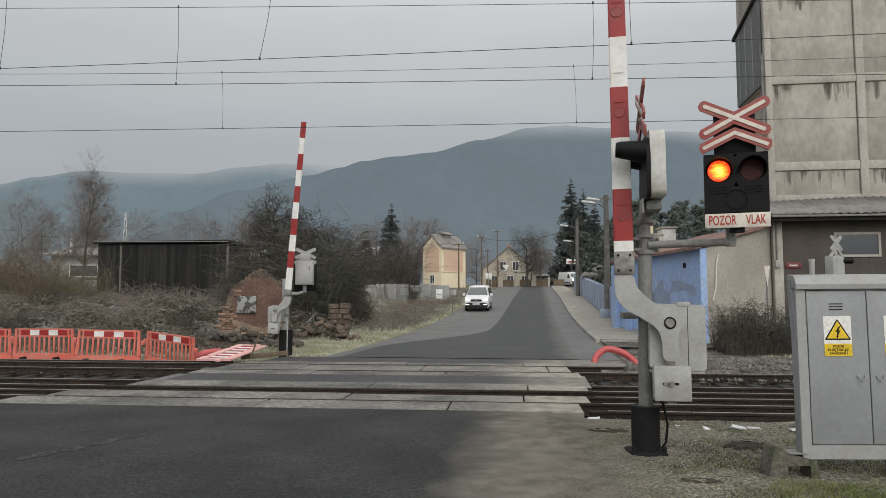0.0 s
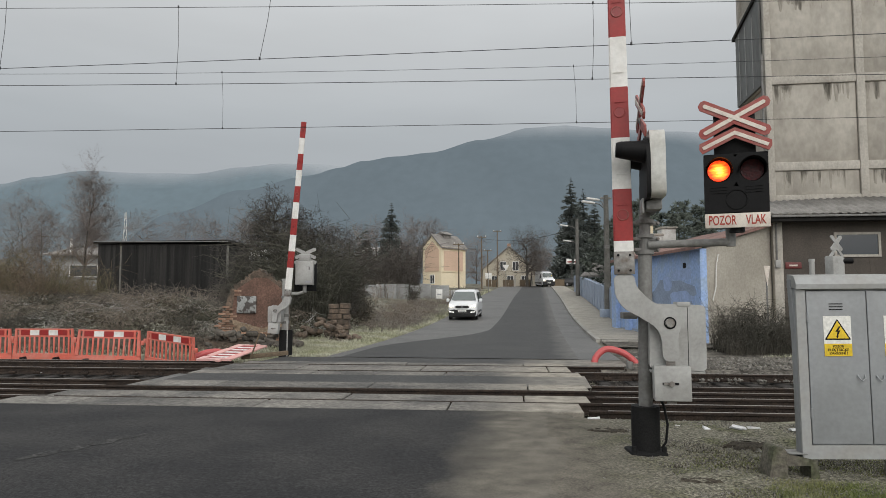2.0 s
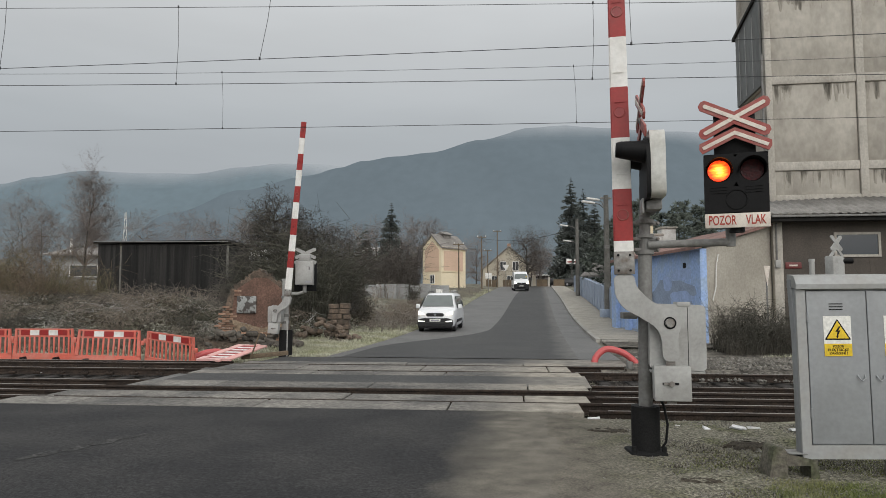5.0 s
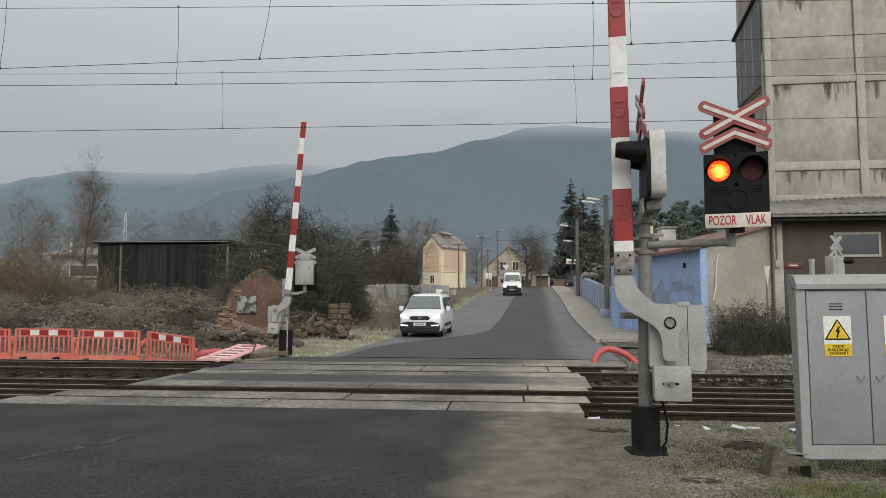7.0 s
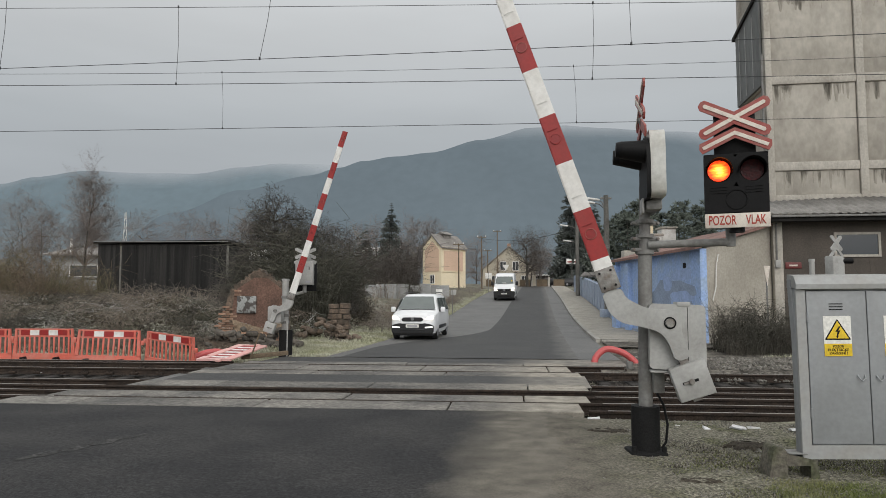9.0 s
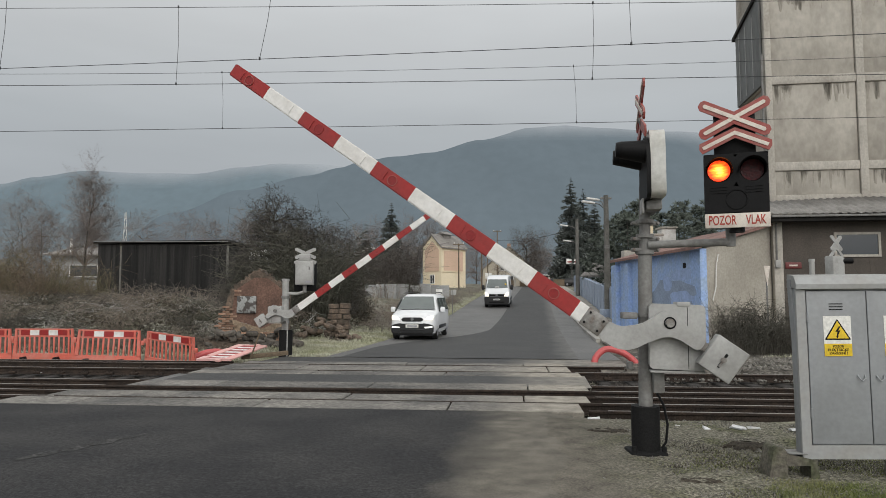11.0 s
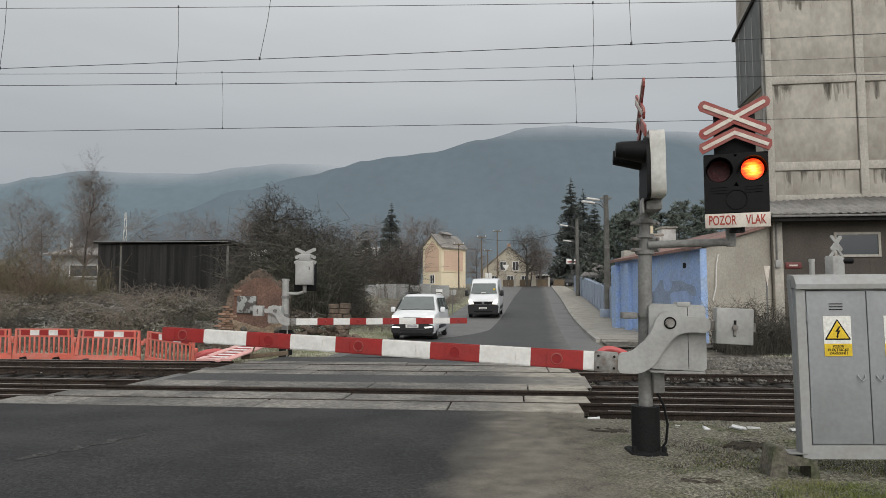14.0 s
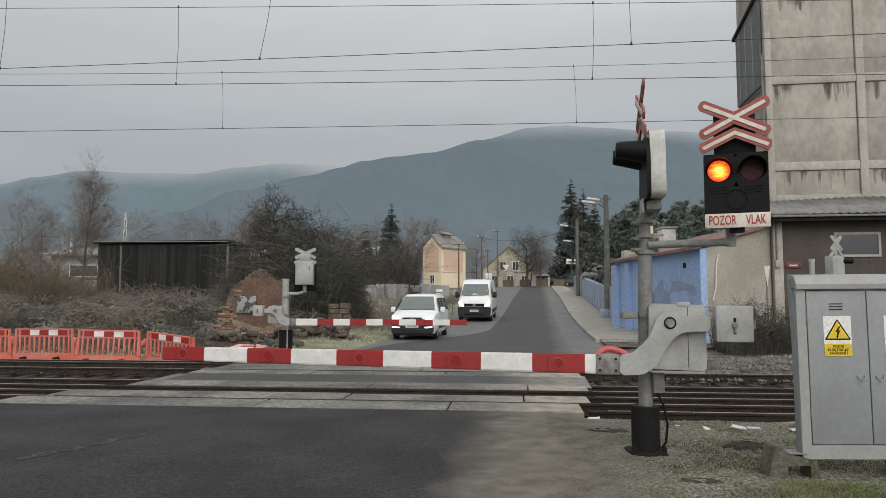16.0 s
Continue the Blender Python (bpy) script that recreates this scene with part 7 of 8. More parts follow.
for row in range(27):
    z = 0.02 + row * 0.082
    for col in range(11):
        xx = -2.75 + col * 0.262 + (0.13 if row % 2 else 0)
        edge_l = -2.55 + 0.32 * (row / 16) ** 2
        show = xx > edge_l + rnd.uniform(-0.1, 0.1) and (xx < -1.9 + rnd.uniform(-0.2, 0.1) or (row < 6 and rnd.random() < 0.55 and xx < -0.2))
        if not show or (row > 16 and xx < -1.95) or z > 2.5:
            continue
        if brick_me is None:
            bm = bmesh.new()
            rbox(bm, 0, 0.245, 0, 0.12, 0, 0.068, 0.008, None, 1)
            brick_me = mesh_of("brick", bm, BRICK)
        o = new("brick", brick_me)
        o.parent = ruin
        o.matrix_local = pose(xx, rnd.uniform(-0.03, 0.03), z, 0, rnd.uniform(-2, 2), rnd.uniform(-5, 5))


def rubble(name, x, y, n, wide, high, deep, material, label, seed, size=0.16):
    rnd = random.Random(seed)
    ob = thing(name, pose(x, y, zat(x, y)), label, "rubble", "rubble heaps")
    for i in range(n):
        bm = bmesh.new()
        xx = rnd.uniform(-wide, wide)
        zz = rnd.uniform(0, high * max(0.15, 1 - abs(xx) / wide))
        s = size * rnd.uniform(0.6, 1.4)
        rbox(bm, -s, s, -s * 0.6, s * 0.6, -s * 0.4, s * 0.4, s * 0.2, pose(xx, rnd.uniform(-deep, deep), zz, rnd.uniform(-25, 25), rnd.uniform(-25, 25), rnd.uniform(0, 180)), 1)
        part("stone", bm, material, ob)
    return ob


rubble("rubble_heap", -7.0, 22.9, 70, 1.7, 0.8, 0.5, STONE, "dark heap of fallen stones by the ruin", 3)
rubble("rubble_heap", -5.5, 23.1, 26, 0.7, 0.75, 0.3, STONE, "dark fallen stones under the ruined wall", 4)
rubble("rubble_heap", -4.75, 26.85, 64, 1.35, 1.0, 0.45, RUIN_CORE, "mossy fallen brick rubble in the grass", 6)
stack = thing("block_stack", pose(-4.62, 27.5, 0), "small stack of old squared stone blocks", "stone blocks")
z = 0.0
for n, x0 in ((4, -0.45), (3, -0.2), (3, -0.1), (2, 0.02), (3, -0.08), (2, 0.0), (2, 0.03)):
    wide = 1.0 / n if n > 2 else 0.42
    for j in range(n):
        bm = bmesh.new()
        rbox(bm, x0 + j * wide, x0 + (j + 1) * wide - 0.02 + rnd.uniform(-0.03, 0.01), 0, 0.35, z, z + 0.205 + rnd.uniform(-0.02, 0.005), 0.025, pose(rnd.uniform(-0.03, 0.03), rnd.uniform(-0.05, 0.05), 0, 0, rnd.uniform(-1.5, 1.5), rnd.uniform(-4, 4)), 1)
        part("stone_block", bm, RUIN_CORE, stack)
    z += 0.212

# ---- the plastic works barriers ----
def works_barrier(m, label, plastic, slats=None):
    """A moulded barrier 2 m wide: top rail with a reflective band, slats, a foot rail cut away over the feet, and hinge lugs."""
    ob = thing("works_barrier", m, label, "safety barrier", "works barriers")
    w, h = 2.0, 1.0
    bm = bmesh.new()
    for dims in ((0.07, w - 0.07, -0.02, 0.02, 0.96, h), (0.07, w - 0.07, -0.02, 0.02, 0.745, 0.79), (0.24, w - 0.24, -0.012, 0.012, 0.78, 0.97)):
        rbox(bm, *dims, 0.01)
    for x in (0.0, w):
        k = 1 if x == 0 else -1
        # tapered end posts with a round hole's width left open beside the band
        slab(bm, [(x + k * 0.07, h), (x + k * 0.13, h), (x + k * 0.11, 0.2), (x, 0.2)], -0.03, 0.03)
        slab(bm, [(x + k * 0.19, 0.97), (x + k * 0.25, 0.97), (x + k * 0.25, 0.77), (x + k * 0.19, 0.77)], -0.02, 0.02)
    part("frame", bm, plastic, ob, "orange moulded frame")
    bm = bmesh.new()
    slab(bm, [(-0.02, 0.0), (0.36, 0.0), (0.42, 0.16), (0.48, 0.0), (1.42, 0.0), (1.48, 0.16), (1.54, 0.0), (w + 0.02, 0.0), (w, 0.24), (0, 0.24)], -0.03, 0.03)
    part("foot_rail", bm, plastic, ob, smooth_angle=None)
    count = 11
    for i in range(count):
        x = 0.13 + (i + 0.5) * (w - 0.26) / count
        wide = 0.06 if slats else 0.026
        boxpart("slat", ob, slats[i % 2] if slats else plastic, (x - wide, x + wide, -0.016, 0.016, 0.235, 0.75), 0.006)
    for i in range(5):
        x0 = 0.25 + i * 0.3
        boxpart("reflective_panel", ob, RED if i % 2 == 0 else WHITE, (x0, x0 + 0.3, -0.024, -0.0125, 0.795, 0.955))
    for x in () if slats else (0.42, 1.48):
        bm = bmesh.new()
        slab(bm, [(x - 0.07, -0.02), (x + 0.07, -0.02), (x + 0.03, 0.14), (x - 0.03, 0.14)], -0.26, 0.26)
        part("foot", bm, BLACK, ob, "dark rubber foot")
    for x, z in ((-0.03, 0.62), (w + 0.03, 0.56)):
        boxpart("hinge_lug", ob, plastic, (x - 0.05, x + 0.05, -0.035, 0.035, z, z + 0.14), 0.02)
    return ob


wb = works_barrier(pose(-11.08, 20.55, -0.27, -3, 1, -1), "orange plastic works barrier with red-white band", ORANGE)
copy_thing(wb, pose(-13.35, 21.25, -0.27, 2, 0, -4))
copy_thing(wb, pose(-8.85, 20.35, -0.29, 4, 4.5, -26))
copy_thing(wb, pose(-15.5, 21.3, -0.27, 0, 0.5, 3))
lie_x = Vector((0.27, 0.95, 0.13)).normalized()
lie_y = Vector((1, -0.28, 0)).cross(lie_x).normalized()
lie_z = lie_x.cross(lie_y)
lying = Matrix.Translation((-6.6, 18.3, 0.02)) @ Matrix((lie_x, lie_y, lie_z)).transposed().to_4x4()
works_barrier(lying, "fallen faded red-white works barrier lying beside the track", ORANGE_FADED, (RED, WHITE))
hose = thing("red_conduit", pose(0, 0, 0), "red ribbed plastic conduit looping from the ground", "conduit")


def ribbed(points, r):
    bm = bmesh.new()
    pts = []
    vv = [Vector(p) for p in points]
    for i in range(len(vv) - 1):
        p0, p1, p2, p3 = vv[max(i - 1, 0)], vv[i], vv[i + 1], vv[min(i + 2, len(vv) - 1)]
        for j in range(14):
            t = j / 14
            pts.append(0.5 * ((2 * p1) + (p2 - p0) * t + (2 * p0 - 5 * p1 + 4 * p2 - p3) * t * t + (3 * p1 - p0 - 3 * p2 + p3) * t ** 3))
    pts.append(vv[-1])
    n = 12
    rings = []
    for i, p in enumerate(pts):
        d = (pts[min(i + 1, len(pts) - 1)] - pts[max(i - 1, 0)]).normalized()
        s = d.cross(Vector((0.1, 1, 0.05))).normalized()
        t = d.cross(s)
        k = r * (1.025 if i % 2 else 0.975)
        rings.append([bm.verts.new(p + (s * math.cos(6.2832 * q / n) + t * math.sin(6.2832 * q / n)) * k) for q in range(n)])
    for a, b in zip(rings, rings[1:]):
        for q in range(n):
            bm.faces.new((a[q], a[(q + 1) % n], b[(q + 1) % n], b[q]))
    return bm


part("looped_pipe", ribbed([(3.95, 17.9, -0.15), (4.02, 17.95, 0.12), (4.3, 18.0, 0.32), (4.7, 17.95, 0.24), (5.0, 17.9, 0.02), (5.15, 17.85, -0.2)], 0.085), HOSE, hose)
part("pipe_end", ribbed([(4.55, 17.6, -0.16), (4.8, 17.65, -0.1), (5.0, 17.7, -0.12)], 0.08), HOSE, hose)
hose2 = thing("red_conduit", pose(0, 0, 0), "dark red conduit lying by the fallen barrier", "conduit")
part("pipe", ribbed([(-7.15, 19.6, -0.05), (-6.85, 19.7, 0.08), (-6.5, 19.8, 0.11), (-6.15, 19.8, 0.02)], 0.1), HOSE, hose2)
beam = thing("timber_beam", pose(-5.2, 19.4, -0.02, 0, -4, 24), "weathered timber beam lying by the track", "timber")
boxpart("beam", beam, TIMBER, (-0.5, 0.8, -0.08, 0.08, 0.0, 0.12), 0.01)
stake = thing("stake", pose(-5.35, 19.0, 0.0, 0, 18, 0), "thin leaning wooden stake", "stake")
tubepart("rod", stake, TIMBER, [(0, 0, 0), (0.02, 0, 0.75)], 0.025, 6)
for i, (x, y, s) in enumerate(((2.06, 9.4, 0.075), (1.48, 6.31, 0.035), (3.32, 8.7, 0.07), (3.72, 8.7, 0.09), (3.93, 8.72, 0.07), (4.39, 8.62, 0.07), (1.59, 8.85, 0.02), (2.41, 5.85, 0.012), (3.04, 8.93, 0.03), (-9.7, 16.5, 0.06))):
    bit = thing("paper_litter", pose(x, y, -0.02 if y < 9.5 else -0.15, 0, 0, 40 * i), "crumpled scrap of white litter on the ground", "litter", "litter")
    bm = bmesh.new()
    rbox(bm, -s, s, -s * 0.5, s * 0.5, 0.0, s * 0.35, s * 0.12)
    for vtx in bm.verts:
        vtx.co += Vector((noise.noise(vtx.co * 30), noise.noise(vtx.co * 33 + Vector((3, 3, 3))), noise.noise(vtx.co * 31))) * s * 0.3
    part("scrap", bm, LITTER, bit)

# ---- small equipment behind the cabinet ----
stub = thing("marker_post", pose(4.63, 8.5, -0.05), "short white capped marker post", "post", "marker posts")
tubepart("post", stub, GREY_PAINT, [(0, 0, -0.1), (0, 0, 2.14)], 0.033, 12)
tubepart("cap", stub, GREY_PAINT, [(0, 0, 2.13), (0, 0, 2.17)], 0.038, 12)
dwarf = thing("distant_signal", pose(8.25, 14.2, -0.25, 0, 0, 20), "grey rear of another crossing signal with cross", "crossing signal", "crossing signals")
tubepart("pole", dwarf, GREY_PAINT, [(0.14, 0, -0.2), (0.14, 0, 2.75)], 0.06, 12)
boxpart("case", dwarf, GREY_PAINT, (-0.2, 0.1, -0.1, 0.12, 1.9, 2.78), 0.03)
bm = bmesh.new()
cross_bar(bm, (0.0, 3.05), 0.42, radians(45), 0.075, -0.03, 0.0)
cross_bar(bm, (0.0, 3.05), 0.42, radians(-45), 0.075, -0.034, -0.004)
slab(bm, [(-0.2, 2.78), (-0.14, 2.76), (0, 2.92), (0.14, 2.76), (0.2, 2.78), (0.0, 3.0)], -0.03, 0.0)
part("cross_back", bm, GREY_PAINT, dwarf)
tubepart("hood", dwarf, BLACK, [(0.14, 0, 2.68), (0.34, -0.1, 2.68)], 0.06, 12)
marker = thing("marker_sign", pose(10.5, 22.0, -0.03), "thin post with a small white and red plate", "post", "marker posts")
tubepart("post", marker, GREY_POST, [(0, 0, -0.1), (0, 0, 2.6)], 0.03, 8)
bm = bmesh.new()
slab(bm, [(-0.1, 2.75), (0.1, 2.75), (0.0, 2.1)], -0.05, -0.03)
part("plate", bm, SIGN_WHITE, marker)

# ---- the far barrier and its signal ----
FAR_PIVOT = Vector((-4.91, 20.0, 1.3))
far_boom = barrier_boom(pose(*FAR_PIVOT, 0, -85.4, -8), 1.53, 0.968, 5, 0.2, 0.33, 0.49 + 0.16, 0.85, "slim red and white striped barrier boom", "barrier booms", -1)
far_drive = thing("barrier_drive", pose(*FAR_PIVOT, 0, 0, -8), "small grey barrier drive housing at the far post", "barrier drive", "barrier drives")
drive_body(far_drive, 0.72)
turn_face(far_drive)
far_post = thing("signal_post", pose(-4.74, 20.45, 0), "grey signal post across the tracks with black base", "signal post", "signal posts")
tubepart("pole", far_post, GREY_PAINT, [(0, 0, 0.5), (0, 0, 2.2)], 0.1, 16)
tubepart("cap", far_post, GREY_PAINT, [(0, 0, 2.19), (0, 0, 2.25)], 0.115, 16)
tubepart("base_sleeve", far_post, RUBBER, [(0.03, 0, -0.1), (0.03, 0, 0.72)], 0.2, 14, label="black tarred base sleeve")
tubepart("bracket_arm", far_post, GREY_PAINT, [(0, 0, 1.82), (0.35, 0, 1.8), (0.55, 0, 1.86)], 0.045, 10)
tubepart("cable_pipe", far_post, GREY_PAINT, [(0.1, -0.15, -0.1), (0.1, -0.15, 1.0)], 0.035, 8)
for z in (0.95, 1.15, 1.7):
    tubepart("clamp_collar", far_post, GREY_POST, [(0, 0, z - 0.04), (0, 0, z + 0.04)], 0.125, 12)
far_sig = thing("crossing_signal", pose(-4.16, 20.4, 2.06, 0, 0, 0), "pale grey rear of a crossing signal with cross", "crossing signal", "crossing signals")
case = boxpart("rear_case", far_sig, GREY_PAINT, (-0.27, 0.27, -0.12, 0.1, 0.0, 0.72), 0.03, "pale grey steel rear case")
boxpart("case_door", case, GREY_PAINT, (-0.24, 0.24, -0.14, -0.121, 0.03, 0.69), 0.01)
boxpart("door_lock", case, GREY_POST, (0.14, 0.18, -0.15, -0.141, 0.45, 0.55))
boxpart("name_plate", case, PLATE_GREY, (0.05, 0.2, -0.146, -0.141, 0.07, 0.12))
boxpart("front_board", far_sig, BLACK, (-0.34, 0.34, 0.101, 0.15, -0.18, 0.74), 0.02)
boxpart("upper_case", far_sig, GREY_PAINT, (-0.17, 0.17, -0.08, 0.1, 0.72, 0.92), 0.02)
bm = bmesh.new()
cross_bar(bm, (0, 0.96), 0.68, radians(24), 0.1, 0.06, 0.08)
cross_bar(bm, (0, 0.96), 0.68, radians(-24), 0.1, 0.055, 0.075)
part("cross_back", bm, GREY_PAINT, far_sig, "grey back of the warning cross")
bm = bmesh.new()
slab(bm, [(-0.34, 0.68), (-0.3, 0.62), (0, 0.78), (0.3, 0.62), (0.34, 0.68), (0.34, 0.72), (0, 0.86), (-0.34, 0.72)], 0.02, 0.04)
part("chevron_back", bm, GREY_PAINT, far_sig)
bm = bmesh.new()
tube(bm, [(0.0, 0.02, -0.22), (0.0, 0.02, 0.02)], 0.06, 10)
part("mount", bm, GREY_POST, far_sig)


# ---- vehicles; each faces -y, its origin on the road under the front bumper ----
def loft(bm, sections):
    """A body from cross-sections (y, [(half width, z) from the sill to the roof's middle])."""
    rings = []
    for y, half in sections:
        pts = [(x, z) for x, z in half] + [(-x, z) for x, z in reversed(half) if x > 1e-6]
        rings.append([bm.verts.new((x, y, z)) for x, z in pts])
    n = len(rings[0])
    for a, b in zip(rings, rings[1:]):
        for i in range(n):
            bm.faces.new((a[i], a[(i + 1) % n], b[(i + 1) % n], b[i]))
    bm.faces.new(rings[0])
    bm.faces.new(rings[-1][::-1])


def panel(bm, corners, nx=6, nz=5, out=(0, -0.012, 0.004), bulge=0.0):
    """A slightly bowed sheet between four corners, with a little thickness."""
    a, b, c, d = [Vector(p) for p in corners]
    rows = []
    o = Vector(out)
    for j in range(nz + 1):
        t = j / nz
        lo, hi = a.lerp(d, t), b.lerp(c, t)
        rows.append([bm.verts.new(lo.lerp(hi, i / nx) + o + Vector((0, -bulge * 4 * (i / nx) * (1 - i / nx), 0))) for i in range(nx + 1)])
    for p, q in zip(rows, rows[1:]):
        for i in range(nx):
            bm.faces.new((p[i], p[i + 1], q[i + 1], q[i]))


def wheel(car, x, y, r, w):
    hub = new("wheel")
    hub.parent = car
    hub.matrix_local = pose(x, y, r)
    bm = bmesh.new()
    tube(bm, [(-w / 2, 0, 0), (-w / 2 + 0.02, 0, 0), (w / 2 - 0.02, 0, 0), (w / 2, 0, 0)], r, 24)
    bmesh.ops.bevel(bm, geom=[e for e in bm.edges if abs(e.verts[0].co.x) > w / 2 - 0.005 and abs(e.verts[1].co.x) > w / 2 - 0.005], offset=0.03, segments=2, affect="EDGES")
    part("tyre", bm, TYRE, hub)
    s = 1 if x > 0 else -1
    bm = bmesh.new()
    tube(bm, [(s * (w / 2 - 0.01), 0, 0), (s * (w / 2 + 0.008), 0, 0)], r * 0.66, 20)
    for i in range(5):
        a = 2 * math.pi * i / 5
        box(bm, min(s * (w / 2 + 0.008), s * (w / 2 + 0.02)), max(s * (w / 2 + 0.008), s * (w / 2 + 0.02)), -0.035, 0.035, 0.03, r * 0.6, Matrix.Rotation(a, 4, "X"))
    part("rim", bm, RIM, hub)
    return hub


def half(w0, w1, w2, w3, zb, zm, zbelt, zr):
    """Half a cross-section: sill, flank, waist, roof edge, roof middle."""
    return [(w0, zb), (w1, zb + 0.12), (w1 + 0.01, zm), (w2, zbelt), (w3 + (w2 - w3) * 0.45, zbelt + (zr - zbelt) * 0.55), (w3, zr - 0.07), (w3 - 0.1, zr - 0.015), (w3 * 0.4, zr), (0.0, zr)]


def white_mpv():
    car = thing("minivan", pose(0, 0, 0), "white compact minivan with black bumper and lit lamps", "car", "vehicles")
    bm = bmesh.new()
    loft(bm, [(0.06, half(0.7, 0.74, 0.70, 0.45, 0.32, 0.6, 0.86, 0.93)), (0.18, half(0.8, 0.86, 0.84, 0.6, 0.27, 0.6, 0.94, 1.03)), (0.5, half(0.86, 0.905, 0.89, 0.66, 0.25, 0.65, 1.0, 1.12)),
              (0.98, half(0.88, 0.92, 0.905, 0.72, 0.25, 0.7, 1.08, 1.2)), (1.25, half(0.88, 0.92, 0.91, 0.72, 0.25, 0.7, 1.12, 1.42)), (1.7, half(0.88, 0.925, 0.91, 0.69, 0.25, 0.7, 1.13, 1.74)),
              (2.2, half(0.88, 0.925, 0.91, 0.71, 0.25, 0.7, 1.14, 1.83)), (3.2, half(0.88, 0.925, 0.91, 0.72, 0.25, 0.7, 1.14, 1.84)), (4.15, half(0.88, 0.92, 0.905, 0.71, 0.28, 0.7, 1.14, 1.8)),
              (4.38, half(0.84, 0.88, 0.87, 0.66, 0.34, 0.7, 1.12, 1.7))])
    part("body", bm, CAR_WHITE, car, "white painted bodywork", smooth_angle=50)
    bm = bmesh.new()
    panel(bm, [(-0.78, 0.98, 1.18), (0.78, 0.98, 1.18), (0.62, 1.66, 1.70), (-0.62, 1.66, 1.70)], 8, 5, (0, -0.03, 0.03), 0.1)
    part("windscreen", bm, CAR_GLASS, car, "dark reflective windscreen")
    for s in (-1, 1):
        bm = bmesh.new()
        for y0, y1, t0, t1 in ((1.25, 2.05, 1.62, 2.05), (2.12, 3.0, 2.12, 3.0), (3.1, 4.0, 3.1, 3.95)):
            p = [(s * 0.915, y0, 1.16), (s * 0.915, y1, 1.16), (s * 0.745, t1, 1.68), (s * 0.745, t0, 1.66)]
            v = [bm.verts.new(Vector(c) + Vector((s * 0.022, 0, 0))) for c in p]
            bm.faces.new(v)
        part("side_windows", bm, CAR_GLASS, car)
        mirror = boxpart("door_mirror", car, CAR_WHITE, (min(s * 0.95, s * 1.15), max(s * 0.95, s * 1.15), 1.25, 1.42, 1.08, 1.3), 0.05)
        boxpart("mirror_foot", mirror, CAR_BLACK, (min(s * 0.88, s * 0.97), max(s * 0.88, s * 0.97), 1.3, 1.38, 1.1, 1.18), 0.01)
        bm = bmesh.new()
        slab(bm, round_off([(s * 0.5, 0.81), (s * 0.82, 0.82), (s * 0.84, 0.97), (s * 0.62, 0.93)], 0.02), 0.05, 0.3)
        part("headlight", bm, HEADLIGHT, car, "glowing headlamp")
        bm = bmesh.new()
        slab(bm, round_off([(s * 0.52, 0.475), (s * 0.82, 0.5), (s * 0.82, 0.55), (s * 0.5, 0.53)], 0.01), 0.0, 0.1)
        part("daytime_light", bm, DRL, car, "bright daytime running light")
        tubepart("roof_rail", car, CAR_BLACK, [(s * 0.64, 2.0, 1.84), (s * 0.66, 2.2, 1.9), (s * 0.66, 3.8, 1.9), (s * 0.64, 4.0, 1.83)], 0.018, 6)
        boxpart("flank_trim", car, CAR_BLACK, (min(s * 0.925, s * 0.945), max(s * 0.925, s * 0.945), 1.1, 3.2, 0.42, 0.56), 0.008)
    bm = bmesh.new()
    slab(bm, round_off([(-0.84, 0.28), (0.84, 0.28), (0.86, 0.56), (0.7, 0.64), (0.42, 0.68), (-0.42, 0.68), (-0.7, 0.64), (-0.86, 0.56)], 0.04), 0.02, 0.3)
    bumper = part("front_bumper", bm, CAR_BLACK, car, "black plastic front bumper")
    boxpart("bumper_insert", bumper, CAR_WHITE, (-0.46, 0.46, 0.005, 0.1, 0.655, 0.70), 0.015)
    boxpart("lower_intake", bumper, CAR_BLACK, (-0.5, 0.5, 0.0, 0.1, 0.36, 0.46), 0.02)
    bm = bmesh.new()
    slab(bm, round_off([(-0.45, 0.82), (-0.38, 0.74), (0.38, 0.74), (0.45, 0.82), (0.36, 0.9), (-0.36, 0.9)], 0.02), 0.03, 0.2)
    grille = part("grille", bm, CAR_BLACK, car, "black upper grille")
    bm = bmesh.new()
    disc(bm, (0, 0.83), 0.06, 0.0, 0.05, 12)
    part("badge", bm, RIM, grille)
    boxpart("number_plate", car, STICKER, (-0.26, 0.26, -0.012, 0.02, 0.5, 0.625), 0.005, "white number plate")
    boxpart("plate_characters", car, PLATE_GREY, (-0.2, 0.2, -0.016, -0.0125, 0.53, 0.595))
    tubepart("aerial", car, CAR_BLACK, [(0, 2.0, 1.83), (0, 2.2, 2.05)], 0.008, 5)
    tubepart("wiper", car, CAR_BLACK, [(-0.6, 0.93, 1.2), (0.1, 0.9, 1.25)], 0.012, 5)
    boxpart("underbody", car, CAR_BLACK, (-0.8, 0.8, 0.2, 4.2, 0.18, 0.3))
    wheels = [wheel(car, x, y, 0.33, 0.21) for x in (-0.8, 0.8) for y in (0.85, 3.6)]
    return car, wheels


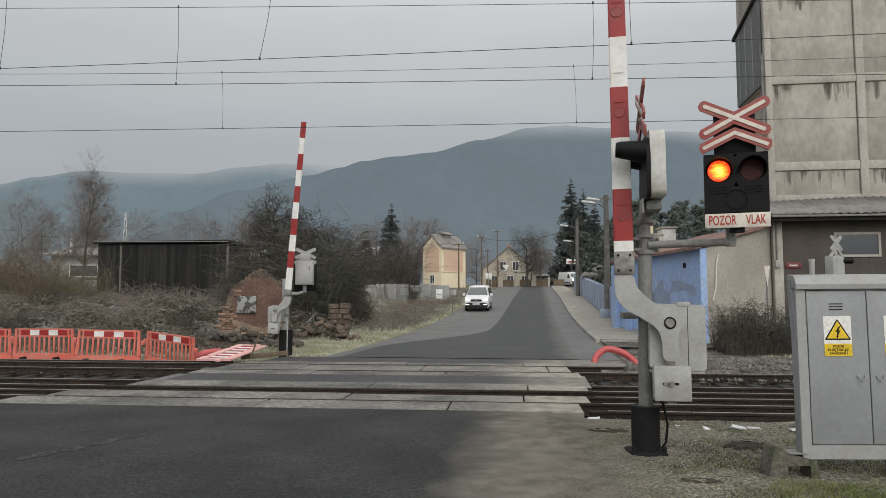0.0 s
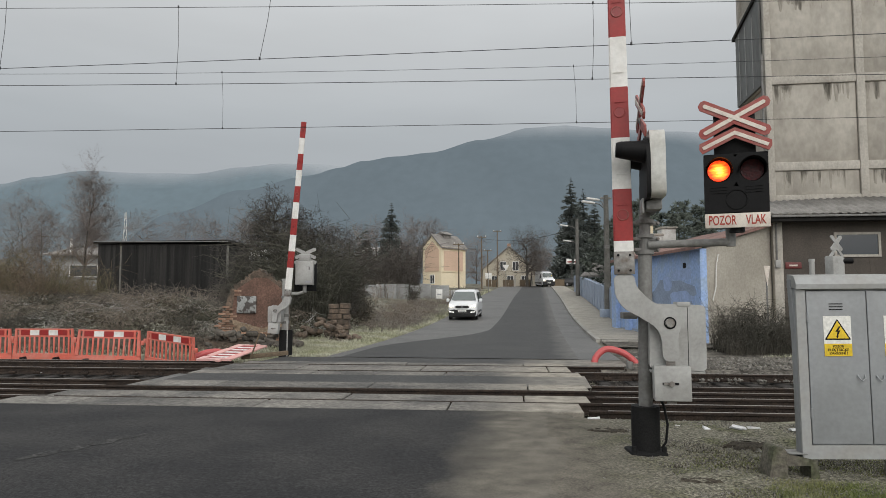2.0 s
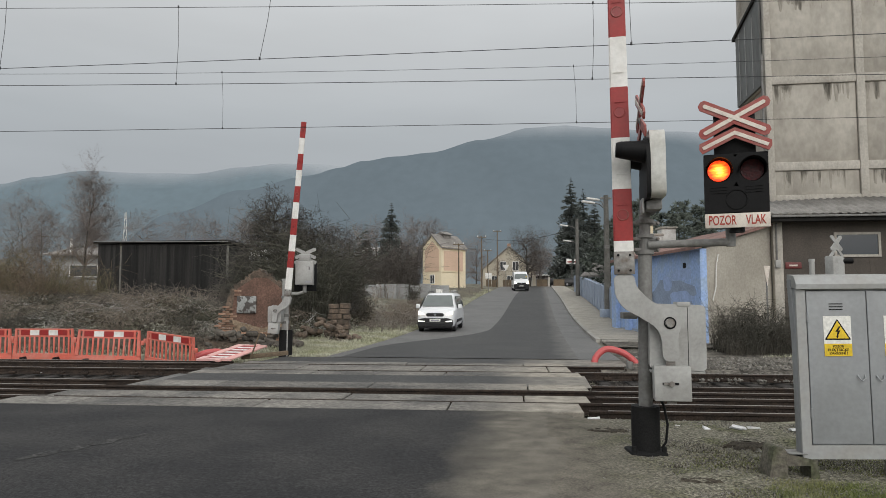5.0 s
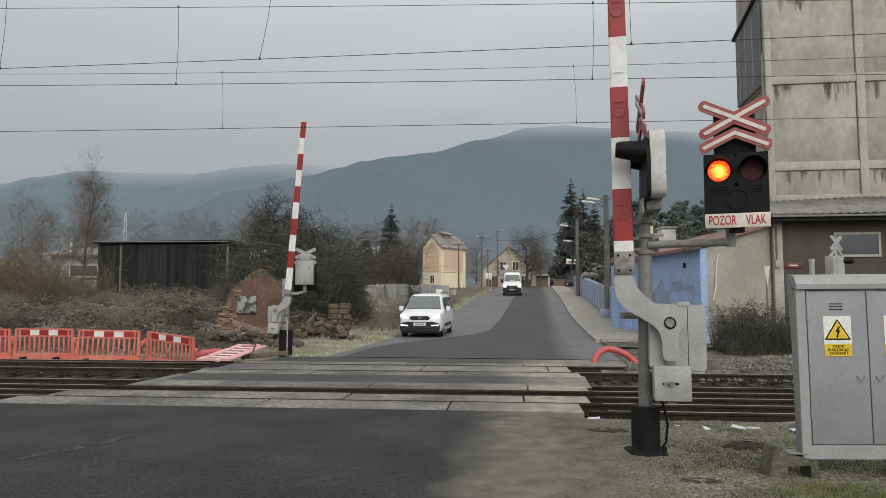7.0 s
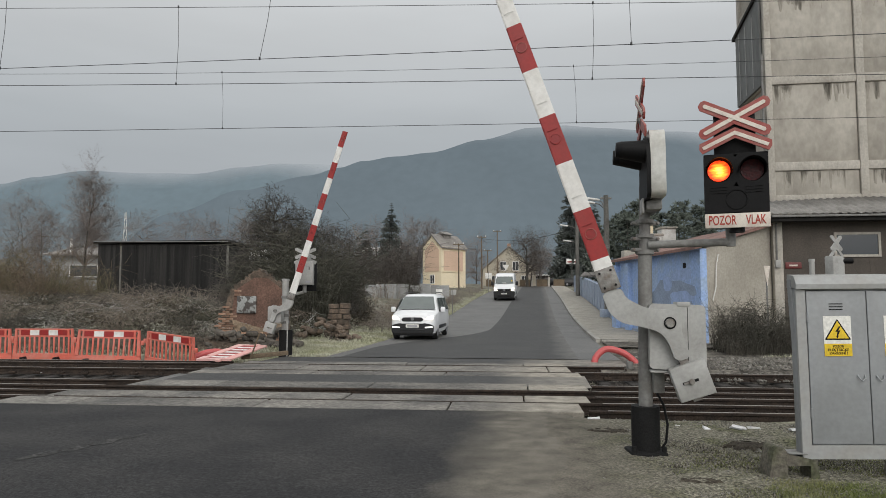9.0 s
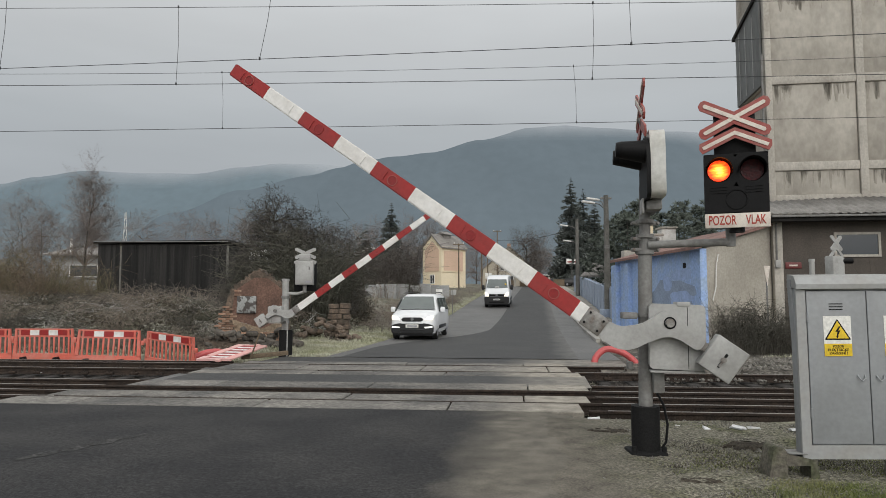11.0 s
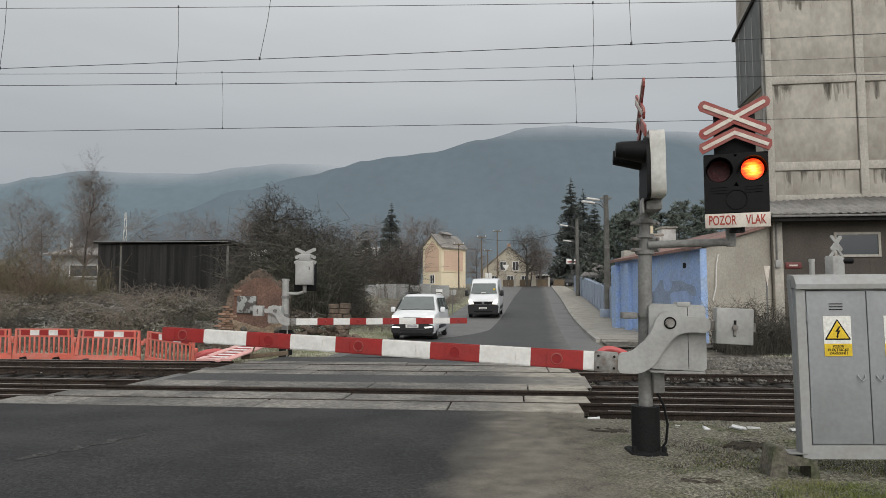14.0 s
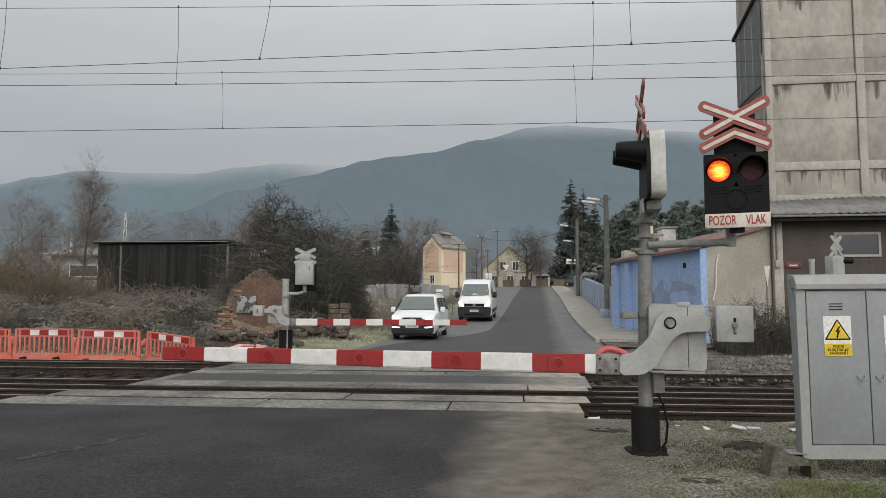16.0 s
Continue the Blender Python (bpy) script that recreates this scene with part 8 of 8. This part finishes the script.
def white_van():
    car = thing("delivery_van", pose(0, 0, 0), "tall white panel van with dark grille and lamps lit", "van", "vehicles")
    bm = bmesh.new()
    loft(bm, [(0.08, half(0.84, 0.9, 0.86, 0.5, 0.36, 0.7, 1.08, 1.18)), (0.25, half(0.92, 0.98, 0.95, 0.66, 0.3, 0.75, 1.2, 1.33)), (0.7, half(0.96, 1.02, 0.98, 0.78, 0.28, 0.8, 1.33, 1.5)),
              (0.95, half(0.97, 1.02, 1.0, 0.82, 0.28, 0.85, 1.38, 1.75)), (1.5, half(0.97, 1.025, 1.01, 0.84, 0.28, 0.9, 1.42, 2.24)), (2.0, half(0.97, 1.025, 1.015, 0.86, 0.28, 0.9, 1.42, 2.46)),
              (2.6, half(0.97, 1.025, 1.015, 0.88, 0.28, 0.9, 1.42, 2.52)), (5.35, half(0.97, 1.02, 1.01, 0.88, 0.3, 0.9, 1.42, 2.5))])
    part("body", bm, CAR_WHITE, car, "white painted tall bodywork", smooth_angle=50)
    bm = bmesh.new()
    panel(bm, [(-0.86, 0.84, 1.52), (0.86, 0.84, 1.52), (0.74, 1.44, 2.18), (-0.74, 1.44, 2.18)], 8, 5, (0, -0.05, 0.05), 0.1)
    part("windscreen", bm, CAR_GLASS, car, "dark reflective windscreen")
    boxpart("dash_paper", car, STICKER, (-0.15, 0.15, 0.7, 0.72, 1.58, 1.66), 0.0)
    boxpart("screen_sticker", car, YELLOW, (0.62, 0.74, 0.9, 0.92, 1.78, 1.9), 0.0, "small pale green windscreen sticker")
    for s in (-1, 1):
        bm = bmesh.new()
        p = [(s * 1.02, 1.0, 1.46), (s * 1.02, 1.95, 1.46), (s * 0.93, 1.95, 2.12), (s * 0.93, 1.5, 2.12)]
        bm.faces.new([bm.verts.new(Vector(c) + Vector((s * 0.02, 0, 0))) for c in p])
        part("side_window", bm, CAR_GLASS, car)
        mirror = boxpart("door_mirror", car, CAR_BLACK, (min(s * 1.06, s * 1.28), max(s * 1.06, s * 1.28), 1.15, 1.3, 1.38, 1.78), 0.05, "large black door mirror")
        boxpart("mirror_foot", mirror, CAR_BLACK, (min(s * 1.0, s * 1.1), max(s * 1.0, s * 1.1), 1.18, 1.26, 1.45, 1.52), 0.01)
        bm = bmesh.new()
        slab(bm, round_off([(s * 0.58, 0.9), (s * 0.92, 0.95), (s * 0.95, 1.22), (s * 0.8, 1.2), (s * 0.62, 1.02)], 0.03), 0.06, 0.4)
        part("headlight", bm, HEADLIGHT, car, "glowing headlamp")
        boxpart("flank_trim", car, CAR_BLACK, (min(s * 1.025, s * 1.05), max(s * 1.025, s * 1.05), 1.0, 5.2, 0.5, 0.72), 0.01)
        boxpart("tail_light", car, SIGN_RED, (min(s * 0.9, s * 1.0), max(s * 0.9, s * 1.0), 5.33, 5.37, 0.95, 1.5), 0.01)
    bm = bmesh.new()
    slab(bm, round_off([(-0.96, 0.3), (0.96, 0.3), (1.0, 0.85), (0.6, 0.92), (-0.6, 0.92), (-1.0, 0.85)], 0.05), 0.0, 0.45)
    bumper = part("front_bumper", bm, CAR_BLACK, car, "dark plastic front bumper")
    boxpart("lower_intake", bumper, BLACK, (-0.6, 0.6, -0.01, 0.1, 0.38, 0.5), 0.02)
    bm = bmesh.new()
    slab(bm, round_off([(-0.58, 0.9), (0.58, 0.9), (0.66, 1.08), (-0.66, 1.08)], 0.02), 0.0, 0.2)
    grille = part("grille", bm, BLACK, car, "dark upper grille")
    bm = bmesh.new()
    disc(bm, (0, 1.0), 0.09, -0.02, 0.05, 14)
    part("badge", bm, RIM, grille)
    boxpart("grille_bar", grille, RIM, (-0.55, 0.55, -0.008, 0.02, 0.9, 0.925))
    boxpart("number_plate", car, STICKER, (-0.26, 0.26, -0.025, 0.0, 0.6, 0.72), 0.005, "white number plate")
    boxpart("plate_characters", car, PLATE_GREY, (-0.2, 0.2, -0.029, -0.0255, 0.63, 0.69))
    tubepart("wiper", car, CAR_BLACK, [(-0.7, 0.74, 1.54), (0.1, 0.7, 1.6)], 0.014, 5)
    boxpart("underbody", car, CAR_BLACK, (-0.85, 0.85, 0.3, 5.2, 0.22, 0.34))
    wheels = [wheel(car, x, y, 0.35, 0.24) for x in (-0.89, 0.89) for y in (1.0, 4.4)]
    return car, wheels


minivan, minivan_wheels = white_mpv()
van, van_wheels = white_van()
# parked cars far up the street
for x, y, turn, label in ((21.2, 122.5, 40, "dark parked car beyond the fence"), (25.5, 121, 80, "dark parked car at the street end")):
    pc = thing("parked_car", pose(x, y, zat(x, y), 0, 0, turn), label, "car", "parked cars")
    bm = bmesh.new()
    loft(bm, [(0.0, half(0.7, 0.75, 0.7, 0.5, 0.3, 0.5, 0.7, 0.78)), (0.9, half(0.8, 0.85, 0.82, 0.65, 0.25, 0.6, 0.85, 0.98)), (1.6, half(0.8, 0.86, 0.84, 0.6, 0.25, 0.6, 0.9, 1.42)),
              (3.2, half(0.8, 0.86, 0.84, 0.6, 0.25, 0.6, 0.92, 1.44)), (4.1, half(0.76, 0.8, 0.78, 0.5, 0.3, 0.6, 0.9, 1.0))])
    part("body", bm, CAR_BLACK, pc, smooth_angle=50)
    bm = bmesh.new()
    panel(bm, [(-0.66, 0.98, 0.98), (0.66, 0.98, 0.98), (0.55, 1.55, 1.38), (-0.55, 1.55, 1.38)], 4, 3, (0, -0.03, 0.03), 0.05)
    part("windscreen", bm, CAR_GLASS, pc)
    for xx in (-0.78, 0.78):
        for yy in (0.8, 3.3):
            wheel(pc, xx, yy, 0.3, 0.18)


# ---- what moves ----
def motions():
    def near(t, a):
        return (t, pose(*PIVOT, 0, -a, NEAR_TURN))

    def far(t, a):
        return (t, pose(*FAR_PIVOT, 0, -a, -8))

    walk(near_boom, [near(t, a) for t, a in (
        (0, 89.4), (8.1, 89.4), (8.25, 88.8), (8.5, 84.6), (8.75, 78.3), (9.0, 71.1), (9.2, 67.3), (10.2, 49.7), (11.3, 30.0), (11.5, 26.2), (12, 16.8), (12.5, 7.7), (12.85, 1.1),
        (13, -0.5), (13.1, -0.8), (13.5, 0.9), (13.75, 2.65), (14, 2.65), (14.3, 0.4), (14.5, -0.5), (14.7, -0.25), (15, 0.65), (15.5, 0.25), (16, 0.35))])
    walk(far_boom, [far(t, a) for t, a in (
        (0, 85.4), (8.1, 85.4), (8.5, 82.4), (8.75, 78.0), (9.0, 72.0), (9.2, 67.4), (10.2, 48.5), (11.3, 29.5), (12, 18.3), (12.3, 13.6), (12.6, 8.6), (12.9, 4.6), (13.2, 2.0), (13.5, 0.9), (14, 0.65), (14.25, 1.0), (14.5, 1.5), (14.8, 0.5), (15, 0.1), (16, 0.1))])

    # the burning lamp changes sides
    rows = [(0.0, -1)]
    k = 0
    while True:
        t_on, t_off = 0.59 + 1.836 * k, 1.24 + 1.836 * k
        if t_on > 16:
            break
        rows += [(t_on - 0.034, -1), (t_on + 0.034, 1), (t_off - 0.034, 1), (t_off + 0.034, -1)]
        k += 1
    rows = [r for r in rows if r[0] < 16] + [(16.0, -1)]
    walk(burning, [(t, pose(0.16 * s, -0.055, 0.44)) for t, s in rows])

    # vehicles: time, across, along, turn
    def drive(car, wheels, r, table):
        def at(t):
            for a, b in zip(table, table[1:]):
                if t <= b[0]:
                    f = (t - a[0]) / (b[0] - a[0])
                    return [p + (q - p) * f for p, q in zip(a, b)]
            return list(table[-1])

        rows = []
        for t, u, v, turn in table:
            p = land(u, v)
            tilt = math.degrees(math.atan2(rise(v + 3) - rise(v), 3))
            rows.append((t, pose(*p, tilt, 0, ROAD_TURN + turn)))
        walk(car, rows)
        spin = {w: [] for w in wheels}
        at_hub = {w: w.location.copy() for w in wheels}
        gone, last, t = 0.0, at(0.0), 0.0
        while t < 16.001:
            now = at(t)
            gone += math.hypot(now[1] - last[1], now[2] - last[2])
            last = now
            for w in wheels:
                spin[w].append((t, Matrix.Translation(at_hub[w]) @ Matrix.Rotation(gone / r, 4, "X")))
            t += 0.1
        for w, rs in spin.items():
            walk(w, rs)

    drive(minivan, minivan_wheels, 0.33, [(0, -4.5, 50.4, 0), (0.5, -4.52, 47.6, 0), (1, -4.55, 45.2, 0), (1.5, -4.58, 43.4, 0), (2, -4.62, 41.9, 0), (2.5, -4.66, 39.9, 0), (3, -4.7, 38.1, 0),
                                          (3.5, -4.74, 36.5, 0), (4, -4.78, 35.0, 0), (5.2, -4.85, 31.6, 0), (6.5, -4.92, 29.2, 0), (7, -4.94, 28.4, 0), (7.5, -4.95, 27.9, 0), (8, -4.95, 27.3, 0),
                                          (8.5, -4.95, 27.0, 0), (9, -4.95, 26.75, 0), (9.5, -4.95, 26.7, 0), (16, -4.95, 26.7, 0)])
    drive(van, van_wheels, 0.35, [(0, 7.0, 119.5, 26), (0.5, 5.9, 118, 22), (1, 4.65, 116, 18), (1.5, 3.25, 114, 16), (2, 1.95, 112, 15), (2.5, 0.85, 109.5, 12), (3, 0.0, 106.5, 9),
                                  (3.5, -0.8, 103, 7), (4, -1.4, 99.5, 6), (5.2, -2.1, 87, 5), (6.5, -2.55, 76.3, 2), (7, -2.7, 74.0, 1), (8, -2.9, 69.0, 0), (9, -3.05, 63.4, 0), (10.2, -3.15, 57.5, 0),
                                  (11.5, -3.25, 52.6, 0), (12.5, -3.3, 48.9, 0), (13, -3.35, 46.8, 0), (14, -3.48, 43.9, 0), (15, -3.6, 41.8, 0), (16, -3.75, 40.6, 0)])


motions()
